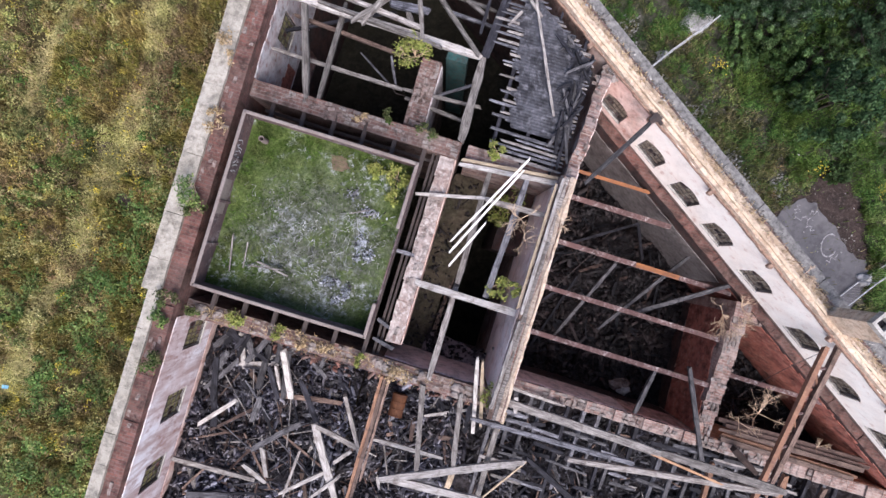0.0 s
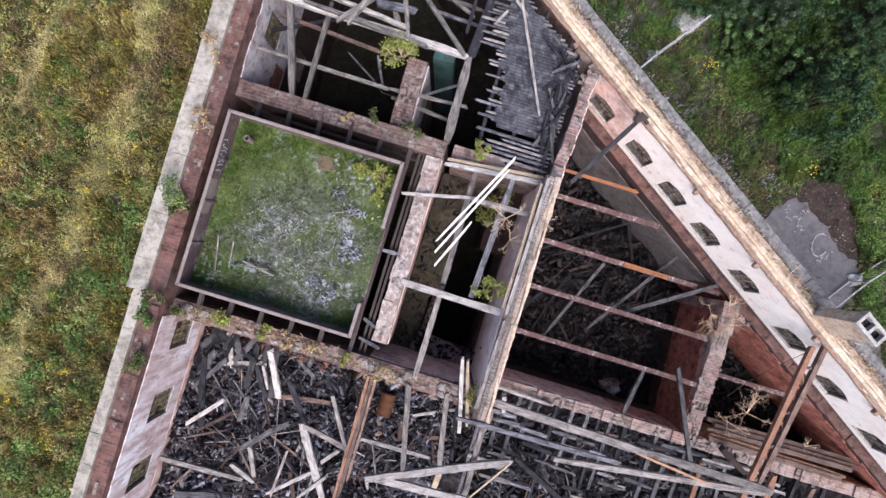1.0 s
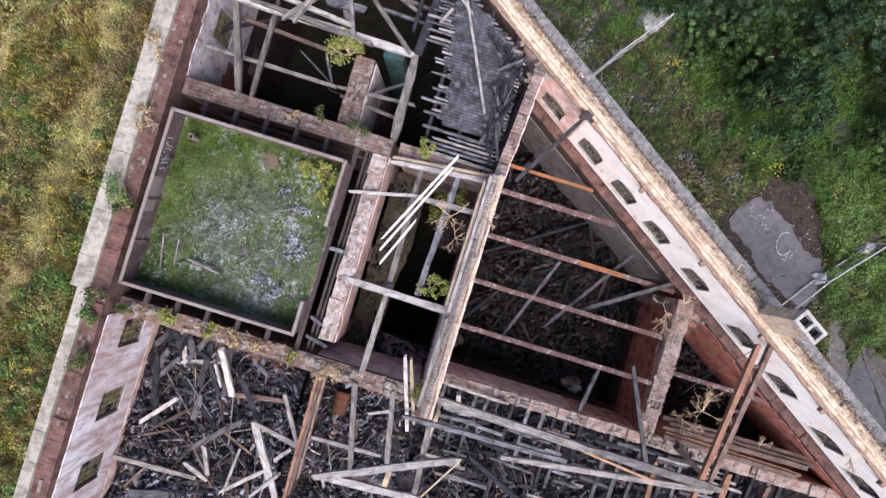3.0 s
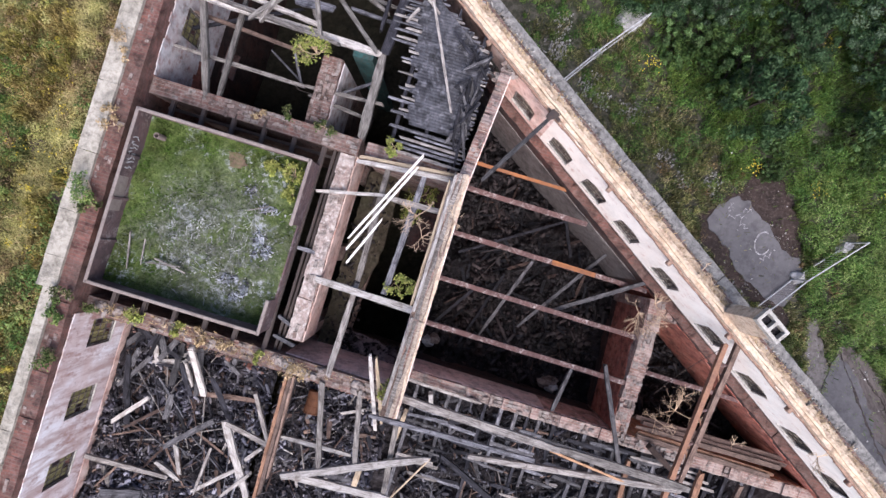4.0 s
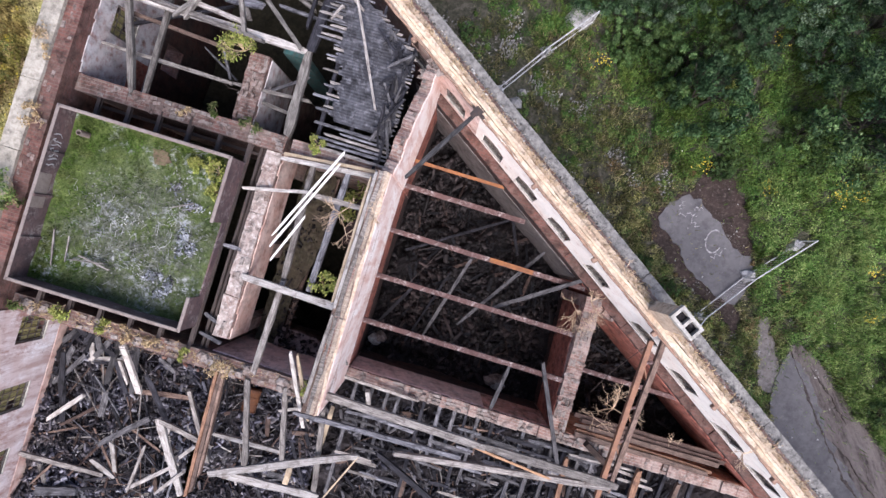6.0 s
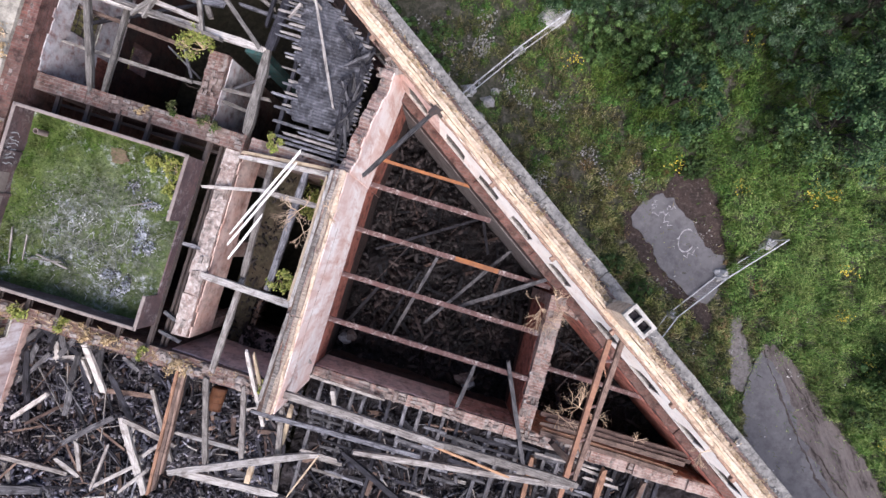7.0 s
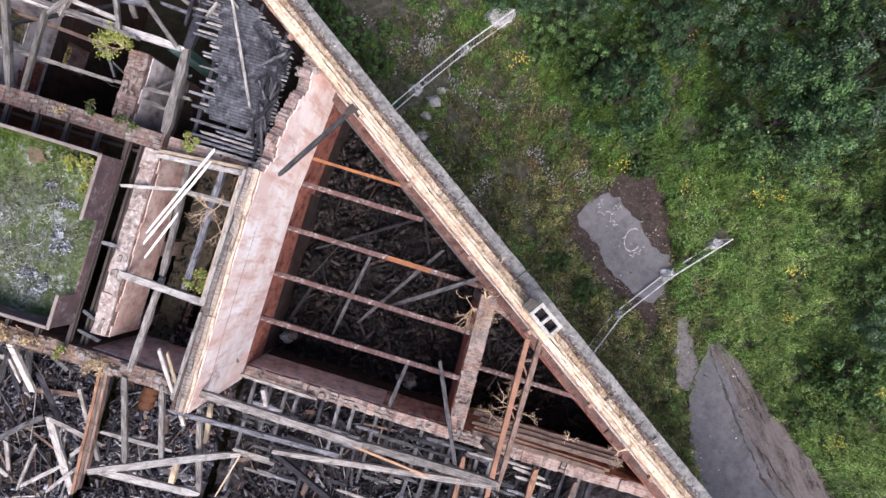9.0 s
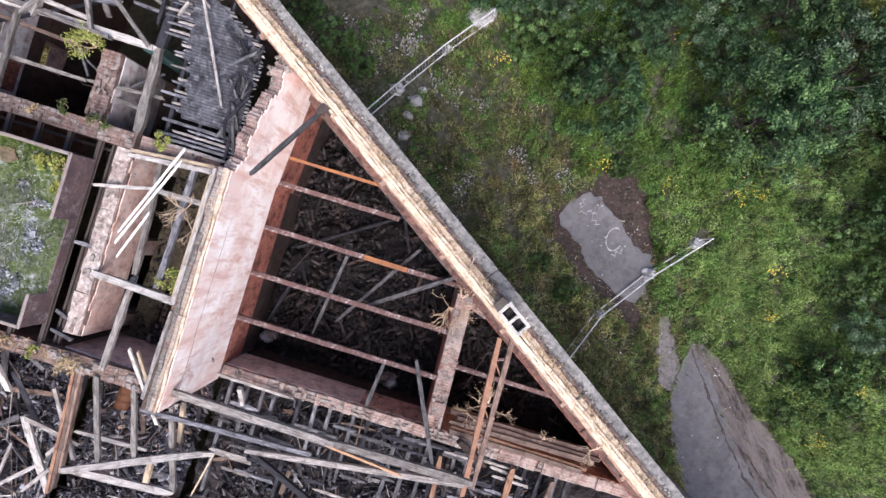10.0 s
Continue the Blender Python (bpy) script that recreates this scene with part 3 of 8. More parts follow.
def masonry(name, p, q, half, z0, z1, material, openings=(), ragged=0.05, step=0.5, parent=None, label="", tops=None, seed=1):
    """A wall from p to q (its middle line), half its thickness, with real openings (from, to, sill, head) along it and an uneven top.
    tops: a function of the place along the wall that gives the height of the top."""
    r = random.Random(seed)
    m, length = frame_of((*p, 0), (*q, 0))
    cuts = {0.0, length}
    for o in openings:
        cuts |= {max(0, o[0]), min(length, o[1])}
    k = step
    while k < length - 0.1:
        if all(abs(k - c) > 0.08 for c in cuts):
            cuts.add(k)
        k += step * r.uniform(0.6, 1.4)
    cuts = sorted(cuts)
    bm = bmesh.new()
    for s0, s1 in zip(cuts, cuts[1:]):
        mid = (s0 + s1) / 2
        top = (tops(mid) if tops else z1) + r.uniform(-ragged, ragged)
        spans, low = [], z0
        for o in sorted((o for o in openings if o[0] < mid < o[1]), key=lambda o: o[2]):
            spans.append((low, o[2]))
            low = o[3]
        spans.append((low, top))
        for a, b in spans:
            if b - a > 0.02:
                box(bm, s0, s1, -half, half, a, b, m)
    bmesh.ops.remove_doubles(bm, verts=bm.verts[:], dist=0.0005)
    ob = part(name, bm, material, parent, label)
    if not parent:
        ob["kind"] = "structure"
    return ob


def worn_slab(name, x0, x1, y0, y1, z0, z1, material, parent=None, m=None, label="", seed=0, chip=0.04):
    """A slab with chipped, slightly wandering edges."""
    r = random.Random(seed)
    bm = bmesh.new()
    nx = max(2, int((x1 - x0) / 0.35))
    ny = max(1, int((y1 - y0) / 0.35))
    grid = {}
    for i in range(nx + 1):
        for j in range(ny + 1):
            edge = i in (0, nx) or j in (0, ny)
            x = x0 + (x1 - x0) * i / nx + (r.uniform(-chip, chip) if edge else 0)
            y = y0 + (y1 - y0) * j / ny + (r.uniform(-chip, chip) if edge else 0)
            z = z1 + r.uniform(-0.012, 0.012) - (r.uniform(0, chip * 0.6) if edge else 0)
            grid[i, j] = bm.verts.new((x, y, z))
    for i in range(nx):
        for j in range(ny):
            bm.faces.new((grid[i, j], grid[i + 1, j], grid[i + 1, j + 1], grid[i, j + 1]))
    rim = [e for e in bm.edges if e.is_boundary]
    ext = bmesh.ops.extrude_edge_only(bm, edges=rim)
    for v in ext["geom"]:
        if isinstance(v, bmesh.types.BMVert):
            v.co.z = z0
    if m:
        bm.transform(m)
    bmesh.ops.recalc_face_normals(bm, faces=bm.faces[:])
    return part(name, bm, material, parent, label)


def rough_sheet(name, x0, x1, y0, y1, z, material, amp=0.3, cell=0.3, scale=0.7, parent=None, label="", kind="structure", clip=None):
    """An uneven sheet of ground or rubble."""
    nx, ny = max(2, int((x1 - x0) / cell)), max(2, int((y1 - y0) / cell))
    verts, faces = [], []
    for j in range(ny + 1):
        for i in range(nx + 1):
            x, y = x0 + (x1 - x0) * i / nx, y0 + (y1 - y0) * j / ny
            h = noise.noise((x * scale, y * scale, z)) * amp + noise.noise((x * scale * 3.3, y * scale * 3.3, z + 5)) * amp * 0.4
            verts.append((x, y, z + h))
    for j in range(ny):
        for i in range(nx):
            a = j * (nx + 1) + i
            xm, ym = x0 + (x1 - x0) * (i + 0.5) / nx, y0 + (y1 - y0) * (j + 0.5) / ny
            if clip is None or clip(xm, ym):
                faces.append((a, a + 1, a + nx + 2, a + nx + 1))
    ob = part(name, (verts, faces), material, parent, label)
    if not parent:
        ob["kind"] = kind
    return ob


# the long facade runs askew to the other walls
SKEW = 33.8
FACE = pose(0, 0, 0, 0, 0, -SKEW)


def on_face(d, n):
    """Plan point d metres along the facade and n metres out from the middle of the plan."""
    v = FACE @ Vector((d, n, 0))
    return v.x, v.y


def past_face(x, y):
    """How far a plan point lies beyond the plan's middle line, square to the facade."""
    return x * math.sin(radians(SKEW)) + y * math.cos(radians(SKEW))


# ---- ground ----
LATTICE = nrs.uniform(-1, 1, (256, 256))


def soft_noise(x, y, f, seed=0):
    """Smooth noise between -1 and 1 over the plan, for numbers or arrays."""
    u, v = np.asarray(x, float) * f + seed * 17.31 + 500, np.asarray(y, float) * f + seed * 7.77 + 500
    i, j = np.floor(u).astype(int), np.floor(v).astype(int)
    a, b = u - i, v - j
    a, b = a * a * (3 - 2 * a), b * b * (3 - 2 * b)
    g = lambda p, q: LATTICE[p % 256, q % 256]
    return (g(i, j) * (1 - a) + g(i + 1, j) * a) * (1 - b) + (g(i, j + 1) * (1 - a) + g(i + 1, j + 1) * a) * b


def lie(x, y):
    """The height of the ground."""
    x, y = np.asarray(x, float), np.asarray(y, float)
    west = np.clip((-5.0 - x) / 4.0, 0, 1)
    near = np.clip((60 - np.maximum(np.abs(x), np.abs(y))) / 10, 0, 1)
    amp = near * (0.06 + 0.25 * west)
    return amp * soft_noise(x, y, 0.35, 1) + 0.4 * amp * soft_noise(x, y, 1.1, 2) + 0.45 * west * near


def ground():
    xs = np.concatenate([np.array([-600, -300, -150, -80, -50]), np.arange(-36, 48.1, 0.5), np.array([60, 90, 160, 300, 600])])
    ys = np.concatenate([np.array([-600, -300, -150, -80, -45]), np.arange(-30, 30.1, 0.5), np.array([45, 80, 150, 300, 600])])
    gx, gy = np.meshgrid(xs, ys)
    verts = np.stack([gx, gy, lie(gx, gy) - 0.02], 2).reshape(-1, 3).tolist()
    n = len(xs)
    faces = [(j * n + i, j * n + i + 1, j * n + n + i + 1, j * n + n + i) for j in range(len(ys) - 1) for i in range(n - 1)]
    tagged(part("ground", (verts, faces), "ground"), "overgrown yard of grass, weeds and bare soil", "ground", "", "structure")


ground()

# ---- walls of the ruin ----
NORTH, SOUTH = 15.0, -16.5
west_wins = [(-6.4, -5.3), (-9.25, -8.15), (-12.0, -10.9), (-14.9, -13.8), (5.65, 6.75), (9.2, 10.3)]
west_open = [(y0 - SOUTH, y1 - SOUTH, 8.55, 10.2) for y0, y1 in west_wins] + [(5.5 - SOUTH, 6.7 - SOUTH, 4.5, 6.1)]
wall_west = masonry("wall_west", (-8.55, SOUTH), (-8.55, NORTH), 0.4, 0, 11.95, "dull_brick", west_open, 0.03)
tagged(wall_west, "crumbling red brick outer wall of the ruin", "wall")

wall_1 = masonry("wall_1", (-8.15, 3.5), (-0.45, 3.5), 0.3, 0, 11.1, "brick", (), 0.05, seed=2)
tagged(wall_1, "brick cross wall with weeds on its broken top", "wall")
wall_2 = masonry("wall_2", (-8.15, -4.62), (3.1, -4.62), 0.3, 0, 11.1, "brick", (), 0.05, seed=3, tops=lambda s: 10.95 + 0.04 * max(0, s - 6))
tagged(wall_2, "brick cross wall with grass growing on its top", "wall")
wall_3 = masonry("wall_3", (-0.72, -3.75), (-0.78, 3.2), 0.27, 0, 10.85, "pink_brick", ((0.45, 3.0, 0.6, 8.7), (3.6, 6.4, 0.6, 8.7)), 0.05, seed=4, tops=lambda s: 10.85 - 0.25 * max(0.0, 0.6 - s))
tagged(wall_3, "brick wall with a lime-stained top beside the tank", "wall")
wall_4 = masonry("wall_4", (3.31, -4.95), (3.31, 3.5), 0.25, 0, 12.42, "pink_brick", (), 0.02, seed=5)
tagged(wall_4, "tall brick wall with flaking pink plaster", "wall")
def torn_end(s):
    """The broken slope of the wall end that leans on the facade."""
    return 12.3 - 0.26 * s - 0.35 * max(0.0, math.sin(s * 2.3 + 0.4)) + 0.12 * math.sin(s * 7.1)


wall_5 = masonry("wall_5", (3.41, 3.5), (3.78, 8.05), 0.19, 0, 11.2, "pink_brick", (), 0.07, 0.13, seed=6, tops=torn_end)
tagged(wall_5, "broken end of a brick wall with ragged top", "wall")
wall_6 = masonry("wall_6", (3.6, -4.62), (25.0, -4.62), 0.24, 0, 6.7, "pink_brick", (), 0.10, 0.32, seed=7)
tagged(wall_6, "broken low brick wall along the burnt hall", "wall")
wall_7 = masonry("wall_7", (12.9, -4.38), (12.55, 1.5), 0.33, 0, 6.8, "pink_brick", (), 0.08, 0.3, seed=8, tops=lambda s: 6.65 + 0.16 * s)
tagged(wall_7, "brick cross wall with crumbled plaster top", "wall")
wall_8 = masonry("wall_8", (-2.35, 3.8), (-2.35, 6.4), 0.36, 0, 10.7, "brick", (), 0.10, 0.35, seed=9)
tagged(wall_8, "brick stub wall with a shrub on top", "wall")
wall_9 = masonry("wall_9", (-2.0, 7.1), (-1.2, 7.1), 0.15, 0, 9.6, "teal_plaster", (), 0.15, 0.4, seed=10)
tagged(wall_9, "broken wall with peeling teal paint", "wall")
wall_10 = masonry("wall_10", (-0.2, 3.5), (3.1, 3.5), 0.28, 0, 11.2, "pink_brick", (), 0.03, seed=11)
tagged(wall_10, "brick wall beneath a bleached timber lintel", "wall")
wall_11 = masonry("wall_11", (2.45, 0.6), (2.45, 3.2), 0.55, 0, 7.55, "blackish_brick", (), 0.08, seed=33)
tagged(wall_11, "low broken brick pier in the deep room", "wall")
wall_south = masonry("wall_south", (-8.2, SOUTH), (30.0, SOUTH), 0.35, 0, 9.0, "brick", (), 0.1, seed=12)
tagged(wall_south, "brick outer wall at the far end of the hall", "wall")

# the facade: upper storey with a row of barred windows, thicker below the floor
D0, D1 = -17.5, 37.0
face_wins = [-2.7, -0.6, 1.68, 3.72, 5.74, 8.1, 11.0, 13.4, 16.2, 18.4, 20.6, 22.8]
face_open = [(d - D0, d + 1.15 - D0, 8.25, 9.78) for d in face_wins]
wall_facade = masonry("wall_facade", on_face(D0, 9.0), on_face(D1, 9.0), 0.33, 0, 11.45, "brick", face_open, 0.03, seed=13)
tagged(wall_facade, "long brick facade wall with barred windows", "wall")
wall_footing = masonry("wall_facade_lower", on_face(D0, 8.48), on_face(D1, 8.48), 0.185, 0, 7.35, "blackish_brick", (), 0.04, seed=14)
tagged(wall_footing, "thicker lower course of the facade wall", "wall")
masonry("plaster_skin", on_face(1.3, 8.645), on_face(D1, 8.645), 0.022, 7.75, 11.35, "white_plaster", [(d - 1.3, d - 0.15, 8.25, 9.78) for d in face_wins if d > 1.3], 0.05, 0.35, wall_facade, "flaking white plaster", seed=15)
masonry("plaster_skin", on_face(-2.2, 8.645), on_face(1.3, 8.645), 0.022, 7.75, 11.35, "rosy_plaster", [(d + 2.2, d + 3.35, 8.25, 9.78) for d in face_wins if d < 1.3], 0.05, 0.35, wall_facade, "flaking rosy plaster", seed=35)
masonry("plaster_skin", on_face(8.9, 8.275), on_face(26.0, 8.275), 0.02, 2.5, 7.1, "red_plaster", (), 0.15, 0.4, wall_footing, "dull red plaster", seed=48)
for k in range(14):
    worn_slab("ledge_course", -2.0 + 1.9 * k, -0.12 + 1.9 * k, 8.31, 8.655, 7.36, 7.42, "dull_brick", wall_footing, FACE, "", 800 + k, 0.03)
masonry("plaster_skin", on_face(-2.2, 8.275), on_face(8.6, 8.275), 0.02, 1.5, 6.5, "dark_plaster", (), 0.06, 0.7, wall_footing, "grey plaster", seed=16)
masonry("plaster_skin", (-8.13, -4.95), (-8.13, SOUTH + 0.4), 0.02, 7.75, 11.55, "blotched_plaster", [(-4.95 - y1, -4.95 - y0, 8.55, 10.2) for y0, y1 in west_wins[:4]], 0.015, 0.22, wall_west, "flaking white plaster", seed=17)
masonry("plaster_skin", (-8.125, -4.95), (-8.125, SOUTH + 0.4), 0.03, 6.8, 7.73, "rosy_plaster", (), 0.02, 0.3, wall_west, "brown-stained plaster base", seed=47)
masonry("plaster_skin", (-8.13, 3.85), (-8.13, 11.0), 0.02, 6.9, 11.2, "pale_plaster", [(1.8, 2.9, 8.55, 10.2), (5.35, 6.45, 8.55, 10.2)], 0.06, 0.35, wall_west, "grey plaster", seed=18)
masonry("plaster_skin", (-8.13, 3.85), (-8.13, 11.0), 0.018, 0.5, 6.86, "blackish_brick", [(1.65, 2.85, 4.5, 6.1)], 0.02, 0.5, wall_west, "near-black lower brickwork", seed=45)
masonry("plaster_skin", (-8.105, 4.05), (-8.105, 5.3), 0.012, 7.1, 8.3, "red_plaster", (), 0.12, 0.2, wall_west, "dull red paint patch", seed=46)
masonry("plaster_skin", (3.582, -4.95), (3.582, 3.5), 0.02, 6.95, 12.31, "streaked_plaster", (), 0.03, 0.4, wall_4, "flaking pink plaster", seed=19)
masonry("plaster_skin", (3.582, -4.3), (3.582, 3.5), 0.018, 4.6, 6.9, "red_plaster", (), 0.04, 0.4, wall_4, "red painted plaster", seed=20)
masonry("plaster_skin", (3.04, -4.3), (3.04, 3.2), 0.018, 6.5, 12.2, "pink_plaster", (), 0.1, 0.4, wall_4, "flaking pink plaster", seed=21)
masonry("plaster_skin", (3.62, 3.5), (3.99, 8.1), 0.02, 6.95, 11.2, "streaked_plaster", (), 0.06, 0.13, wall_5, "flaking pink plaster", seed=27, tops=lambda s: torn_end(s) - 0.12)
masonry("plaster_skin", (3.62, 3.5), (3.99, 8.1), 0.018, 4.2, 6.9, "red_plaster", (), 0.05, 0.35, wall_5, "red painted plaster", seed=28)
for k, (x0, x1, mt) in enumerate(((3.06, 3.17, "brown_wood"), (3.185, 3.33, "grey_wood"), (3.345, 3.47, "rough_tan"), (3.48, 3.585, "tan_stone"))):
    for j, (y0, y1) in enumerate(((-4.93, -1.6), (-1.58, 1.2), (1.22, 3.5))):
        worn_slab("head_course", x0, x1, y0, y1, 12.36, 12.46 + 0.02 * ((k + j) % 3), mt, wall_4, None, "", 31 + 7 * k + j, 0.035)
masonry("plaster_skin", (-0.43, -3.74), (-0.49, 3.2), 0.018, 8.7, 10.7, "rosy_plaster", (), 0.12, 0.4, wall_3, "stained rose plaster", seed=22)
masonry("plaster_skin", (3.62, -4.36), (9.6, -4.36), 0.02, 4.0, 6.5, "mauve_plaster", (), 0.12, 0.4, wall_6, "stained mauve plaster", seed=23)
masonry("plaster_skin", (9.6, -4.36), (12.5, -4.36), 0.02, 4.0, 6.5, "rose_plaster", (), 0.12, 0.4, wall_6, "red painted plaster", seed=36)
masonry("plaster_skin", (13.3, -4.36), (24.0, -4.36), 0.02, 1.0, 6.6, "rust_plaster", (), 0.08, 0.4, wall_6, "rust-stained orange plaster", seed=29)
masonry("plaster_skin", (12.54, -4.3), (12.24, 1.0), 0.02, 3.2, 6.55, "red_plaster", (), 0.12, 0.4, wall_7, "red painted plaster", seed=24)
masonry("plaster_skin", (-1.97, 3.85), (-1.97, 6.35), 0.02, 7.3, 10.5, "pale_plaster", (), 0.1, 0.4, wall_8, "pale grey plaster", seed=25)
masonry("plaster_skin", (-0.9, -4.3), (2.9, -4.3), 0.02, 5.9, 10.7, "mauve_plaster", (), 0.1, 0.4, wall_2, "pink plaster", seed=26)

# near-black brick skins on the walls below the plaster
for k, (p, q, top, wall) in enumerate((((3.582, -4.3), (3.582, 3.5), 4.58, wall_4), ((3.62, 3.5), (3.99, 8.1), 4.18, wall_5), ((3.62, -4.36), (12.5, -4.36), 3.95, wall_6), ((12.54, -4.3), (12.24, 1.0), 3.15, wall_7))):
    masonry("plaster_skin", p, q, 0.016, 0.5, top, "blackish_brick", (), 0.12, 0.3, wall, "near-black lower brickwork", seed=41 + k)

def crack(wall, x, y0, y1, z, seed):
    """A long wandering crack with a dark, slightly raised lip on a plastered face."""
    verts, faces = [], []
    n = 40
    for i in range(n + 1):
        y = y0 + (y1 - y0) * i / n
        h = z + 0.16 * noise.noise((y * 0.7, seed, 0)) + 0.05 * noise.noise((y * 3.1, seed, 4))
        w = 0.012 + 0.014 * abs(noise.noise((y * 1.9, seed, 9)))
        verts += [(x, y, h - w), (x + 0.007, y, h - w), (x + 0.007, y, h + w), (x, y, h + w)]
        if i:
            o = 4 * i
            faces += [(o - 4 + j, o - 4 + (j + 1) % 4, o + (j + 1) % 4, o + j) for j in range(4)]
    part("crack", (verts, faces), "brown_stone", wall, "long brown crack")


crack(wall_4, 3.602, -4.7, 1.6, 11.1, 2)

# concrete copings in slabs, with joints
def coping_west():
    top = thing("trim_west", "cracked concrete cornice slabs on the outer wall", "cornice", "", "structure")
    y, k = SOUTH, 0
    while y < NORTH:
        w = (1.1, 1.6, 2.1, 1.35)[k % 4]
        y1 = min(y + w, NORTH)
        out = -9.34 if y > -5.1 else -9.08
        worn_slab("coping_slab", out - 0.05, -8.72, y + 0.004, y1 - 0.004, 11.85, 12.1, "concrete", top, None, "", k + 40, 0.010)
        y, k = y1, k + 1


def coping_face():
    top = thing("trim_facade", "weathered grey cornice slabs along the facade", "cornice", "", "structure")
    d, k = D0, 0
    while d < D1:
        w = (1.4, 1.9, 1.2, 2.2)[k % 4]
        worn_slab("coping_slab", d + 0.004, min(d + w, D1) - 0.004, 9.20, 9.76, 11.0, 11.32, "dark_concrete", top, FACE, "", k + 90, 0.012)
        d, k = d + w, k + 1
    ridge = thing("trim_ridge", "tan brick ridge along the facade top with dry moss", "ridge", "", "structure")
    courses = ((8.57, 8.635, 11.30, 11.43, "brown_stone"), (8.64, 8.77, 11.40, 11.66, "tan_stone"), (8.775, 8.86, 11.40, 11.74, "cream_stone"), (8.865, 8.98, 11.38, 11.68, "tan_stone"), (8.985, 9.20, 11.35, 11.57, "tan_moss"))
    for c, (n0, n1, z0, z1, mt) in enumerate(courses):
        d, k = D0, 0
        while d < D1:
            w = rnd.uniform(0.9, 2.2)
            worn_slab("ridge_course", d - 0.02, min(d + w, D1), n0 + rnd.uniform(-0.012, 0.012), n1, z0, z1 + rnd.uniform(-0.03, 0.03), mt, ridge, FACE, "", 100 * c + k + 200, 0.022)
            d, k = d + w, k + 1
    for k in range(12):
        m = FACE @ pose(-5.6 + 3.33 * k, 8.50, 11.36, 0, 0, rnd.gauss(0, 5))
        bm = bmesh.new()
        box(bm, -0.09, 0.09, -0.08, 0.12, -0.14, 0.03, m, 0.03)
        box(bm, -0.065, 0.065, -0.05, 0.12, -0.28, -0.14, m, 0.025)
        tagged(part("corbel", bm, "brown_stone"), "small worn brown stone corbel under the ridge", "corbel", "ridge corbels")


coping_west()
coping_face()


# ---- windows ----
def window(k, m, width, sill, head, bars, panes=True, pane="glass", plaster="", deep=0.09):
    """A rusty barred window under a low arch; m maps x along the wall, y out through it."""
    top = thing("window_%d" % k, "rusty barred window with dirty broken panes" if panes else "rusty barred window without glass", "window", "", "structure")
    bm = bmesh.new()
    for x0, x1, z0, z1 in ((0, 0.06, sill, head), (width - 0.06, width, sill, head), (0.06, width - 0.06, sill, sill + 0.06), (0.06, width - 0.06, head - 0.06, head)):
        box(bm, x0, x1, -0.05, 0.02, z0, z1, m)
    part("window_frame", bm, "worn_wood", top)
    for i in range(1, bars):
        bm = bmesh.new()
        x = width * i / bars
        box(bm, x - 0.016, x + 0.016, -0.03, 0.0, sill + 0.06, head - 0.06, m)
        part("bar", bm, "bar_steel", top)
    for j in range(1, 4):
        z = sill + (head - sill) * j / 4
        bm = bmesh.new()
        box(bm, 0.06, width - 0.06, 0.004, 0.03, z - 0.018, z + 0.018, m)
        part("crossbar", bm, "bar_steel", top)
    for i in range(3):
        for j in range(4):
            if not panes or (i * 5 + 3 * j + 2 * k) % 11 in (3, 7):
                continue
            bm = bmesh.new()
            w, h = (width - 0.12) / 3, (head - sill - 0.12) / 4
            x0, z0 = 0.06 + i * w, sill + 0.06 + j * h
            box(bm, x0 + 0.012, x0 + w - 0.012, 0.035, 0.041, z0 + 0.012, z0 + h - 0.012, m)
            part("pane", bm, pane, top)
    bm = bmesh.new()
    box(bm, -0.02, width + 0.02, -deep - 0.03, -0.055, sill - 0.02, sill + 0.03, m, 0.012)
    part("window_sill", bm, "pale_concrete", top)
    if plaster:
        # the two shoulders under the arch
        rise = 0.26
        for side in (0, 1):
            bm = bmesh.new()
            line = []
            for i in range(7):
                f = i / 6
                line.append((0.5 * width * f, head - rise * (1 - f) ** 2))
            pts = line + [(0.0, head + 0.01)]
            pts = [(width - x if side else x, z) for x, z in pts]
            rings = [[bm.verts.new(m @ Vector((x, y, z))) for x, z in pts] for y in (-deep, -0.052)]
            n = len(pts)
            bm.faces.new(rings[0])
            bm.faces.new(rings[1][::-1])
            for i in range(n):
                bm.faces.new((rings[0][i], rings[1][i], rings[1][(i + 1) % n], rings[0][(i + 1) % n]))
            bmesh.ops.recalc_face_normals(bm, faces=bm.faces[:])
            part("arch_shoulder", bm, plaster, top)


for k, d in enumerate(face_wins):
    window(k + 1, FACE @ pose(d, 8.73, 0), 1.15, 8.25, 9.78, 4, True, "glass", "white_plaster" if d > 1.3 else "rosy_plaster", 0.105)
for k, (y0, y1) in enumerate(west_wins):
    window(k + 21, pose(-8.22, y0, 0, 0, 0, 90), y1 - y0, 8.55, 10.2, 4, True, "olive_pane")

# ---- floors inside ----
def inside(x, y):
    return past_face(x, y) < 8.6 and x > -8.3


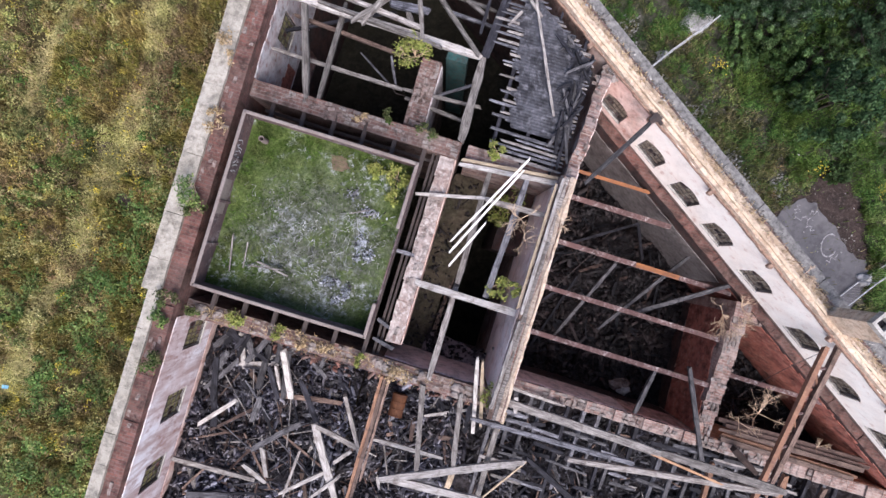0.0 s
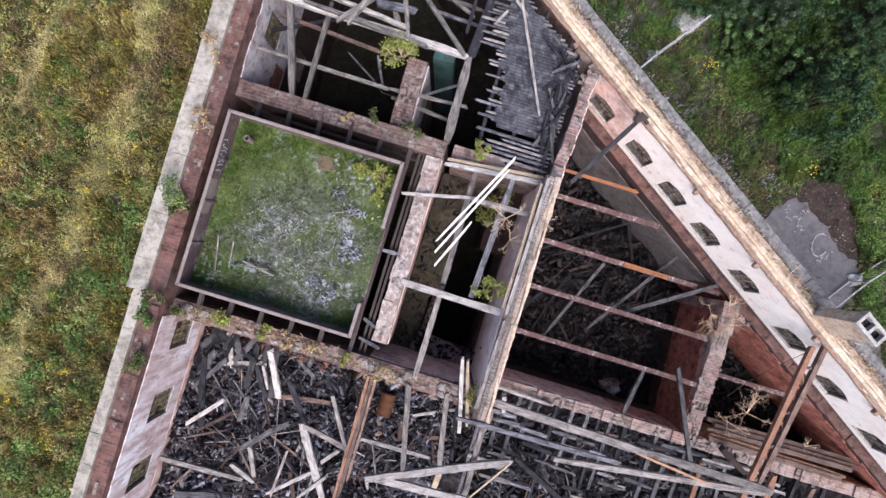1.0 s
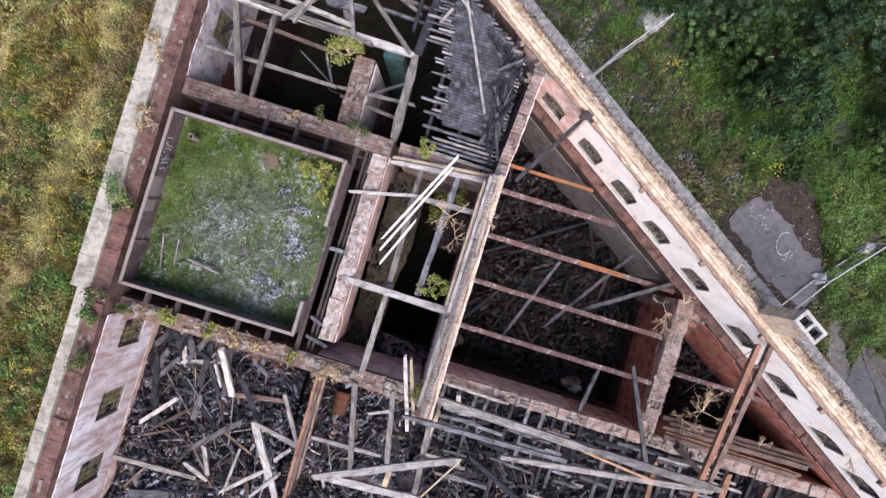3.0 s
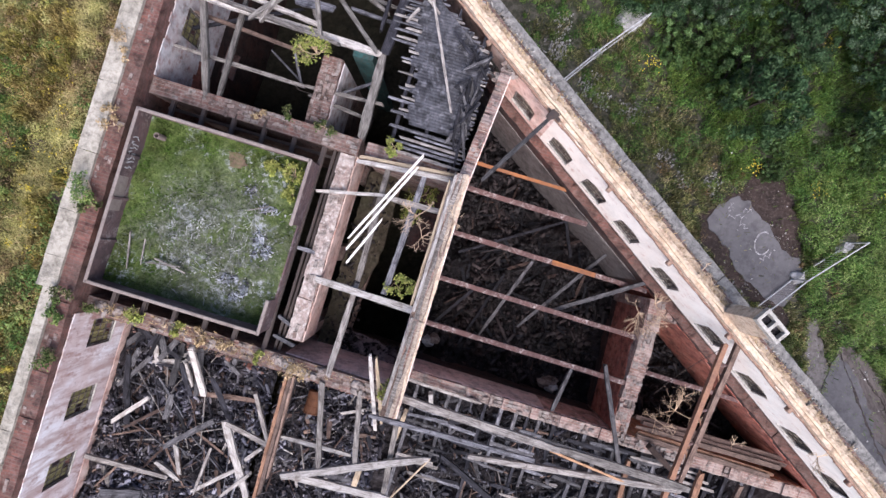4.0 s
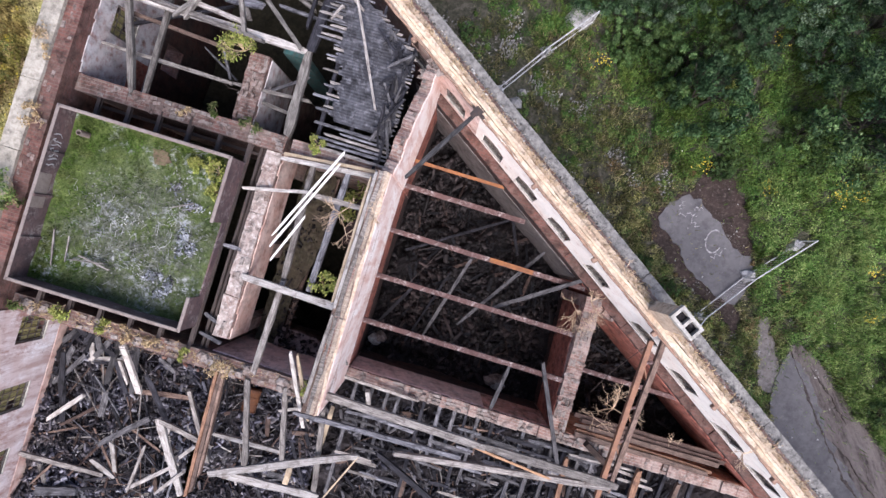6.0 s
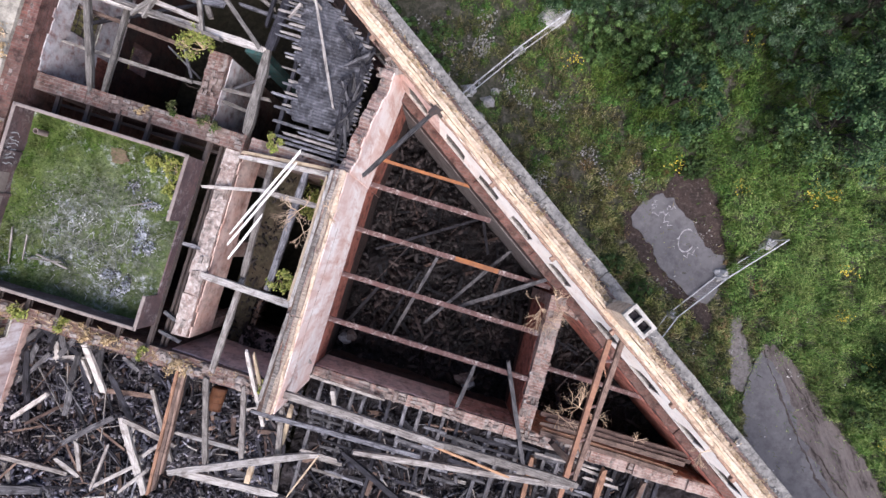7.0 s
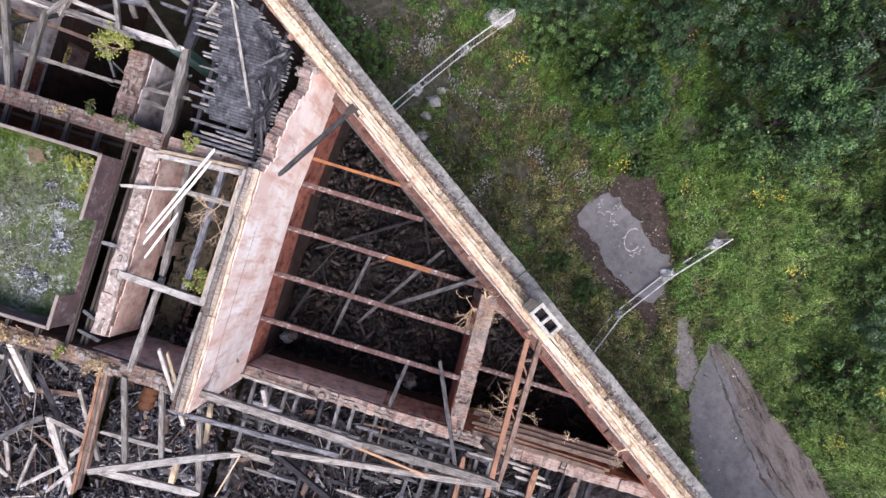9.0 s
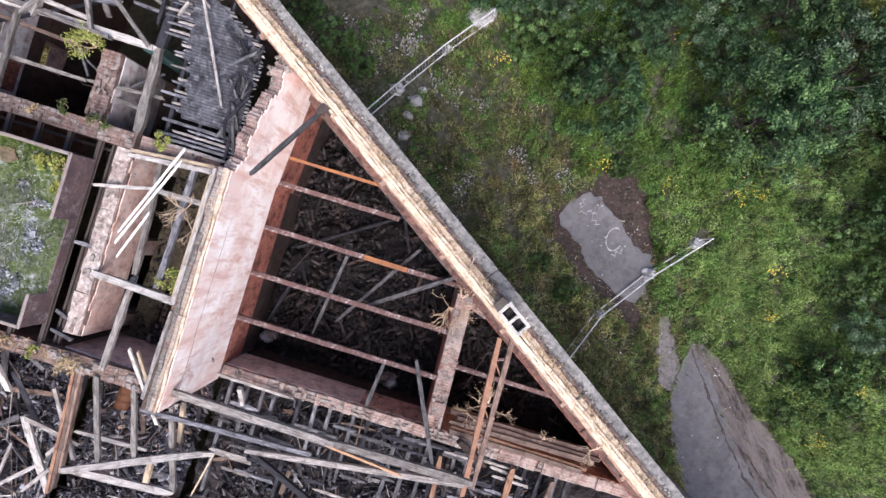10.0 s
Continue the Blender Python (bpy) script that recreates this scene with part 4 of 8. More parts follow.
# the deep floors carry the pit's shade in near-black colour
rough_sheet("floor_east", 3.5, 13.0, -4.5, 7.5, 2.2, "shaded_soot", 0.7, 0.22, 0.9, clip=inside)["label"] = "burnt rubble on the floor of the roofless room"
rough_sheet("floor_south_east", 12.6, 26.0, -4.5, 2.0, 2.2, "shaded_soot", 0.6, 0.3, 0.9, clip=inside)["label"] = "burnt rubble in the corner room"
rough_sheet("floor_middle", -0.6, 3.2, -4.5, 3.4, 1.2, "dark_floor", 0.3, 0.3, 0.8)["label"] = "floor deep below the beams, painted dark with its shade"
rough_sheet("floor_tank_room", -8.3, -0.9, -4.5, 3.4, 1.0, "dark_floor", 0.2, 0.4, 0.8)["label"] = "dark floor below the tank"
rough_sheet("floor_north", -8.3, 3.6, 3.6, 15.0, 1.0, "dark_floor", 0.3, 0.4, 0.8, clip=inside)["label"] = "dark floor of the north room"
rough_sheet("floor_south_west", -8.2, -1.6, SOUTH, -4.8, 7.25, "soot_floor", 0.45, 0.18, 0.9)["label"] = "heap of burnt debris on the upper floor"
rough_sheet("floor_south_middle", -1.6, 3.4, SOUTH, -4.8, 6.4, "soot_floor", 0.5, 0.2, 0.9)["label"] = "burnt debris under broken joists"
rough_sheet("floor_south", 3.4, 26.0, SOUTH, -4.8, 5.3, "soot_floor", 0.5, 0.2, 0.9, clip=inside)["label"] = "burnt collapsed floor of the hall"


def floor_remnant(name, label, outline, z, thick, material, seed=0):
    """What is left of a floor: a slab with a torn edge and a sagging, uneven top."""
    bm = bmesh.new()
    r = random.Random(seed)
    rim = []
    for (x0, y0), (x1, y1) in zip(outline, outline[1:] + outline[:1]):
        n = max(1, int(math.hypot(x1 - x0, y1 - y0) / 0.25))
        for i in range(n):
            f = i / n
            rim.append((x0 + (x1 - x0) * f + r.uniform(-0.05, 0.05), y0 + (y1 - y0) * f + r.uniform(-0.05, 0.05)))
    top = [bm.verts.new((x, y, z + 0.10 * noise.noise((x, y, seed)))) for x, y in rim]
    bm.faces.new(top)
    bmesh.ops.triangulate(bm, faces=bm.faces[:])
    bmesh.ops.subdivide_edges(bm, edges=[e for e in bm.edges if e.calc_length() > 0.6], cuts=1, use_grid_fill=True)
    ext = bmesh.ops.extrude_edge_only(bm, edges=[e for e in bm.edges if e.is_boundary])
    for v in ext["geom"]:
        if isinstance(v, bmesh.types.BMVert):
            v.co.z -= thick
    bmesh.ops.recalc_face_normals(bm, faces=bm.faces[:])
    ob = part(name, bm, material)
    ob["kind"] = "structure"
    ob["label"] = label
    return ob


floor_remnant("floor_middle_upper", "mossy remnant of the upper floor along the wall", [(-0.46, -4.30), (0.45, -4.30), (0.50, -2.0), (0.95, -0.6), (1.02, 0.7), (0.85, 3.2), (-0.46, 3.2)], 7.15, 0.22, "mossy_floor", 3)
floor_remnant("floor_middle_ledge", "dusty mauve ledge of the broken upper floor", [(0.40, -4.32), (3.02, -4.32), (3.02, -3.75), (1.9, -3.55), (0.40, -3.45)], 7.22, 0.24, "mauve_floor", 4)
timber((0.92, 3.1, 7.10), (0.62, -4.1, 7.05), 0.16, 0.2, "brown_wood", "floor_beam", "rotten brown beam at the edge of the broken floor", "beam")

# ---- the rusted tank full of moss ----
def tank():
    top = thing("water_tank", "square rusted steel tank, open and filled with moss and grass", "tank")
    x0, x1, y0, y1, lo, hi = -7.66, -1.62, -3.58, 2.48, 11.12, 12.42
    for nm, a, b, c, d in (("side_wall", x0, x0 + 0.05, y0, y1), ("side_wall", x0 + 0.05, x1 - 0.05, y0, y0 + 0.05), ("side_wall", x0 + 0.05, x1 - 0.05, y1 - 0.05, y1),
                           ("side_wall", x1 - 0.05, x1, y1 - 2.25, y1), ("side_wall", x1 - 0.05, x1, y0, y0 + 1.15)):
        bm = bmesh.new()
        box(bm, a, b, c, d, lo, hi, None, 0.01)
        wall = part(nm, bm, "tank_steel", top)
        bm = bmesh.new()
        e = 0.035
        box(bm, a - e, b + e, c - e, d + e, hi, hi + 0.05, None, 0.018)
        part("lip", bm, "rim_steel", wall)
    bm = bmesh.new()
    box(bm, x1 - 0.05, x1, y0 + 1.15, y1 - 2.25, lo, 11.5)
    part("side_wall", bm, "tank_steel", top, "torn low steel side")
    bm = bmesh.new()
    box(bm, x0, x1, y0, y1, 11.08, 11.12)
    part("bottom_plate", bm, "tank_steel", top)
    bm = bmesh.new()
    bmesh.ops.create_cone(bm, cap_ends=False, segments=14, radius1=0.10, radius2=0.10, depth=0.6, matrix=pose(-6.98, 1.78, 11.75))
    bmesh.ops.solidify(bm, geom=bm.faces[:], thickness=0.025)
    part("pipe", bm, "rim_steel", top, "short upright overflow pipe")
    for k in range(3):
        bm = bmesh.new()
        box(bm, x0 + 0.05, x0 + 0.10, y0 + 1.4 + 1.5 * k, y0 + 1.5 + 1.5 * k, lo, hi, None, 0.01)
        part("stiffener", bm, "tank_steel", top)
    b0, b1 = 0.14, -1.07
    bm = bmesh.new()
    box(bm, x0 + 0.052, x0 + 0.062, b1, b0, 11.75, 12.40)
    part("patch_plate", bm, "rim_steel", top, "pale patch plate")
    for wall_x, out, start, step, count in ((x0 + 0.052, 0.006, 0.38, 0.17, 7), (x1 - 0.052, -0.006, 0.55, 0.24, 6)):
        for k in range(count):
            r = random.Random(60 + k + int(10 * step))
            y = start + step * k
            line = [(wall_x, y + step * r.uniform(0.0, 0.8), 11.78 + 0.44 * f + r.uniform(-0.04, 0.04)) for f in (0.0, 0.35, 0.65, 1.0)]
            if k % 2:
                line.append((wall_x, y + step * 0.8, 12.0 + r.uniform(-0.1, 0.1)))
            verts, faces = [], []
            for i, (px_, py_, pz_) in enumerate(line):
                verts += [(px_, py_ - 0.016, pz_), (px_, py_ + 0.016, pz_ + 0.012), (px_ + out, py_ + 0.016, pz_ + 0.012), (px_ + out, py_ - 0.016, pz_)]
                if i:
                    o = 4 * i
                    faces += [(o - 4 + j, o - 4 + (j + 1) % 4, o + (j + 1) % 4, o + j) for j in range(4)]
            part("scrawl_stroke", (verts, faces), "galv", top, "pale scrawled stroke")
    rough_sheet("soil", x0 + 0.05, x1 - 0.05, y0 + 0.05, y1 - 0.05, 11.45, "moss", 0.16, 0.12, 0.8, top, "moss, ash and short grass")


tank()
for k in range(6):
    x = -7.25 + 1.12 * k
    steel_beam((x, -4.75, 11.07), (x, 3.55, 11.07), 0.14, 0.2, "dark_steel", "dark steel bearer that carries the tank", "tank bearers")
for x in (-1.32, -1.16):
    steel_beam((x, -4.5, 10.75), (x, 3.4, 10.75), 0.09, 0.14, "dark_steel", "thin dark steel rail beside the tank", "rails")
steel_beam((-7.7, 2.95, 10.4), (-1.0, 2.95, 10.4), 0.1, 0.14, "dark_steel", "thin dark steel rail beside the tank", "rails")

# ---- north room: truss, posts and poles ----
timber((-7.54, 8.01, 11.45), (-6.19, 3.66, 11.15), 0.22, 0.2, "worn_wood")
timber((-5.84, 7.34, 11.10), (-5.80, 3.74, 11.05), 0.17, 0.16, "worn_wood")
timber((-7.56, 6.48, 10.90), (-3.42, 6.22, 10.85), 0.13, 0.14, "brown_wood")
timber((-8.12, 5.18, 10.50), (-3.11, 5.12, 10.55), 0.13, 0.12, "worn_wood")
timber((-8.97, 5.94, 9.20), (-4.39, 8.16, 9.40), 0.12, 0.12, "char_wood")
timber((-3.06, 5.15, 10.50), (-0.21, 5.31, 10.60), 0.12, 0.12, "worn_wood")
timber((-3.02, 4.94, 10.20), (-0.61, 4.66, 10.50), 0.12, 0.12, "worn_wood")
timber((-2.44, 5.14, 9.60), (-0.56, 6.16, 10.40), 0.10, 0.1, "ash_wood")
timber((-5.36, 6.48, 8.50), (-3.97, 5.69, 8.20), 0.08, 0.08, "ash_wood")
timber((-3.49, 5.36, 9.90), (-3.91, 6.24, 10.20), 0.1, 0.1, "ash_wood")


def truss():
    top = thing("roof_truss", "collapsed bleached timber roof truss", "roof truss")
    for p, q, w in (((-7.97, 6.95, 11.45), (-0.69, 6.85, 11.35), 0.24), ((-6.00, 7.38, 11.70), (-2.97, 7.11, 11.65), 0.14), ((-6.71, 6.97, 11.60), (-2.13, 6.69, 11.60), 0.12)):
        timber(p, q, w, 0.2, "grey_wood" if w < 0.2 else "pale_wood", "chord", parent=top)
    for p, q in (((-2.88, 8.50, 11.70), (-0.77, 6.81, 11.50)), ((-3.91, 8.05, 12.00), (-5.37, 6.60, 11.60)), ((-2.81, 6.77, 11.60), (-3.39, 8.30, 11.80)), ((-5.00, 6.67, 11.50), (-4.27, 7.85, 12.20))):
        timber(p, q, 0.15, 0.15, "worn_wood", "brace", parent=top)


truss()
for p, q, w, mt in (((-2.39, 8.93, 10.60), (-0.64, 8.78, 10.70), 0.13, "worn_wood"), ((-2.33, 8.39, 10.40), (-0.57, 8.28, 10.50), 0.12, "ash_wood"), ((-2.06, 8.90, 10.90), (-0.86, 8.42, 10.90), 0.14, "worn_wood"),
                    ((-4.57, 8.19, 10.00), (-3.07, 8.32, 10.00), 0.3, "ash_wood"), ((-3.98, 8.32, 9.60), (-3.58, 7.77, 9.60), 0.2, "grey_wood")):
    timber(p, q, w, 0.12, mt)
timber((-0.36, 9.91, 11.20), (-0.58, 6.93, 11.20), 0.3, 0.25, "char_wood", label="thick charred timber girder under the deck")
timber((-0.61, 7.04, 11.15), (-0.51, 3.80, 11.10), 0.3, 0.25, "worn_wood", label="thick grey timber girder under the deck")
timber((-0.98, 9.81, 11.00), (-0.97, 7.71, 11.00), 0.12, 0.2, "char_wood")


# ---- boarded roof deck ----
def deck():
    top = thing("roof_deck", "broken boarded roof deck with torn dark roofing felt", "roof deck")
    # boards: each from the torn west edge to the east wall, from south to north
    y = 3.75
    k = 0
    while y < 9.4:
        east = min(3.15, (8.25 - y * math.cos(radians(SKEW))) / math.sin(radians(SKEW)))
        if y < 4.9:
            west, gap = 0.35 + rnd.uniform(0.0, 0.5), 0.07
        elif y < 7.4:
            west, gap = 0.05 + rnd.uniform(0.0, 0.6), 0.045
        else:
            west, gap = -0.55 + rnd.uniform(0.0, 0.5), 0.03
        w = rnd.uniform(0.07, 0.11)
        miss = 4.0 < y < 6.9 and k % 3 == 1
        if k % 11 != 6:
            timber((west + (0.75 if miss else 0), y, 11.36), (east, y + rnd.uniform(-0.03, 0.03), 11.36), w, 0.03, "ash_wood" if k % 3 else "grey_wood", "board", parent=top)
        y += w + gap
        k += 1
    r = random.Random(5)
    verts, faces = [], []
    n = 150
    for i in range(n + 1):
        yy = 4.75 + (9.3 - 4.75) * i / n
        r = random.Random(1000 + i // 6)
        e = min(3.1, (8.15 - yy * math.cos(radians(SKEW))) / math.sin(radians(SKEW))) + r.uniform(-0.15, 0.02)
        w0 = 0.95 - 0.16 * (yy - 4.75) + r.uniform(-0.16, 0.16)
        for j in range(9):
            x = w0 + (e - w0) * j / 8
            verts.append((x + 0.05 * noise.noise((x, yy * 5.0, 3)), yy, 11.39 + noise.noise((x * 1.5, yy * 1.5, 0)) * 0.02 + 0.008 * math.sin(yy * 57.0 + 2.0 * noise.noise((x * 0.6, yy, 7)))))
    for i in range(n):
        for j in range(8):
            a = i * 9 + j
            faces.append((a, a + 1, a + 10, a + 9))
    part("felt", (verts, faces), "felt", top, "torn grey-black roofing felt")
    for x in (0.6, 1.7, 2.8):
        timber((x, 3.6, 11.3), (x - 0.1, 9.2, 11.3), 0.12, 0.16, "char_wood", "rafter", parent=top)


deck()
timber((0.32, 9.66, 11.75), (2.32, 5.53, 11.60), 0.09, 0.09, "grey_wood", "pole", "thin grey pole lying on the roofing felt", "pole")
for p, q, mt in (((0.23, 8.64, 11.70), (-0.10, 8.11, 11.50), "grey_wood"), ((0.39, 9.05, 11.80), (0.94, 8.69, 11.60), "grey_wood"), ((2.26, 7.05, 11.60), (3.04, 7.60, 11.90), "smoke_wood"),
                 ((1.58, 8.27, 11.60), (2.36, 7.66, 11.70), "char_wood"), ((2.39, 7.88, 11.70), (3.22, 6.93, 11.60), "char_wood"), ((2.70, 5.22, 11.70), (3.15, 6.07, 11.70), "char_wood"), ((2.66, 5.74, 11.60), (3.22, 4.06, 11.70), "smoke_wood"), ((2.83, 6.00, 11.60), (2.95, 3.79, 11.60), "char_wood")):
    timber(p, q, 0.1, 0.07, mt, "plank", "splintered plank on the roof edge", "plank", "loose planks")

# ---- middle room ----
timber((-0.34, 2.99, 11.55), (3.42, 3.32, 11.90), 0.16, 0.2, "pale_wood", label="bleached timber lintel on the wall head")
timber((-0.33, 3.17, 11.50), (3.30, 3.49, 11.85), 0.12, 0.2, "tan_wood", label="bleached timber lintel on the wall head")
timber((0.78, 3.23, 11.45), (0.84, -1.09, 11.00), 0.2, 0.2, "grey_wood")
timber((0.84, -1.09, 11.00), (0.85, -4.53, 11.30), 0.2, 0.2, "grey_wood")
timber((2.09, 3.27, 11.70), (1.91, -1.25, 11.40), 0.2, 0.2, "ash_wood")
timber((-1.52, 1.60, 10.98), (1.10, 2.17, 11.50), 0.12, 0.1, "pale_wood")
timber((0.93, 2.07, 11.50), (3.51, 2.14, 11.85), 0.18, 0.16, "grey_wood")
timber((-0.60, -1.42, 11.00), (3.47, -1.38, 11.90), 0.24, 0.2, "pale_wood", label="bleached cross beam of the middle room")
for p, q in (((1.89, 3.72, 12.40), (0.17, 0.32, 11.60)), ((1.81, 3.29, 12.20), (0.24, -0.05, 11.75)), ((1.14, 1.28, 11.90), (0.37, -0.48, 11.60))):
    timber(p, q, 0.075, 0.05, "white_wood", "batten", "clean white batten lying across the beams", "batten", "white battens")
timber((3.13, 3.4, 12.60), (3.10, -1.3, 12.60), 0.11, 0.1, "pale_wood", "wall_plate", "bleached wall plate on the brick wall", "wall plate")
timber((2.98, 3.2, 12.40), (2.96, -1.2, 12.40), 0.09, 0.1, "tan_wood", "wall_plate", "bleached wall plate on the brick wall", "wall plate")
timber((3.12, -1.5, 12.60), (3.05, -4.6, 12.60), 0.12, 0.1, "grey_wood", "wall_plate", "bleached wall plate on the brick wall", "wall plate")
timber((2.15, -3.13, 12.60), (3.01, -6.14, 10.50), 0.14, 0.08, "pale_wood", "plank", "bleached plank leaning on the wall corner", "plank", "loose planks")
timber((2.36, -3.20, 12.40), (3.14, -5.66, 10.90), 0.12, 0.08, "tan_wood", "plank", "bleached plank leaning on the wall corner", "plank", "loose planks")
timber((2.97, -3.09, 9.00), (3.68, -3.89, 8.50), 0.12, 0.1, "grey_wood")

# ---- steel and fallen timbers of the east room ----
for y, e, mt in ((3.72, 8.7, "red_steel"), (1.75, 11.95, "red_steel"), (-0.25, 12.45, "red_steel"), (-2.23, 12.5, "red_steel")):
    steel_beam((3.45, y, 6.92), (e + 0.25, y, 6.92), 0.2, 0.24, mt)
steel_beam((3.45, 4.85, 6.92), (7.7, 4.85, 6.92), 0.12, 0.2, "orange_rust", "thin orange-rusted steel joist")
steel_beam((8.0, 1.752, 6.945), (9.9, 1.752, 6.945), 0.19, 0.02, "orange_rust", "orange-rusted cover plate lying on a joist", "", "steel_plate")
steel_beam((12.9, -1.55, 6.92), (17.7, -1.55, 6.92), 0.18, 0.24, "red_steel")
for p, q, w, mt in (((7.26, 1.56, 6.60), (6.23, -2.72, 3.20), 0.17, "ash_wood"), ((10.18, 2.76, 6.60), (7.50, -1.40, 6.00), 0.17, "ash_wood"), ((11.94, 2.07, 7.30), (8.72, -0.21, 6.40), 0.2, "ash_wood"),
                    ((5.34, -0.09, 6.50), (3.96, -2.75, 3.00), 0.16, "char_wood"), ((10.11, -2.31, 6.90), (9.91, -4.38, 6.60), 0.2, "ash_wood"), ((11.39, -1.76, 7.10), (13.29, -5.76, 6.90), 0.2, "ash_wood"),
                    ((6.66, 0.60, 2.90), (5.50, -3.23, 2.80), 0.14, "char_wood"), ((7.84, 6.16, 2.90), (9.58, 2.36, 2.60), 0.16, "char_wood"), ((4.20, 1.01, 2.80), (9.28, 4.30, 2.80), 0.14, "char_wood")):
    timber(p, q, w * 0.85, 0.16, "smoke_wood" if mt == "ash_wood" else mt, "fallen_timber", "charred timber fallen across the steel joists", "timber", "fallen timbers")
girder = thing("fallen_girder", "dark charred girder with an iron shoe between two wall heads", "girder")
timber((4.00, 3.57, 11.80), (5.75, 6.54, 11.60), 0.15, 0.2, "smoke_wood", "bar", parent=girder)
for k, (a, b, w) in enumerate((((5.55, 6.30, 11.66), (5.95, 6.75, 11.62), 0.30), ((5.50, 6.72, 11.60), (6.00, 6.34, 11.64), 0.12))):
    timber(a, b, w, 0.12, "dark_steel", "iron_shoe", parent=girder)

# red lattice girder in the corner room
def red_girder():
    top = thing("steel_girder", "rusted red double steel girder fallen across the walls", "girder")
    timber((13.92, 0.61, 11.30), (14.67, -6.07, 8.60), 0.2, 0.2, "girder_rust", "chord", parent=top)
    timber((14.37, 0.75, 11.30), (14.94, -5.62, 8.80), 0.18, 0.2, "brown_wood", "chord", parent=top)
    for f in (0.12, 0.4, 0.62, 0.85):
        a = Vector((13.94, 0.60, 11.20)).lerp(Vector((14.69, -6.10, 8.50)), f)
        b = Vector((14.39, 0.74, 11.20)).lerp(Vector((14.96, -5.66, 8.70)), f)
        timber(a, b, 0.1, 0.06, "red_steel", "batten_plate", parent=top)
        c = Vector((14.39, 0.74, 11.15)).lerp(Vector((14.96, -5.66, 8.65)), min(1.0, f + 0.14))
        timber(a, c, 0.05, 0.04, "girder_rust", "lacing_bar", parent=top)


red_girder()

for k in range(5):
    y = -4.26 + 0.19 * k + rnd.uniform(-0.05, 0.05)
    timber((13.3 + rnd.uniform(0, 0.5), y, 6.88 - 0.09 * k), (19.4 + 0.25 * k, y + rnd.uniform(-0.05, 0.12), 6.92 - 0.08 * k), 0.21, 0.12, ("umber_wood", "rust_wood", "umber_wood", "dark_brown_wood", "dark_brown_wood")[k], "wall_beam", "rust-stained timber beam along the broken wall", "beam", "beams of the corner room")
for p, q, w, mt in (((14.10, -4.45, 7.25), (15.50, -5.25, 6.95), 0.24, "dark_brown_wood"), ((16.6, -4.9, 7.1), (16.7, -7.4, 6.7), 0.24, "rust_wood"), ((13.55, -5.3, 7.0), (13.75, -7.6, 6.7), 0.2, "rust_wood"), ((18.4, -4.95, 7.0), (18.3, -7.0, 6.7), 0.2, "brown_wood")):
    timber(p, q, w, 0.2, mt, "broken_post", "broken brown timber post among the charred joists", "post", "broken posts")
flare = masonry("wall_12", (12.75, 1.35), (13.7, 1.0), 0.26, 0, 7.2, "pink_brick", (), 0.1, 0.25, seed=51)
tagged(flare, "crumbled brick corner where the cross wall meets the facade", "wall")

# ---- south strip: joists, planks, girder ----
for p, q, w, mt in (((-0.79, -5.22, 9.90), (-0.74, -10.36, 9.30), 0.12, "rust_wood"), ((-0.645, -5.22, 9.86), (-0.60, -10.2, 9.27), 0.15, "umber_wood"), ((-0.50, -5.22, 9.94), (-0.44, -9.4, 9.42), 0.10, "brown_wood")):
    timber(p, q, w, 0.26, mt, "girder_plank", "splintered brown plank of the girder over the burnt rooms", "girder", "planks of the girder")
timber((-0.48, -5.29, 9.70), (-0.58, -7.58, 9.50), 0.14, 0.3, "char_wood")
wall_foot_planks = (((0.72, -4.79, 11.25), (1.45, -8.10, 10.70), 0.19, "grey_wood"), ((2.10, -4.69, 11.30), (2.69, -7.68, 10.70), 0.18, "grey_wood"), ((0.25, -8.64, 10.70), (4.96, -6.49, 10.90), 0.24, "pale_wood"),
                    ((0.23, -8.60, 10.60), (4.21, -8.41, 10.40), 0.26, "pale_wood"), ((3.62, -5.02, 11.40), (4.00, -8.83, 9.60), 0.2, "grey_wood"), ((3.86, -5.00, 11.00), (3.75, -6.78, 9.90), 0.15, "tan_wood"), ((-0.44, -7.81, 9.20), (2.34, -7.80, 9.00), 0.15, "pale_wood"))
burnt_room_planks = (((-2.03, -6.67, 8.60), (-0.49, -9.27, 8.50), 0.16, "grey_wood"), ((-2.73, -8.19, 8.60), (-0.55, -8.67, 8.40), 0.2, "grey_wood"), ((-2.84, -8.13, 8.60), (-1.22, -10.87, 8.30), 0.28, "pale_wood"),
                    ((-4.74, -5.55, 9.30), (-4.16, -7.62, 7.90), 0.24, "pale_wood"), ((-4.96, -6.40, 8.60), (-4.66, -7.38, 8.00), 0.12, "grey_wood"), ((-7.48, -9.79, 7.80), (-6.21, -8.31, 8.10), 0.18, "pale_wood"), ((-8.05, -11.34, 8.00), (-4.64, -11.25, 7.90), 0.18, "grey_wood"), ((-5.26, -10.77, 7.90), (-4.13, -11.28, 7.80), 0.2, "pale_wood"),
                    ((-7.07, -12.71, 7.80), (-5.51, -12.28, 7.80), 0.34, "ash_wood"), ((-3.52, -11.49, 8.00), (-1.62, -9.69, 8.30), 0.15, "pale_wood"), ((-2.23, -11.18, 8.30), (-1.30, -9.87, 8.50), 0.14, "pale_wood"), ((-1.69, -9.48, 8.30), (-1.16, -8.77, 8.50), 0.16, "pale_wood"), ((-3.20, -11.23, 8.60), (-3.11, -9.40, 8.40), 0.1, "grey_wood"))
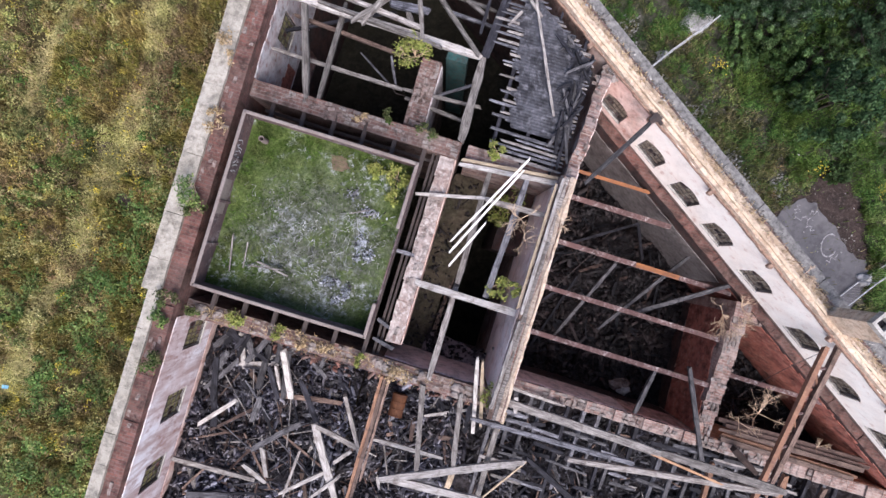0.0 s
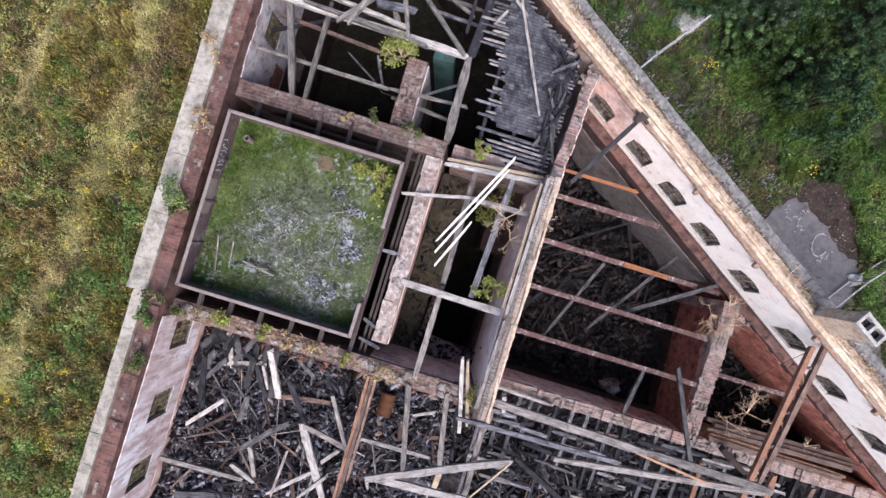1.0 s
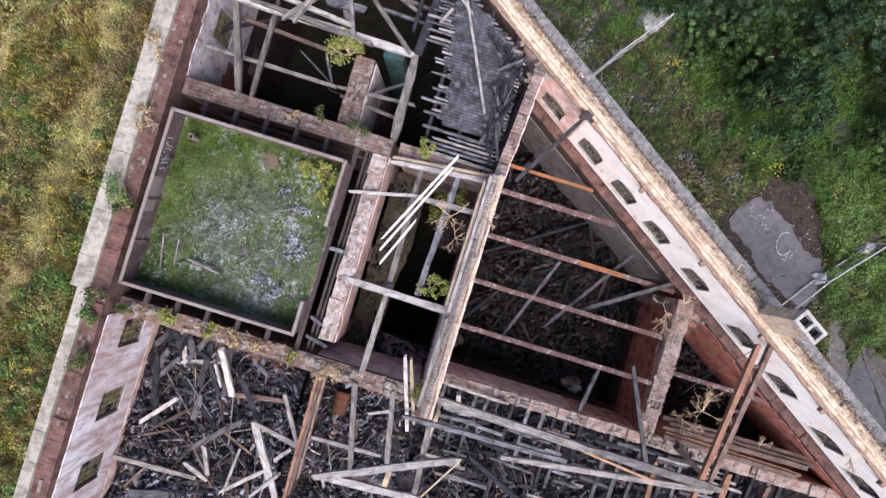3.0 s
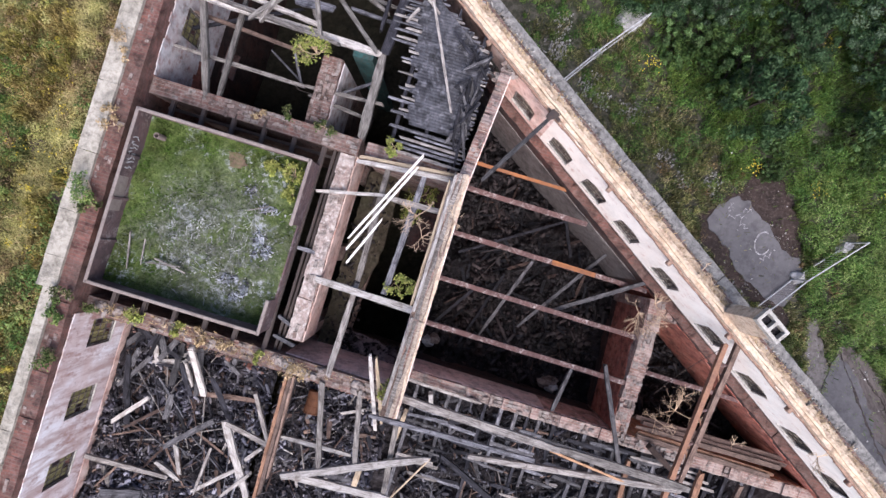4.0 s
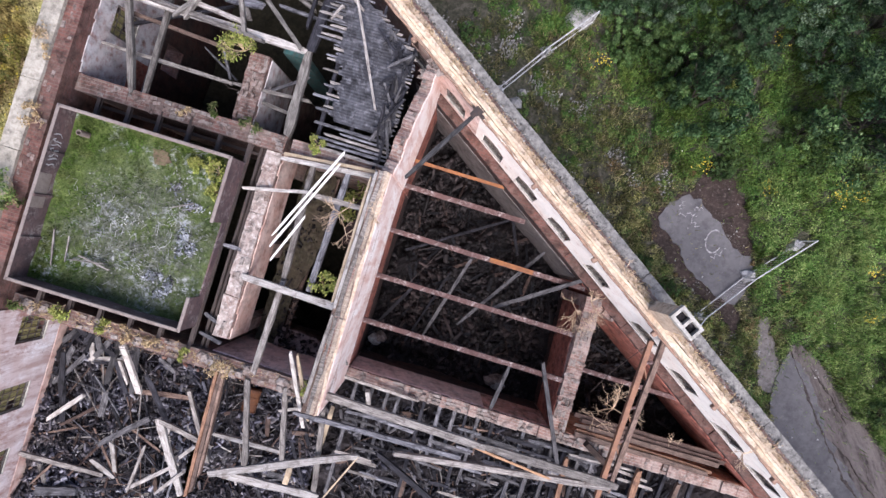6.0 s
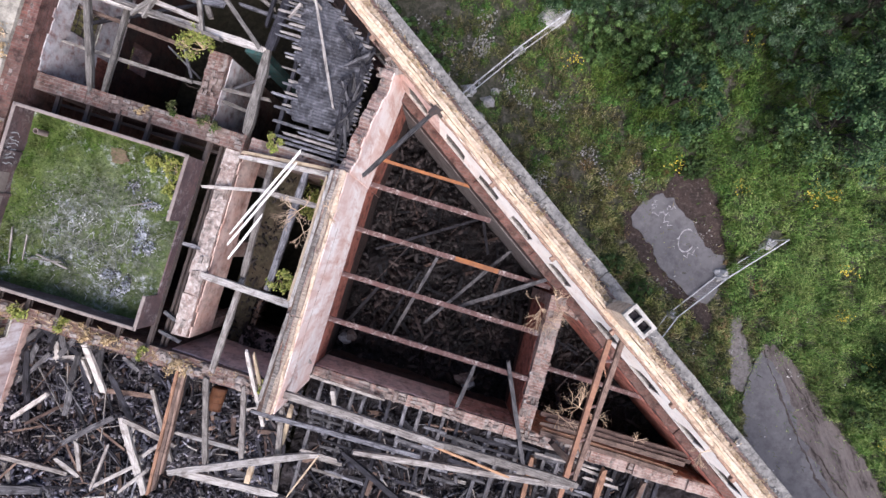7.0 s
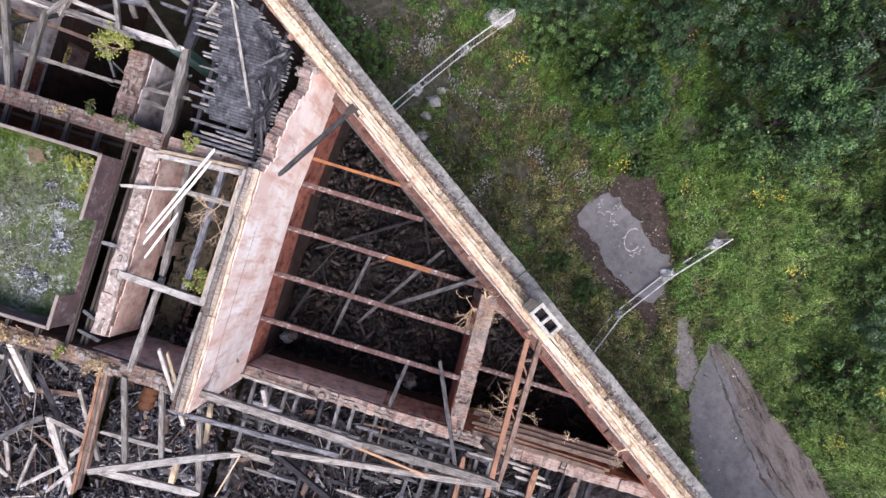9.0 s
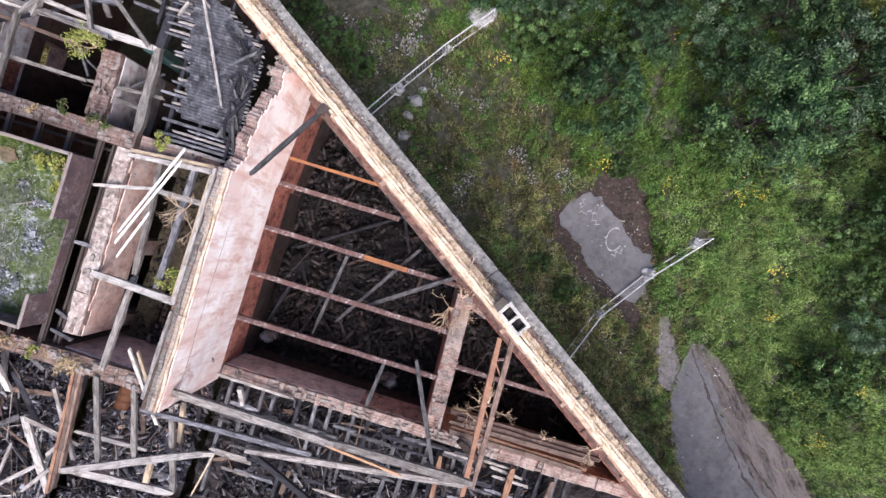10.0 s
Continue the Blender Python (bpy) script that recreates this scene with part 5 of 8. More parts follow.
for p, q, w, mt in wall_foot_planks + burnt_room_planks:
    timber(p, q, w, min(w, 0.14), mt, "plank", "bleached broken plank on the burnt debris", "plank", "loose planks")

# long timbers along the burnt hall
for p, q, w, mt in (((3.13, -4.40, 11.75), (9.44, -4.65, 11.30), 0.26, "grey_wood"), ((9.22, -4.62, 11.30), (14.67, -4.87, 10.40), 0.26, "grey_wood"), ((2.70, -5.37, 11.50), (8.76, -5.34, 11.00), 0.16, "ash_wood"),
                    ((6.41, -5.89, 11.00), (14.38, -5.00, 10.40), 0.2, "grey_wood"), ((9.05, -4.73, 11.30), (12.07, -5.15, 10.90), 0.08, "orange_wood"), ((3.48, -4.68, 7.30), (6.89, -4.87, 6.90), 0.12, "grey_wood"),
                    ((5.83, -7.25, 7.60), (9.15, -8.93, 7.00), 0.22, "char_wood"), ((4.70, -4.97, 7.40), (4.94, -5.74, 7.00), 0.2, "pale_wood"), ((3.67, -7.19, 10.30), (5.21, -6.67, 10.20), 0.2, "pale_wood"), ((5.21, -6.67, 10.20), (4.24, -9.51, 8.00), 0.06, "tan_wood"), ((2.80, -8.90, 9.40), (2.85, -7.87, 9.60), 0.2, "tan_wood")):
    timber(p, q, w, min(w, 0.2), mt, "hall_timber", "long broken timber lying along the burnt hall", "timber", "hall timbers")


# ---- chimney on the facade ----
def chimney():
    top = thing("chimney", "plastered chimney stack with a pale cap and two flues", "chimney")
    bm = bmesh.new()
    box(bm, 10.12, 11.02, 8.80, 9.26, 11.3, 13.75, FACE, 0.015)
    part("shaft", bm, "tan_stone", top)
    cap = bmesh.new()
    for x0, x1, y0, y1 in ((10.08, 11.06, 8.76, 8.87), (10.08, 11.06, 9.19, 9.30), (10.08, 10.18, 8.87, 9.19), (10.52, 10.62, 8.87, 9.19), (10.96, 11.06, 8.87, 9.19)):
        box(cap, x0, x1, y0, y1, 13.752, 14.0, FACE)
    part("cap", cap, "pale_concrete", top, "pale chipped concrete cap")
    for x0, x1 in ((10.19, 10.51), (10.63, 10.95)):
        bm = bmesh.new()
        box(bm, x0, x1, 8.87, 9.19, 13.753, 13.77, FACE)
        part("flue", bm, "soot_floor", top, "sooty flue")


chimney()


# ---- plants ----
def quads(name, centre, normal, length, width, material, parent=None, label="", fold=0.0):
    """Many small leaf-like pieces in one mesh: arrays of places, facing ways and sizes."""
    k = len(centre)
    nor = normal / np.maximum(np.linalg.norm(normal, axis=1, keepdims=True), 1e-6)
    side = np.cross(nor, nrs.normal(size=(k, 3)))
    side /= np.maximum(np.linalg.norm(side, axis=1, keepdims=True), 1e-6)
    run = np.cross(nor, side)
    l, w = (np.broadcast_to(np.asarray(v, float), k)[:, None] for v in (length, width))
    v = np.empty((k, 4, 3))
    v[:, 0] = centre - run * l * 0.5
    v[:, 1] = centre + side * w * 0.5 + nor * l * fold
    v[:, 2] = centre + run * l * 0.5
    v[:, 3] = centre - side * w * 0.5 + nor * l * fold
    me = bpy.data.meshes.new(name)
    me.vertices.add(4 * k)
    me.vertices.foreach_set("co", v.reshape(-1))
    me.loops.add(4 * k)
    me.loops.foreach_set("vertex_index", np.arange(4 * k, dtype=np.int32))
    me.polygons.add(k)
    me.polygons.foreach_set("loop_start", np.arange(0, 4 * k, 4, dtype=np.int32))
    me.update(calc_edges=True)
    me.materials.append(M[material])
    ob = new(name, me)
    ob.parent = parent
    if label:
        ob["label"] = label
    return ob


def blades(name, foot, height, width, lean, material, parent=None, label=""):
    """Many grass blades in one mesh, each a bent narrow strip from its foot."""
    k = len(foot)
    ang = nrs.uniform(0, 2 * np.pi, k)
    out = np.stack([np.cos(ang), np.sin(ang), np.zeros(k)], 1)
    side = np.stack([-np.sin(ang), np.cos(ang), np.zeros(k)], 1)
    h, w, b = (np.broadcast_to(np.asarray(v, float), k)[:, None] for v in (height, width, lean))
    up = np.array([[0, 0, 1.0]])
    v = np.empty((k, 5, 3))
    v[:, 0] = foot - side * w * 0.5
    v[:, 1] = foot + side * w * 0.5
    mid = foot + up * h * 0.65 + out * b * 0.4
    v[:, 2] = mid + side * w * 0.4
    v[:, 3] = mid - side * w * 0.4
    v[:, 4] = foot + up * h * 0.85 + out * b
    base = 5 * np.arange(k)[:, None]
    loops = np.concatenate([base + np.array([[0, 1, 2, 3]]), base + np.array([[3, 2, 4]])], 1)
    me = bpy.data.meshes.new(name)
    me.vertices.add(5 * k)
    me.vertices.foreach_set("co", v.reshape(-1))
    me.loops.add(7 * k)
    me.loops.foreach_set("vertex_index", loops.reshape(-1).astype(np.int32))
    me.polygons.add(2 * k)
    me.polygons.foreach_set("loop_start", (7 * np.arange(k)[:, None] + np.array([[0, 4]])).reshape(-1).astype(np.int32))
    me.update(calc_edges=True)
    me.materials.append(M[material])
    ob = new(name, me)
    ob.parent = parent
    if label:
        ob["label"] = label
    return ob


def stick_mesh(sticks):
    """Three-sided tapering sticks: (from, to, thick, thin) -> verts, faces."""
    verts, faces = [], []
    for p, q, r0, r1 in sticks:
        p, q = Vector(p), Vector(q)
        d = (q - p).normalized()
        u = d.orthogonal().normalized()
        w = d.cross(u)
        b = len(verts)
        for c, r in ((p, r0), (q, r1)):
            for k in range(3):
                verts.append(c + (u * math.cos(2.094 * k) + w * math.sin(2.094 * k)) * r)
        for k in range(3):
            faces.append((b + k, b + (k + 1) % 3, b + 3 + (k + 1) % 3, b + 3 + k))
    return verts, faces


def branches(r, at, reach, rise, stems, depth=3, thick=0.02):
    """Sticks of a small bush, and the tips of its twigs."""
    sticks, tips = [], []

    def grow(p, d, length, th, level):
        q = p + d * length
        sticks.append((p, q, th, th * 0.65))
        if level == 0:
            tips.append(q)
            return
        for _ in range(r.choice((2, 3))):
            e = (d + Vector((r.uniform(-1, 1), r.uniform(-1, 1), r.uniform(-0.4, 0.6))) * 0.75).normalized()
            grow(p + d * length * r.uniform(0.55, 1.0), e, length * r.uniform(0.55, 0.8), th * 0.62, level - 1)

    for _ in range(stems):
        a = r.uniform(0, 6.283)
        d = Vector((math.cos(a) * reach, math.sin(a) * reach, rise)).normalized()
        grow(Vector(at), d, math.hypot(reach, rise) * r.uniform(0.4, 0.55), thick, depth)
    return sticks, tips


def bush(name, at, reach, rise, stems, leaf, label, category="plant", leaves=9, size=0.09, depth=2, twig="dead_twig", thick=0.014, group=""):
    """A small plant: branching stems, and leaves round the twigs unless leaf is empty."""
    COUNT[0] += 1
    r = random.Random(COUNT[0])
    top = new(name)
    top.location = at
    tagged(top, label, category, group)
    sticks, tips = branches(r, (0, 0, -0.03), reach, rise, stems, depth, thick)
    part("stem", stick_mesh(sticks), twig, top)
    if leaf:
        t = np.array([list(v) for v in tips])
        c = np.repeat(t, leaves, 0) + nrs.normal(size=(len(t) * leaves, 3)) * reach * 0.16
        nor = nrs.normal(size=c.shape) * 0.7 + np.array([0, 0, 1.0])
        quads("foliage", c, nor, size * nrs.uniform(0.6, 1.4, len(c)), size * 0.6 * nrs.uniform(0.6, 1.3, len(c)), leaf, top)
    return top


# plants that took root on the wall heads
WEST_WALL_PLANTS = (
    ((-8.57, -0.56, 12.10), 0.55, 0.45, 6, "green_weed"), ((-8.32, -1.15, 11.97), 0.35, 0.3, 4, "yard_weed"), ((-8.50, 1.66, 11.97), 0.35, 0.3, 4, "straw"), ((-8.84, 4.50, 12.10), 0.45, 0.4, 5, "straw"),
    ((-8.85, 4.00, 12.10), 0.3, 0.3, 3, "straw"), ((-8.60, 3.09, 11.30), 0.35, 0.3, 4, "yard_weed"), ((-8.46, -4.33, 12.00), 0.35, 0.3, 4, "yard_weed"), ((-8.45, -4.97, 12.00), 0.3, 0.25, 4, "green_weed"),
    ((-8.47, -6.28, 12.00), 0.45, 0.4, 5, "yard_weed"), ((-8.60, 2.08, 12.10), 0.25, 0.25, 3, "straw"),
)
CROSS_WALL_PLANTS = (
    ((-6.25, -4.19, 11.10), 0.45, 0.35, 5, "lime_leaf"), ((-7.77, -4.50, 11.20), 0.3, 0.3, 4, "yard_weed"), ((-4.60, -4.53, 11.10), 0.3, 0.3, 4, "lime_leaf"), ((-3.01, -4.46, 11.10), 0.25, 0.25, 3, "straw"),
    ((-0.18, -4.76, 11.30), 0.4, 0.35, 5, "straw"), ((3.08, -4.42, 11.50), 0.38, 0.4, 6, "lime_leaf"), ((-3.20, 3.97, 10.90), 0.28, 0.3, 4, "yard_weed"), ((-1.77, 3.81, 11.20), 0.35, 0.25, 4, "yard_weed"),
    ((0.81, 3.80, 11.50), 0.3, 0.3, 5, "lime_leaf"), ((2.77, -0.59, 11.80), 0.28, 0.35, 4, "lime_leaf"), ((-4.06, 3.47, 11.20), 0.25, 0.25, 3, "straw"), ((2.10, -0.74, 11.00), 0.4, 0.6, 5, "lime_leaf"),
    ((-3.93, -4.53, 11.10), 0.3, 0.2, 4, "straw"), ((-1.58, -4.63, 11.20), 0.25, 0.2, 3, "lime_leaf"),
)
for at, reach, rise, stems, leaf in WEST_WALL_PLANTS + CROSS_WALL_PLANTS:
    dry = leaf == "straw"
    bush("wall_plant", at, reach, rise, stems, leaf, "dry straw-coloured weed rooted on the wall head" if dry else "leafy green weed rooted on the wall head", "weed", 6 if dry else 12, 0.09, 2, "dead_twig", 0.012, "plants on the walls")
bush("birch_shrub", (-2.98, 6.34, 10.75), 0.46, 0.75, 9, "lime_leaf", "yellow-green birch shrub growing on the brick stub", "shrub", 7, 0.085, 3, "dead_twig", 0.02)
for at, r, h in (((-2.23, 1.85, 11.50), 0.38, 0.4), ((-2.09, 1.19, 11.50), 0.26, 0.35), ((-2.98, 1.95, 11.50), 0.24, 0.3), ((2.07, 2.85, 7.60), 0.55, 0.6), ((1.83, 2.04, 7.60), 0.45, 0.5)):
    bush("yellow_bush", at, r, h, 7, "lime_leaf", "yellow-green bush growing in the ruin", "shrub", 12, 0.10, 2, "dead_twig", 0.014)
# bare dead bushes
for at, r, h, n, d in (((2.24, 1.77, 11.80), 0.75, 0.6, 7, 3), ((2.60, 1.12, 11.60), 0.5, 0.4, 5, 3), ((12.05, 0.80, 7.15), 1.1, 0.7, 12, 3), ((12.44, 1.33, 7.60), 0.6, 0.5, 6, 3), ((14.88, -2.76, 6.80), 1.1, 0.9, 8, 4),
                       ((14.18, -3.35, 6.80), 0.7, 0.6, 5, 3), ((18.08, -2.18, 11.40), 0.55, 0.4, 7, 3), ((12.19, 2.83, 11.70), 0.4, 0.4, 6, 2), ((17.53, -3.38, 7.00), 0.4, 0.5, 3, 3), ((3.45, 2.03, 12.46), 0.4, 0.3, 5, 3)):
    bush("dead_bush", at, r, h, n, "", "bare dry bush with reddish-brown twigs", "shrub", 0, 0, d, "dead_twig", 0.016)


def sheet(x0, x1, y0, y1, k):
    return nrs.uniform(x0, x1, k), nrs.uniform(y0, y1, k)


def field(x, y, f, z=0.0):
    return 0.8 * soft_noise(x, y, f * 1.3, z)


def heights(x, y):
    return lie(x, y)


def within(poly, x, y):
    c = False
    for (x0, y0), (x1, y1) in zip(poly, poly[1:] + poly[:1]):
        if (y0 > y) != (y1 > y) and x < (x1 - x0) * (y - y0) / (y1 - y0) + x0:
            c = not c
    return c


def spread(name, outline, material, lift, label, cell=0.075, thick=0.06, ragged=0.10):
    """A thin draped layer with a ragged edge and a real step at its rim."""
    poly = [(p[0], p[1]) for p in outline]
    x0, x1 = min(p[0] for p in poly) - 0.3, max(p[0] for p in poly) + 0.3
    y0, y1 = min(p[1] for p in poly) - 0.3, max(p[1] for p in poly) + 0.3
    nx, ny = int((x1 - x0) / cell), int((y1 - y0) / cell)
    on = set()
    for i in range(nx):
        for j in range(ny):
            x, y = x0 + (i + 0.5) * cell, y0 + (j + 0.5) * cell
            if within(poly, x + ragged * noise.noise((x * 2.3, y * 2.3, 1)) * 2, y + ragged * noise.noise((x * 2.3, y * 2.3, 7)) * 2):
                on.add((i, j))
    bm = bmesh.new()
    vs = {}

    def vert(i, j):
        if (i, j) not in vs:
            x, y = x0 + i * cell, y0 + j * cell
            jx, jy = 0.5 * cell * noise.noise((x * 3, y * 3, 11)), 0.5 * cell * noise.noise((x * 3, y * 3, 17))
            vs[i, j] = bm.verts.new((x + jx, y + jy, float(lie(x, y)) + lift))
        return vs[i, j]

    for i, j in sorted(on):
        bm.faces.new((vert(i, j), vert(i + 1, j), vert(i + 1, j + 1), vert(i, j + 1)))
    rim = [v for v in bm.verts if any(e.is_boundary for e in v.link_edges)]
    for _ in range(4):
        mean = {v: sum((e.other_vert(v).co for e in v.link_edges if e.is_boundary), Vector()) / sum(e.is_boundary for e in v.link_edges) for v in rim}
        for v in rim:
            v.co = v.co.lerp(mean[v], 0.6)
    ext = bmesh.ops.extrude_edge_only(bm, edges=[e for e in bm.edges if e.is_boundary])
    for g in ext["geom"]:
        if isinstance(g, bmesh.types.BMVert):
            g.co.z -= thick + 0.05
    bmesh.ops.recalc_face_normals(bm, faces=bm.faces[:])
    return tagged(part(name, bm, material), label, "paving", "", "structure")


def clumps(name, x, y, reach, rise, leaves, size, material, label):
    """Low mounded herbs: each clump a dome of small leaves, all of one kind in one mesh."""
    k = len(x)
    v = nrs.normal(size=(k, leaves, 3))
    v /= np.linalg.norm(v, axis=2, keepdims=True)
    v[..., 2] = np.abs(v[..., 2])
    f = nrs.uniform(0.45, 1.1, (k, leaves, 1))
    span = np.stack([reach, reach, rise], 1)[:, None, :]
    c = v * f * span
    c[..., 0] += x[:, None]
    c[..., 1] += y[:, None]
    c[..., 2] += heights(x, y)[:, None]
    c = c.reshape(-1, 3)
    nor = v.reshape(-1, 3) + nrs.normal(size=c.shape) * 0.5 + np.array([0, 0, 0.3])
    n = len(c)
    tagged(quads(name, c, nor, size * nrs.uniform(0.5, 1.5, n), size * 0.5 * nrs.uniform(0.5, 1.4, n), material, None, "", 0.1), label, "weeds", "", "stuff")


def chips(name, x, y, z, size, material, label, flat=0.35, bars=0.3):
    """Many small broken blocks and slivers in one mesh, tumbled over a floor."""
    k = len(x)
    long = np.where(nrs.uniform(0, 1, k) < bars, nrs.uniform(2.0, 5.0, k), nrs.uniform(0.7, 1.7, k))
    half = np.stack([size * long, size * nrs.uniform(0.5, 1.0, k), size * flat * nrs.uniform(0.5, 1.5, k)], 1) * 0.5
    yaw, tip = nrs.uniform(0, 2 * np.pi, k), nrs.normal(0, 0.3, k)
    cy, sy, ct, st = np.cos(yaw), np.sin(yaw), np.cos(tip), np.sin(tip)
    corner = np.array([(a, b, c) for a in (-1, 1) for b in (-1, 1) for c in (-1, 1)], float)
    v = corner[None] * half[:, None, :] * nrs.uniform(0.7, 1.15, (k, 8, 3))
    px_, pz_ = v[..., 0] * ct[:, None] - v[..., 2] * st[:, None], v[..., 0] * st[:, None] + v[..., 2] * ct[:, None]
    out = np.stack([px_ * cy[:, None] - v[..., 1] * sy[:, None] + x[:, None], px_ * sy[:, None] + v[..., 1] * cy[:, None] + y[:, None], pz_ + z[:, None]], 2)
    quad = np.array([(0, 1, 3, 2), (4, 6, 7, 5), (0, 4, 5, 1), (2, 3, 7, 6), (0, 2, 6, 4), (1, 5, 7, 3)])
    loops = (8 * np.arange(k)[:, None, None] + quad[None]).reshape(-1)
    me = bpy.data.meshes.new(name)
    me.vertices.add(8 * k)
    me.vertices.foreach_set("co", out.reshape(-1))
    me.loops.add(24 * k)
    me.loops.foreach_set("vertex_index", loops.astype(np.int32))
    me.polygons.add(6 * k)
    me.polygons.foreach_set("loop_start", np.arange(0, 24 * k, 4, dtype=np.int32))
    me.update(calc_edges=True)
    me.materials.append(M[material])
    return tagged(new(name, me), label, "rubble", "", "stuff")


# meadow on the west side
def trodden(x, y):
    """How far the grass is trodden short: one winding lane, a trail beside it, and the light strip by the wall."""
    lane = np.exp(-(((x + 17.6 + 0.0066 * (y - 6.0) ** 2 + 0.4 * soft_noise(x, y, 0.4, 81)) / 0.85) ** 2))
    trail = 0.9 * np.exp(-(((x + 23.3 - 0.10 * y) / 0.45) ** 2)) * np.clip((y + 2) / 2, 0, 1)
    strip = 0.55 * np.exp(-(((x + 12.2 + 0.10 * y) / 1.2) ** 2)) * np.clip((y + 3) / 5, 0, 1)
    return lane + trail + strip


def bald(x, y):
    """Two small bald spots beside the lane."""
    return np.exp(-(((x + 18.7) ** 2 + (y + 0.2) ** 2) / 0.30)) + np.exp(-(((x + 16.9) ** 2 + (y + 2.5) ** 2) / 0.20))


def meadow():
    x, y = sheet(-28, -9.2, -19, 18, 480000)
    lane = trodden(x, y)
    den = 1.0 * field(x, y, 0.4) - 2.5 * bald(x, y) + 1.2 * field(x, y, 1.1, 4) + 0.7 * field(x, y, 2.4, 8) - 0.9 * lane - 0.05
    keep = nrs.uniform(-0.8, 0.65, len(x)) < den
    k = int(keep.sum())
    tall = 0.12 + 0.55 * np.clip(den[keep] + 0.1, 0, 1)
    foot = np.stack([x[keep], y[keep], heights(x[keep], y[keep])], 1)
    tagged(blades("meadow_grass", foot, tall * nrs.uniform(0.6, 1.3, k), nrs.uniform(0.018, 0.055, k), nrs.uniform(0.03, 0.24, k), "meadow"), "dry yellow-brown meadow grass in the yard", "grass", "", "stuff")
    keep = nrs.uniform(0.05, 0.9, len(x)) < lane
    k = int(keep.sum())
    foot = np.stack([x[keep], y[keep], heights(x[keep], y[keep])], 1)
    tagged(blades("lane_grass", foot, nrs.uniform(0.05, 0.15, k), nrs.uniform(0.03, 0.07, k), nrs.uniform(0.04, 0.16, k), "lane_grass"), "short sunlit grass of a trodden lane", "grass", "", "stuff")
    x, y = sheet(-28, -9.2, -19, 18, 160000)
    den = 0.8 * field(x, y, 0.33, 9.0) + 0.9 * field(x, y, 1.0, 14) + 0.5 * field(x, y, 2.6, 15) - 0.05 * (y + 2) - 0.25 - 1.1 * trodden(x, y)
    keep = nrs.uniform(0.0, 0.9, len(x)) < den
    x, y, den = x[keep], y[keep], den[keep]
    k = len(x)
    z = heights(x, y) + nrs.uniform(0.05, 0.35, k) + 0.35 * np.clip(den, 0, 1)
    tagged(quads("meadow_weeds", np.stack([x, y, z], 1), nrs.normal(size=(k, 3)) * 0.6 + np.array([0, 0, 1]), nrs.uniform(0.08, 0.24, k), nrs.uniform(0.05, 0.12, k), "green_weed"), "leafy green weeds among the meadow grass", "weeds", "", "stuff")
    spots = [(nrs.uniform(-27, -10), nrs.uniform(-18, 14), nrs.uniform(0.08, 0.35)) for _ in range(130)]
    pts = np.concatenate([np.stack([nrs.normal(a, r, int(70 * r)), nrs.normal(b, r, int(70 * r))], 1) for a, b, r in spots])
    z = heights(pts[:, 0], pts[:, 1]) + nrs.uniform(0.3, 0.6, len(pts))
    tagged(quads("yellow_flowers", np.column_stack([pts, z]), nrs.normal(size=(len(pts), 3)) * 0.5 + np.array([0, 0, 1]), nrs.uniform(0.06, 0.15, len(pts)), 0.07, "flower"), "clumps of small yellow flowers in the meadow", "flowers", "", "stuff")
    spots = [(nrs.uniform(-27, -10), nrs.uniform(-18, 14), nrs.uniform(0.15, 0.6)) for _ in range(110)]
    pts = np.concatenate([np.stack([nrs.normal(a, r, int(150 * r)), nrs.normal(b, r, int(150 * r))], 1) for a, b, r in spots])
    z = heights(pts[:, 0], pts[:, 1])
    tagged(blades("straw_tufts", np.column_stack([pts, z]), nrs.uniform(0.2, 0.55, len(pts)), nrs.uniform(0.015, 0.04, len(pts)), nrs.uniform(0.05, 0.25, len(pts)), "straw"), "pale straw tufts in the meadow", "grass", "", "stuff")
    for nm, mt, count, seed, tall, lb in (("dark_herbs", "shrub_weed", 260, 101, 0.55, "mounded dark green herbs in the meadow"), ("olive_herbs", "olive_herb", 330, 103, 0.5, "mounded olive herbs in the meadow"), ("brown_herbs", "brown_herb", 330, 105, 0.5, "withered brown herbs in the meadow"), ("pale_herbs", "pale_herb", 300, 107, 0.6, "pale yellowish herbs in the meadow")):
        x, y = sheet(-27, -9.9, -18, 16, count * 3)
        lane = trodden(x, y) + 3.0 * bald(x, y)
        lean = 0.05 * (-4 - y) if mt == "shrub_weed" else (0.03 * (y + 2) if mt == "brown_herb" else 0.0)
        keep = np.nonzero(nrs.uniform(-0.6, 0.6, len(x)) < field(x, y, 0.35, seed) + lean - 0.8 * lane)[0][:count]
        r = nrs.uniform(0.25, 0.85, len(keep)) ** 1.3
        clumps(nm, x[keep], y[keep], r, r * tall * nrs.uniform(0.7, 1.4, len(keep)) + 0.42, 130, 0.12, mt, lb)
    x, y = np.array([(-19.3, -13.6), (-19.4, -14.8), (-17.4, -11.6), (-16.6, -11.8), (-14.3, -9.3), (-18.9, 5.5), (-18.8, 4.0)]).T
    clumps("ragwort", x, y, np.array([0.42, 0.45, 0.2, 0.22, 0.2, 0.2, 0.25]), np.full(7, 0.75), 120, 0.09, "flower", "yellow flowering ragwort in the meadow")
    for q, w in (((-18.74, -0.16, 0.60), 0.55), ((-16.95, -2.46, 0.60), 0.45)):
        spread("bare_patch", [(q[0] + w * math.cos(k), q[1] + w * 0.8 * math.sin(k)) for k in range(6)], "dirt", 0.03, "small bare patch of dark earth")


meadow()


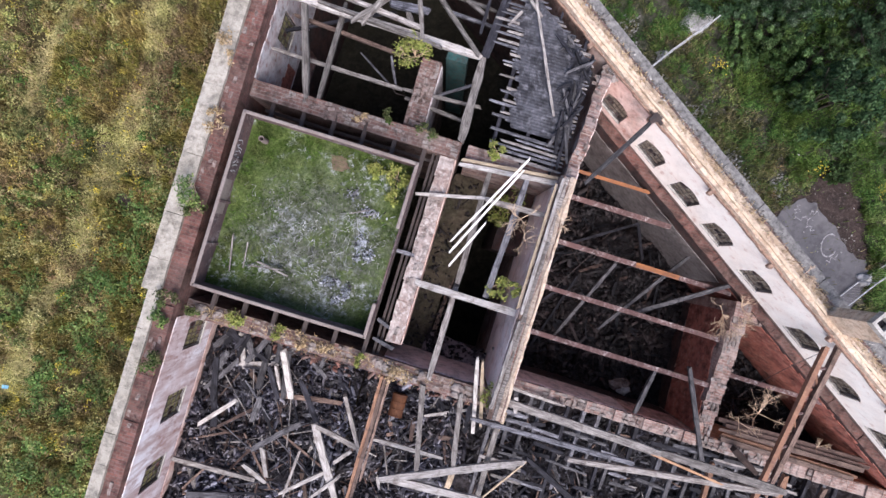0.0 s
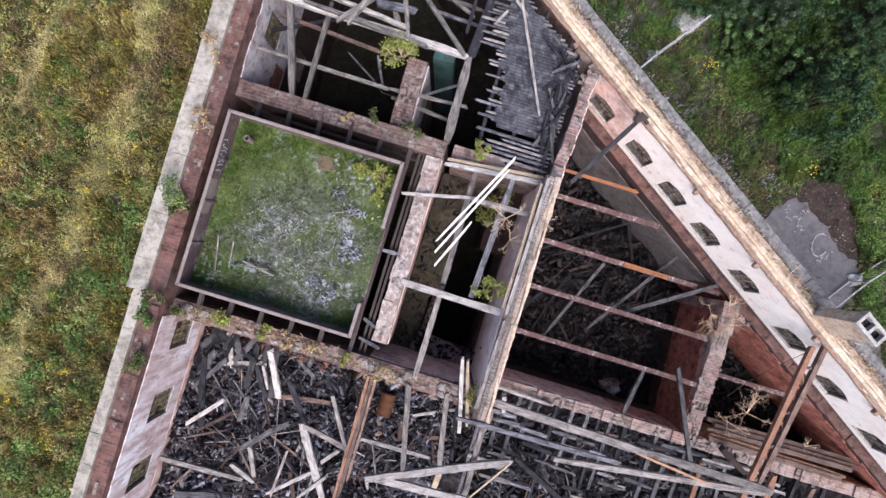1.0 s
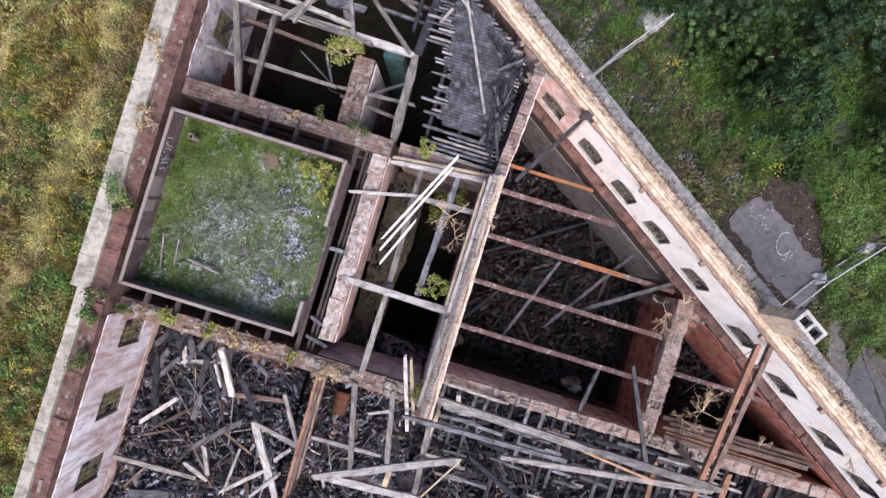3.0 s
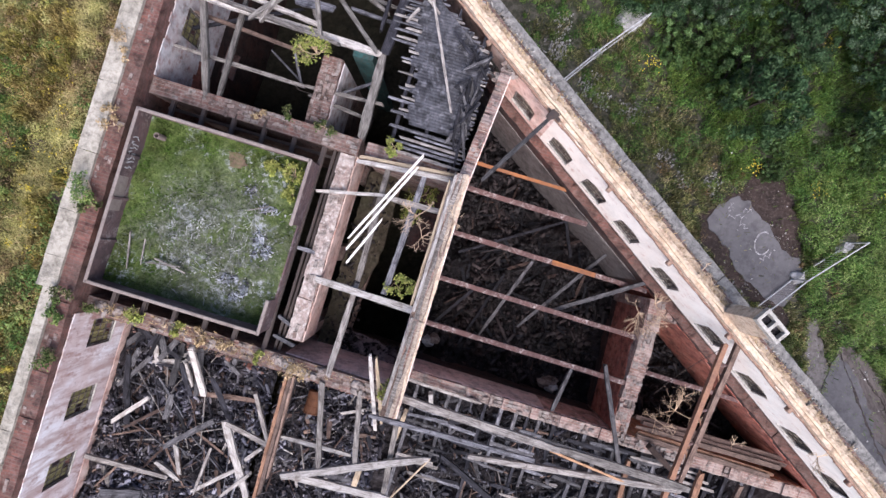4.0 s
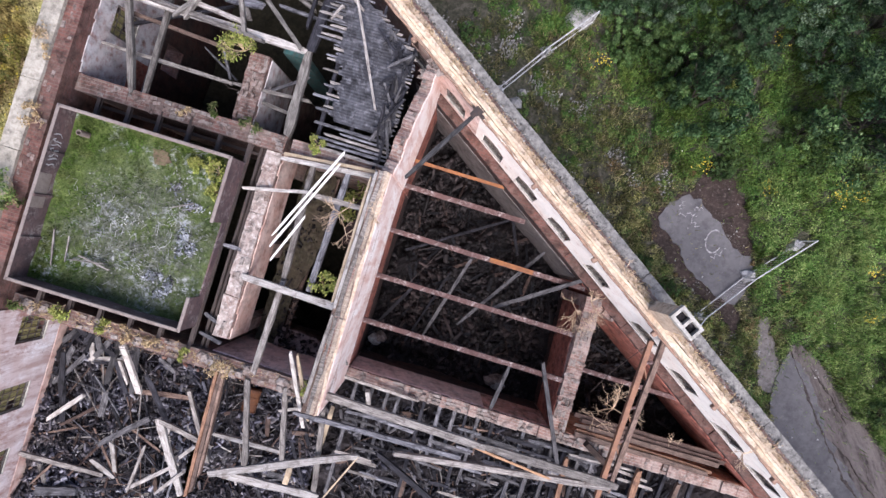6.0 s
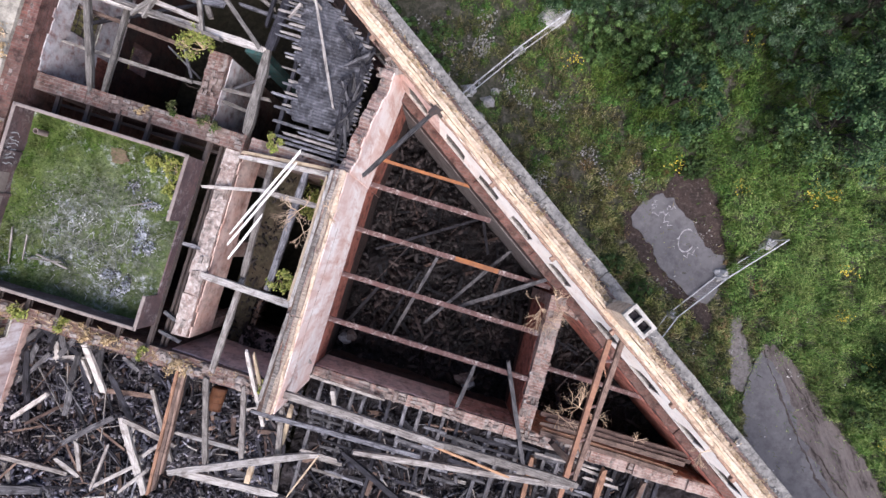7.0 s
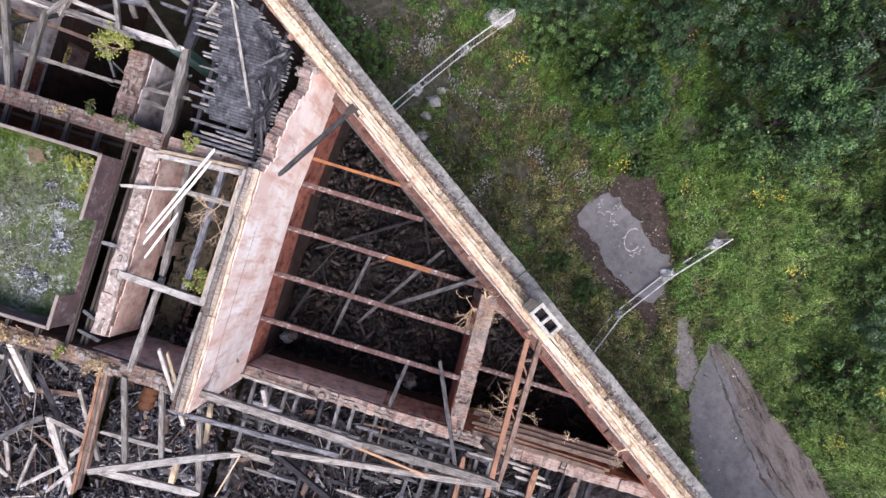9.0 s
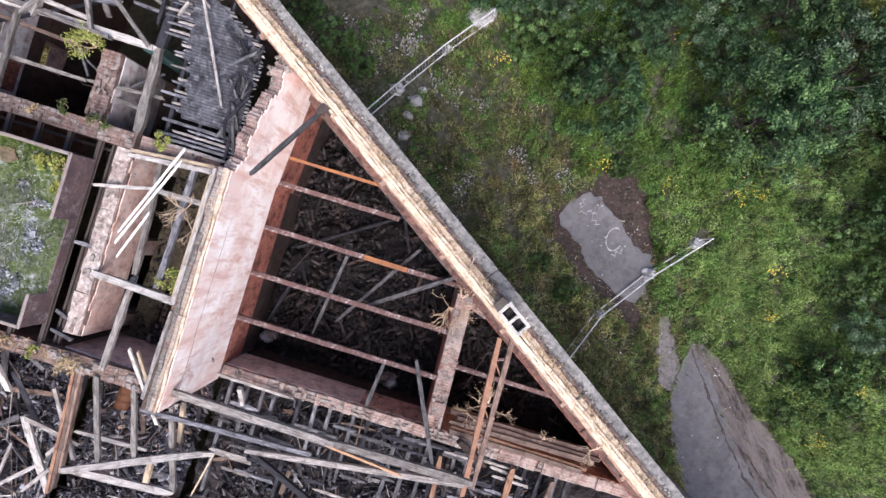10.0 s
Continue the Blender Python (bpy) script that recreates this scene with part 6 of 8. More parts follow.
# ---- east yard: slabs, road, dirt ----
SLAB = [(16.46, 6.59), (17.04, 7.79), (17.68, 8.30), (18.45, 8.15), (18.97, 7.49), (19.79, 7.30), (20.23, 6.70), (21.22, 6.05), (21.86, 6.03), (22.25, 5.26), (22.10, 4.10), (21.70, 3.20), (20.90, 3.30), (20.20, 3.68), (18.74, 4.51), (17.90, 5.51), (16.95, 6.02)]
STRIP = [(20.06, 3.36, 0.00), (20.87, 3.92, 0.00), (22.22, 2.81, 0.00), (22.26, 1.75, 0.00), (21.14, 2.20, 0.00)]
ROAD = [(25.22, 1.80, 0.00), (26.24, 1.16, 0.00), (27.51, -0.29, 0.00), (28.41, -1.88, 0.00), (29.87, -3.27, 0.00), (31.51, -4.67, 0.00), (34.84, -7.71, 0.00), (29.57, -9.32, 0.00), (27.57, -5.87, 0.00), (26.28, -4.15, 0.00), (25.60, -2.74, 0.00), (25.02, -0.86, 0.00), (25.05, 0.80, 0.00)]
MUD = [(25.26, 2.41, 0.00), (26.37, 2.09, 0.00), (27.64, 1.34, 0.00), (28.61, 0.05, 0.00), (30.53, -1.17, 0.00), (32.29, -2.25, 0.00), (33.19, -3.24, 0.00), (34.03, -3.90, 0.00), (37.74, -6.82, 0.00), (33.97, -7.97, 0.00), (30.52, -4.97, 0.00), (26.95, -1.57, 0.00), (25.13, 1.05, 0.00)]
DIRT = [(17.67, 8.58, 0.00), (18.41, 10.11, 0.00), (19.36, 10.62, 0.00), (20.19, 9.26, 0.00), (21.24, 7.99, 0.00), (21.92, 6.40, 0.00), (21.73, 5.14, 0.00), (20.91, 3.68, 0.00), (20.37, 2.95, 0.00), (18.72, 3.58, 0.00), (17.15, 5.00, 0.00), (16.37, 5.59, 0.00), (16.10, 6.77, 0.00), (17.16, 8.17, 0.00)]
LINK = [(23.52, 3.34, 0.00), (24.27, 2.21, 0.00), (25.02, 0.79, 0.00), (25.00, -0.58, 0.00), (24.29, -0.54, 0.00), (23.57, 1.39, 0.00), (23.20, 2.80, 0.00)]
spread("pavement_slab", SLAB, "asphalt", 0.09, "cracked grey concrete slab among weeds")
spread("road", ROAD, "asphalt", 0.08, "worn grey asphalt road with broken edges")
spread("mud_verge", MUD, "mud_ruts", 0.035, "bare brown mud beside the road")
spread("dirt_patch", DIRT, "dirt", 0.03, "bare dark dirt patch")
spread("mud_path", LINK, "dirt_grey", 0.05, "trodden grey mud path")
spread("mud_strip", STRIP, "dirt", 0.07, "narrow strip of reddish mud past the slab")


def rut(points, width, label):
    """A dark wheel rut or washed-out crack that winds over the mud, with a low rim."""
    verts, faces = [], []
    pts = [Vector((x, y, 0)) for x, y in points]
    line = []
    for p, q in zip(pts, pts[1:]):
        n = max(2, int((q - p).length / 0.12))
        line += [p.lerp(q, i / n) for i in range(n)]
    for i, p in enumerate(line):
        d = (line[min(i + 1, len(line) - 1)] - line[max(i - 1, 0)]).normalized()
        side = Vector((-d.y, d.x, 0))
        p = p + side * (0.10 * noise.noise((p.x * 0.9, p.y * 0.9, 5)) + 0.07 * noise.noise((p.x * 3.7, p.y * 3.7, 8)))
        w = width * max(0.10, 0.5 + 0.5 * noise.noise((p.x * 1.1, p.y * 1.1, 21)) + 0.7 * noise.noise((p.x * 4.3, p.y * 4.3, 23))) * min(1.0, 4.0 * i / len(line), 4.0 * (len(line) - 1 - i) / len(line) + 0.05)
        for e, z in ((-w, 0.03), (-0.6 * w, 0.095), (0.6 * w, 0.095), (w, 0.03)):
            q = p + side * e
            verts.append((q.x, q.y, float(lie(q.x, q.y)) + z))
        if i:
            o = 4 * i
            faces += [(o - 4 + j, o + j, o + j + 1, o - 3 + j) for j in range(3)]
    tagged(part("mud_rut", (verts, faces), "wet_mud"), label, "mud", "", "structure")


rut([(25.3, 1.9), (26.2, 0.7), (27.2, -0.6), (28.4, -2.1), (30.0, -3.9), (32.5, -5.9)], 0.15, "dark washed-out rut between road and mud")
rut([(26.6, 1.3), (28.2, 0.0), (29.4, -1.2)], 0.12, "dark wheel rut in the mud")
rut([(28.9, -2.2), (30.4, -3.2), (32.8, -5.0)], 0.10, "dark wheel rut in the mud")


M["old_paint"] = patchy("worn_paint", (0.52, 0.51, 0.52), (0.40, 0.39, 0.40), (0.20, 0.19, 0.20), 1.5, 7, 0.2, spots=(0.44, 0.66))


def paint_ring():
    bm = bmesh.new()
    c = Vector((19.69, 6.22, 0.00))
    c.z = float(lie(c.x, c.y)) + 0.13
    prev = None
    for k in range(19):
        a = radians(70 + 15 * k)
        w = 0.09 * (0.6 + 0.5 * abs(noise.noise((k * 0.7, 0, 0))))
        ring = [bm.verts.new(c + Vector((math.cos(a) * r * 0.42, math.sin(a) * r * 0.62, 0.0))) for r in (1 - w, 1 + w)]
        if prev:
            bm.faces.new((prev[0], prev[1], ring[1], ring[0]))
        prev = ring
    bmesh.ops.recalc_face_normals(bm, faces=bm.faces[:])
    tagged(part("painted_ring", bm, "old_paint"), "faded white ring painted on the slab", "marking")
    for k, (x, y, turn, length) in enumerate(((*(17.93, 7.20, 0.00)[:2], 20, 0.9), (*(18.42, 6.85, 0.00)[:2], -30, 0.6), (*(20.07, 5.58, 0.00)[:2], 40, 0.7), (*(17.50, 7.58, 0.00)[:2], 75, 0.5), (*(18.42, 7.67, 0.00)[:2], 10, 0.5))):
        verts, faces = [], []
        for i in range(11):
            run = (i / 10 - 0.5) * length
            o = 0.10 * math.sin(i * 1.3 + k) + 0.05 * math.sin(i * 2.9 + 2 * k)
            w = 0.025 + 0.02 * abs(noise.noise((i * 0.8, k, 3)))
            for e in (-w, w):
                q = pose(x, y, 0, 0, 0, turn) @ Vector((run, o + e, 0))
                verts.append((q.x, q.y, float(lie(q.x, q.y)) + 0.112))
            if i:
                faces.append((2 * i - 2, 2 * i, 2 * i + 1, 2 * i - 1))
        tagged(part("painted_scribble", (verts, faces), "old_paint"), "faded pale scribble painted on the slab", "marking", "scribbles on the slab")


paint_ring()


def tube(path, r, segs=8):
    verts, faces = [], []
    pts = [Vector(p) for p in path]
    for k, p in enumerate(pts):
        d = (pts[min(k + 1, len(pts) - 1)] - pts[max(k - 1, 0)]).normalized()
        u = d.orthogonal().normalized()
        w = d.cross(u)
        for j in range(segs):
            a = 2 * math.pi * j / segs
            verts.append(p + (u * math.cos(a) + w * math.sin(a)) * r)
    for k in range(len(pts) - 1):
        for j in range(segs):
            a, b = k * segs + j, k * segs + (j + 1) % segs
            faces.append((a, b, b + segs, a + segs))
    return verts, faces


def lump(name, at, rx, rz, material, parent, label="", seed=0):
    bm = bmesh.new()
    bmesh.ops.create_icosphere(bm, subdivisions=2, radius=1.0)
    for v in bm.verts:
        f = 1 + 0.5 * noise.noise(v.co * 1.6 + Vector((seed * 3.1, 0, 0))) + 0.4 * noise.noise(v.co * 3.7 + Vector((0, seed * 2.3, 0)))
        v.co = Vector((v.co.x * rx * f, v.co.y * rx * f * 0.8, max(-0.3, v.co.z) * rz * f)) + Vector(at)
    return part(name, bm, material, parent, label)


def baluster_mesh(height):
    me = bpy.data.meshes.new("baluster")
    v, f = tube([(0, 0, 0), (0, 0, height)], 0.005, 4)
    me.from_pydata([tuple(p) for p in v], [], f)
    me.materials.append(M["galv"])
    return me


def railing(path, feet, label):
    """A tubular railing: two rails on posts, thin balusters between, rough footings."""
    top = thing("railing", label, "railing", "railings of the yard")
    pts = [Vector(p) for p in path]
    low, high = 0.22, 1.6
    at = lambda p, z: Vector((p.x, p.y, float(lie(p.x, p.y)) + z))
    for z in (low, high):
        part("rail", tube([at(p, z) for p in pts], 0.034), "galv", top)
    for p in pts:
        part("post", tube([at(p, -0.05), at(p, high + 0.03)], 0.035, 6), "galv", top)
    me = baluster_mesh(high - low)
    for a, b in zip(pts, pts[1:]):
        n = int((b - a).length / 0.19)
        for k in range(1, n):
            ob = new("baluster", me)
            ob.parent = top
            ob.location = at(a.lerp(b, k / n), low)
    for k, (f, r) in enumerate(feet):
        f0 = Vector(f)
        lump("footing", (f0.x, f0.y, float(lie(f0.x, f0.y))), r, 0.45, "pale_stone", top, "rough white concrete footing", k + 3)


railing([(10.06, 15.55, 0.90), (8.17, 13.07, 0.90), (6.33, 10.34, 0.90), (4.36, 7.22, 0.90)], [((9.40, 15.60, 0.00), 0.95), ((8.14, 13.30, 0.00), 0.36), ((6.24, 10.50, 0.00), 0.40)], "pale galvanised railing with thin balusters on rough footings")
railing([(24.11, 7.59, 0.90), (21.72, 4.83, 0.90), (19.83, 2.15, 0.90), (18.79, -0.69, 0.90)], [((23.91, 7.29, 0.00), 0.46), ((21.96, 4.98, 0.00), 0.48), ((20.10, 2.13, 0.00), 0.32)], "pale galvanised railing with thin balusters on rough footings")


# weeds over the east yard, thin on the paving
def yard_weeds():
    x, y = sheet(2, 39, -10, 24, 760000)
    far = np.sin(radians(SKEW)) * x + np.cos(radians(SKEW)) * y
    along = np.cos(radians(SKEW)) * x - np.sin(radians(SKEW)) * y
    polys = [[(p[0], p[1]) for p in o] for o in (SLAB, ROAD, MUD, DIRT, LINK, STRIP)]
    lush = np.clip((far - 16.6 + 0.7 * soft_noise(x, y, 0.5, 63)) / 2.6, 0, 1) + 0.8 * np.clip((along - 17.0) / 5.0, 0, 1) * (far > 13.5)
    lush = np.clip(lush, 0, 1)
    den = 0.7 * field(x, y, 0.5, 2) + 0.9 * field(x, y, 1.2, 5) + 0.8 * field(x, y, 3.0, 7) + 0.42 * lush + 0.34 + 0.20 * np.clip((along - 7.0) / 5.0, 0, 1) * (1 - lush) - 0.35 * np.exp(-((far - 12.6 - 0.5 * soft_noise(along, 0 * along, 0.3, 61)) / 0.7) ** 2)
    keep = (far > 9.85) & (nrs.uniform(-0.1, 1.0, len(x)) < den)
    x, y, lush, den = x[keep], y[keep], lush[keep], den[keep]
    bare = np.zeros(len(x), bool)
    wx, wy = 0.22 * soft_noise(x, y, 2.2, 71) + nrs.normal(0, 0.07, len(x)), 0.22 * soft_noise(x, y, 2.2, 72) + nrs.normal(0, 0.07, len(x))
    for p in polys:
        q = np.array(p)
        box_ = (x > q[:, 0].min()) & (x < q[:, 0].max()) & (y > q[:, 1].min()) & (y < q[:, 1].max())
        idx = np.nonzero(box_)[0]
        bare[idx] |= np.array([within(p, x[i] + wx[i], y[i] + wy[i]) for i in idx], bool)
    clear = np.ones(len(x), bool)
    for p, q in (((10.06, 15.66, 0.62), (4.31, 7.26, 0.62)), ((24.23, 7.63, 0.62), (21.82, 4.84, 0.62)), ((21.82, 4.84, 0.62), (19.91, 2.15, 0.62)), ((19.91, 2.15, 0.62), (18.86, -0.72, 0.62))):
        dx, dy = q[0] - p[0], q[1] - p[1]
        f = np.clip(((x - p[0]) * dx + (y - p[1]) * dy) / (dx * dx + dy * dy), 0, 1)
        clear &= np.hypot(x - p[0] - f * dx, y - p[1] - f * dy) > 0.4
    lush = np.where(clear, lush, 0.0)
    keep = ~bare | (nrs.uniform(0, 1, len(x)) < 0.02)
    x, y, lush, den = x[keep], y[keep], lush[keep], den[keep]
    k = len(x)
    z0 = heights(x, y)
    z = z0 + nrs.uniform(0.02, 0.35, k) * (0.3 + 0.9 * lush) + (0.45 * np.clip(den, 0, 1.2) + 0.4 * np.clip(field(x, y, 1.7, 51) + 0.6 * field(x, y, 3.4, 52), -0.3, 1)) * lush
    roll = nrs.uniform(0, 1, k) + 0.35 * field(x, y, 0.7, 21)
    lush2 = lush + 0.35 * field(x, y, 0.8, 31)
    leafy = (roll < 0.42) & (lush2 > 0.3)
    grass = (roll >= 0.42) & (lush2 > 0.3)
    rest = ~(leafy | grass)
    stalks = rest & (nrs.uniform(0, 1, k) < 0.45)
    rest = rest & ~stalks
    along = np.cos(radians(SKEW)) * x - np.sin(radians(SKEW)) * y
    # lit picks the sunlit-coloured copies towards the south-east end of the yard
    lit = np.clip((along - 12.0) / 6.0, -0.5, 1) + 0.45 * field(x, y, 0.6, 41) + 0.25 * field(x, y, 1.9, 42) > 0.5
    # near picks lighter weed colours that make up for the facade's shadow
    near = np.clip((along - 4.0) / 7.0, 0, 1) + 0.5 * field(x, y, 0.6, 44) + 0.45 * field(x, y, 1.7, 45) > 0.6
    nor = nrs.normal(size=(k, 3)) * 0.7 + np.array([0, 0, 1])
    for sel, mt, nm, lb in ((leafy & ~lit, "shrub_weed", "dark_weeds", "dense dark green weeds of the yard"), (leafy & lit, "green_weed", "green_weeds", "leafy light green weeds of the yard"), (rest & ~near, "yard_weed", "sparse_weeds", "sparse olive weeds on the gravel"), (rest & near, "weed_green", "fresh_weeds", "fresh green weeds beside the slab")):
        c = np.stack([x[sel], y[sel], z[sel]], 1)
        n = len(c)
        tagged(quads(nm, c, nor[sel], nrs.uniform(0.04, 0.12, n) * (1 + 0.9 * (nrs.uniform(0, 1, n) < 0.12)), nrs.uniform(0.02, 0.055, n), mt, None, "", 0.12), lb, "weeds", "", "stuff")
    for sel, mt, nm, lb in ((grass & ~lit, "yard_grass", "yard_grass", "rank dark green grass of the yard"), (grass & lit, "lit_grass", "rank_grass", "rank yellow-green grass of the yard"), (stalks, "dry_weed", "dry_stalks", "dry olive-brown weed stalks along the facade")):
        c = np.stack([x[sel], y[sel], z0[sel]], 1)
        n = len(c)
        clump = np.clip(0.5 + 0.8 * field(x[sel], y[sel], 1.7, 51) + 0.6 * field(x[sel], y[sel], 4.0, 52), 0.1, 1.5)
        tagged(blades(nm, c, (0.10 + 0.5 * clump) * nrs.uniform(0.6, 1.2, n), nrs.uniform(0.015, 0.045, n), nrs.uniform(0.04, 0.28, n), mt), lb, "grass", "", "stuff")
    spots = [(25.41, 10.98, 0.00), (26.27, 10.77, 0.00), (25.30, 10.31, 0.00), (28.33, 7.12, 0.00), (30.62, 2.75, 0.00), (31.35, 1.39, 0.00), (33.02, -0.95, 0.00), (31.08, 2.26, 0.00), (34.39, 2.32, 0.00), (19.82, 17.35, 0.00), (11.15, 13.59, 0.00), (17.96, 9.97, 0.00), (21.50, 9.78, 0.00), (28.75, 4.71, 0.00), (31.58, 6.85, 0.00)]
    pts = np.concatenate([np.stack([nrs.normal(a, 0.28, 34), nrs.normal(b, 0.22, 34)], 1) for a, b, _ in spots])
    zz = heights(pts[:, 0], pts[:, 1]) + nrs.uniform(0.35, 0.6, len(pts))
    tagged(quads("yard_flowers", np.column_stack([pts, zz]), nrs.normal(size=(len(pts), 3)) * 0.4 + np.array([0, 0, 1]), 0.11, 0.08, "flower"), "clumps of small yellow flowers in the yard", "flowers", "", "stuff")
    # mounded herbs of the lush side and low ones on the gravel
    # foot_herbs and foot_tufts: light colours that brighten the strip shaded by the facade
    # shade_herbs: dark leaf colour that paints shade over the north end
    for nm, mt, count, n0, n1, d0, d1, lb in (("rank_herbs", "lit_herb", 560, 15.5, 28, 12, 33, "mounded light green herbs of the yard"), ("yard_herbs", "shrub_weed", 420, 15.5, 25, -8, 24, "mounded dark green herbs of the yard"), ("shade_herbs", "shrub_weed", 170, 10.2, 18.0, -12, 5, "low herbs whose dark colour paints shade beside the facade"), ("gravel_herbs", "olive_herb", 240, 10.2, 17.5, 2, 24, "low olive herbs on the gravel"), ("gravel_weeds", "green_weed", 160, 10.2, 17.5, -2, 24, "low green herbs on the gravel"), ("foot_herbs", "lit_herb", 90, 10.2, 13.6, 9, 24, "green herbs at the facade's foot, coloured bright against its shadow"), ("foot_tufts", "pale_herb", 130, 10.2, 14.6, 8, 26, "pale dry herbs at the foot of the facade"), ("dry_herbs", "brown_herb", 70, 10.5, 18, 6, 26, "low withered herbs on the gravel")):
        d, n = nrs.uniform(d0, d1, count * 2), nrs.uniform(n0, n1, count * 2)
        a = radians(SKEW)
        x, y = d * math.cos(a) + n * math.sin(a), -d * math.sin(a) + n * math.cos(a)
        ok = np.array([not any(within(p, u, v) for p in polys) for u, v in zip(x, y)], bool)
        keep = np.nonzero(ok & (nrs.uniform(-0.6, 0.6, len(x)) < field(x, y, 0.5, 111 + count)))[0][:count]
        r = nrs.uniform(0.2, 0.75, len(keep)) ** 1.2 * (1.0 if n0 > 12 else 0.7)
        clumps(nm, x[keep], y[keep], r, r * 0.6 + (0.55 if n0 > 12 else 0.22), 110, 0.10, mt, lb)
    # pale gravel and crumbs on the bare ground
    d, n = nrs.uniform(-10, 24, 16000), nrs.uniform(10, 17.5, 16000)
    x, y = d * math.cos(a) + n * math.sin(a), -d * math.sin(a) + n * math.cos(a)
    keep = nrs.uniform(0.0, 0.9, len(x)) < field(x, y, 0.45, 121) + 0.6 * field(x, y, 1.4, 122)
    x, y = x[keep], y[keep]
    chips("gravel", x, y, heights(x, y) + 0.03, nrs.uniform(0.02, 0.10, len(x)), "gravel_chips", "pale gravel and crumbs on the bare yard", 0.6, 0.05)
    d, n = nrs.uniform(4, 27, 46), nrs.uniform(10.5, 19.5, 46)
    x, y = d * math.cos(a) + n * math.sin(a), -d * math.sin(a) + n * math.cos(a)
    chips("white_scraps", x, y, heights(x, y) + 0.32, nrs.uniform(0.03, 0.075, len(x)), "white_scrap", "small white scraps of litter in the yard", 0.3, 0.0)
    # khaki tufts between the facade and the road, pale to offset the facade's shadow
    x, y = sheet(10, 34, -11, 9, 90000)
    far = np.sin(radians(SKEW)) * x + np.cos(radians(SKEW)) * y
    along = np.cos(radians(SKEW)) * x - np.sin(radians(SKEW)) * y
    keep = (far > 9.9) & (far < 15.6) & (along > 7.5) & (nrs.uniform(-0.5, 0.9, len(x)) < field(x, y, 0.9, 55) + 0.7 * field(x, y, 2.4, 56) + 0.3 * np.clip((along - 7.5) / 5, 0, 1))
    x, y = x[keep], y[keep]
    off = np.ones(len(x), bool)
    for p in polys:
        off &= np.array([not within(p, a, b) for a, b in zip(x, y)], bool)
    x, y = x[off], y[off]
    k = len(x)
    tagged(blades("khaki_tufts", np.stack([x, y, heights(x, y)], 1), nrs.uniform(0.12, 0.45, k), nrs.uniform(0.02, 0.05, k), nrs.uniform(0.05, 0.28, k), "khaki"), "khaki dry tufts between the facade and the road", "grass", "", "stuff")
    # white stones and cobbles
    st = [(13.13, 9.35, 0.00), (13.45, 9.00, 0.00), (16.23, 8.71, 0.00), (16.19, 8.13, 0.00), (11.22, 7.18, 0.00), (11.35, 7.60, 0.00), (10.62, 10.92, 0.00), (11.10, 10.69, 0.00), (8.41, 11.93, 0.00), (8.25, 11.40, 0.00), (6.27, 13.43, 0.00), (6.23, 12.84, 0.00), (14.70, 8.24, 0.00), (9.15, 11.05, 0.00), (11.15, 6.59, 0.00), (6.03, 14.53, 0.00)]
    verts, faces = [], []
    for a, b, _ in st:
        for _k in range(64):
            px, py, r = a + 0.13 * (_k % 8 - 3.5) + rnd.gauss(0, 0.03), b + 0.12 * (_k // 8 - 3.5) + rnd.gauss(0, 0.03), rnd.uniform(0.034, 0.052)
            if rnd.random() < 0.15 + 0.10 * math.hypot(_k % 8 - 3.5, _k // 8 - 3.5):
                continue
            o = len(verts)
            h = float(lie(px, py)) + 0.07
            for dx, dy, dz in ((-1, -1, 0), (1, -1, 0), (1, 1, 0), (-1, 1, 0), (-0.6, -0.6, 1), (0.6, -0.6, 1), (0.6, 0.6, 1), (-0.6, 0.6, 1)):
                verts.append((px + dx * r * rnd.uniform(0.8, 1.2), py + dy * r * rnd.uniform(0.8, 1.2), h - 0.10 * (1 - dz) + dz * r))
            for f in ((4, 5, 6, 7), (0, 1, 5, 4), (1, 2, 6, 5), (2, 3, 7, 6), (3, 0, 4, 7)):
                faces.append(tuple(o + i for i in f))
    tagged(part("cobbles", (verts, faces), "pale_stone"), "loose pale cobbles in the weeds", "stones", "", "stuff")


yard_weeds()


# ---- shrubs and small trees ----
def crown(r, reach, rise, clumps, leaves):
    """Leaf places, facing ways and lit tips of an uneven crown made of many small clumps with gaps between."""
    cs, ns, tips = [], [], []
    for _ in range(clumps):
        a, e = r.uniform(0, 6.283), math.asin(r.uniform(0.12, 1.0))
        d = np.array([math.cos(a) * math.cos(e), math.sin(a) * math.cos(e), math.sin(e)])
        mid = d * np.array([reach, reach, rise]) * r.uniform(0.6, 1.12)
        rad = reach * r.uniform(0.09, 0.24)
        v = nrs.normal(size=(leaves, 3))
        v /= np.linalg.norm(v, axis=1, keepdims=True)
        v[:, 2] = np.abs(v[:, 2]) * 0.9 - 0.2
        # upward leaves of some clumps take the paler tone, as if sunlit
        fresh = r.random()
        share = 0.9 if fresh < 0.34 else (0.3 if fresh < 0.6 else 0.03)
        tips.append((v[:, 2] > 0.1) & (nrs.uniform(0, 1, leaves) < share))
        cs.append(mid + v * rad * nrs.uniform(0.35, 1.1, (leaves, 1)) + np.array([0, 0, rise * 0.25]))
        ns.append(v * 0.8 + nrs.normal(size=v.shape) * 0.5 + np.array([0, 0, 0.45]))
    return np.concatenate(cs), np.concatenate(ns), np.concatenate(tips)


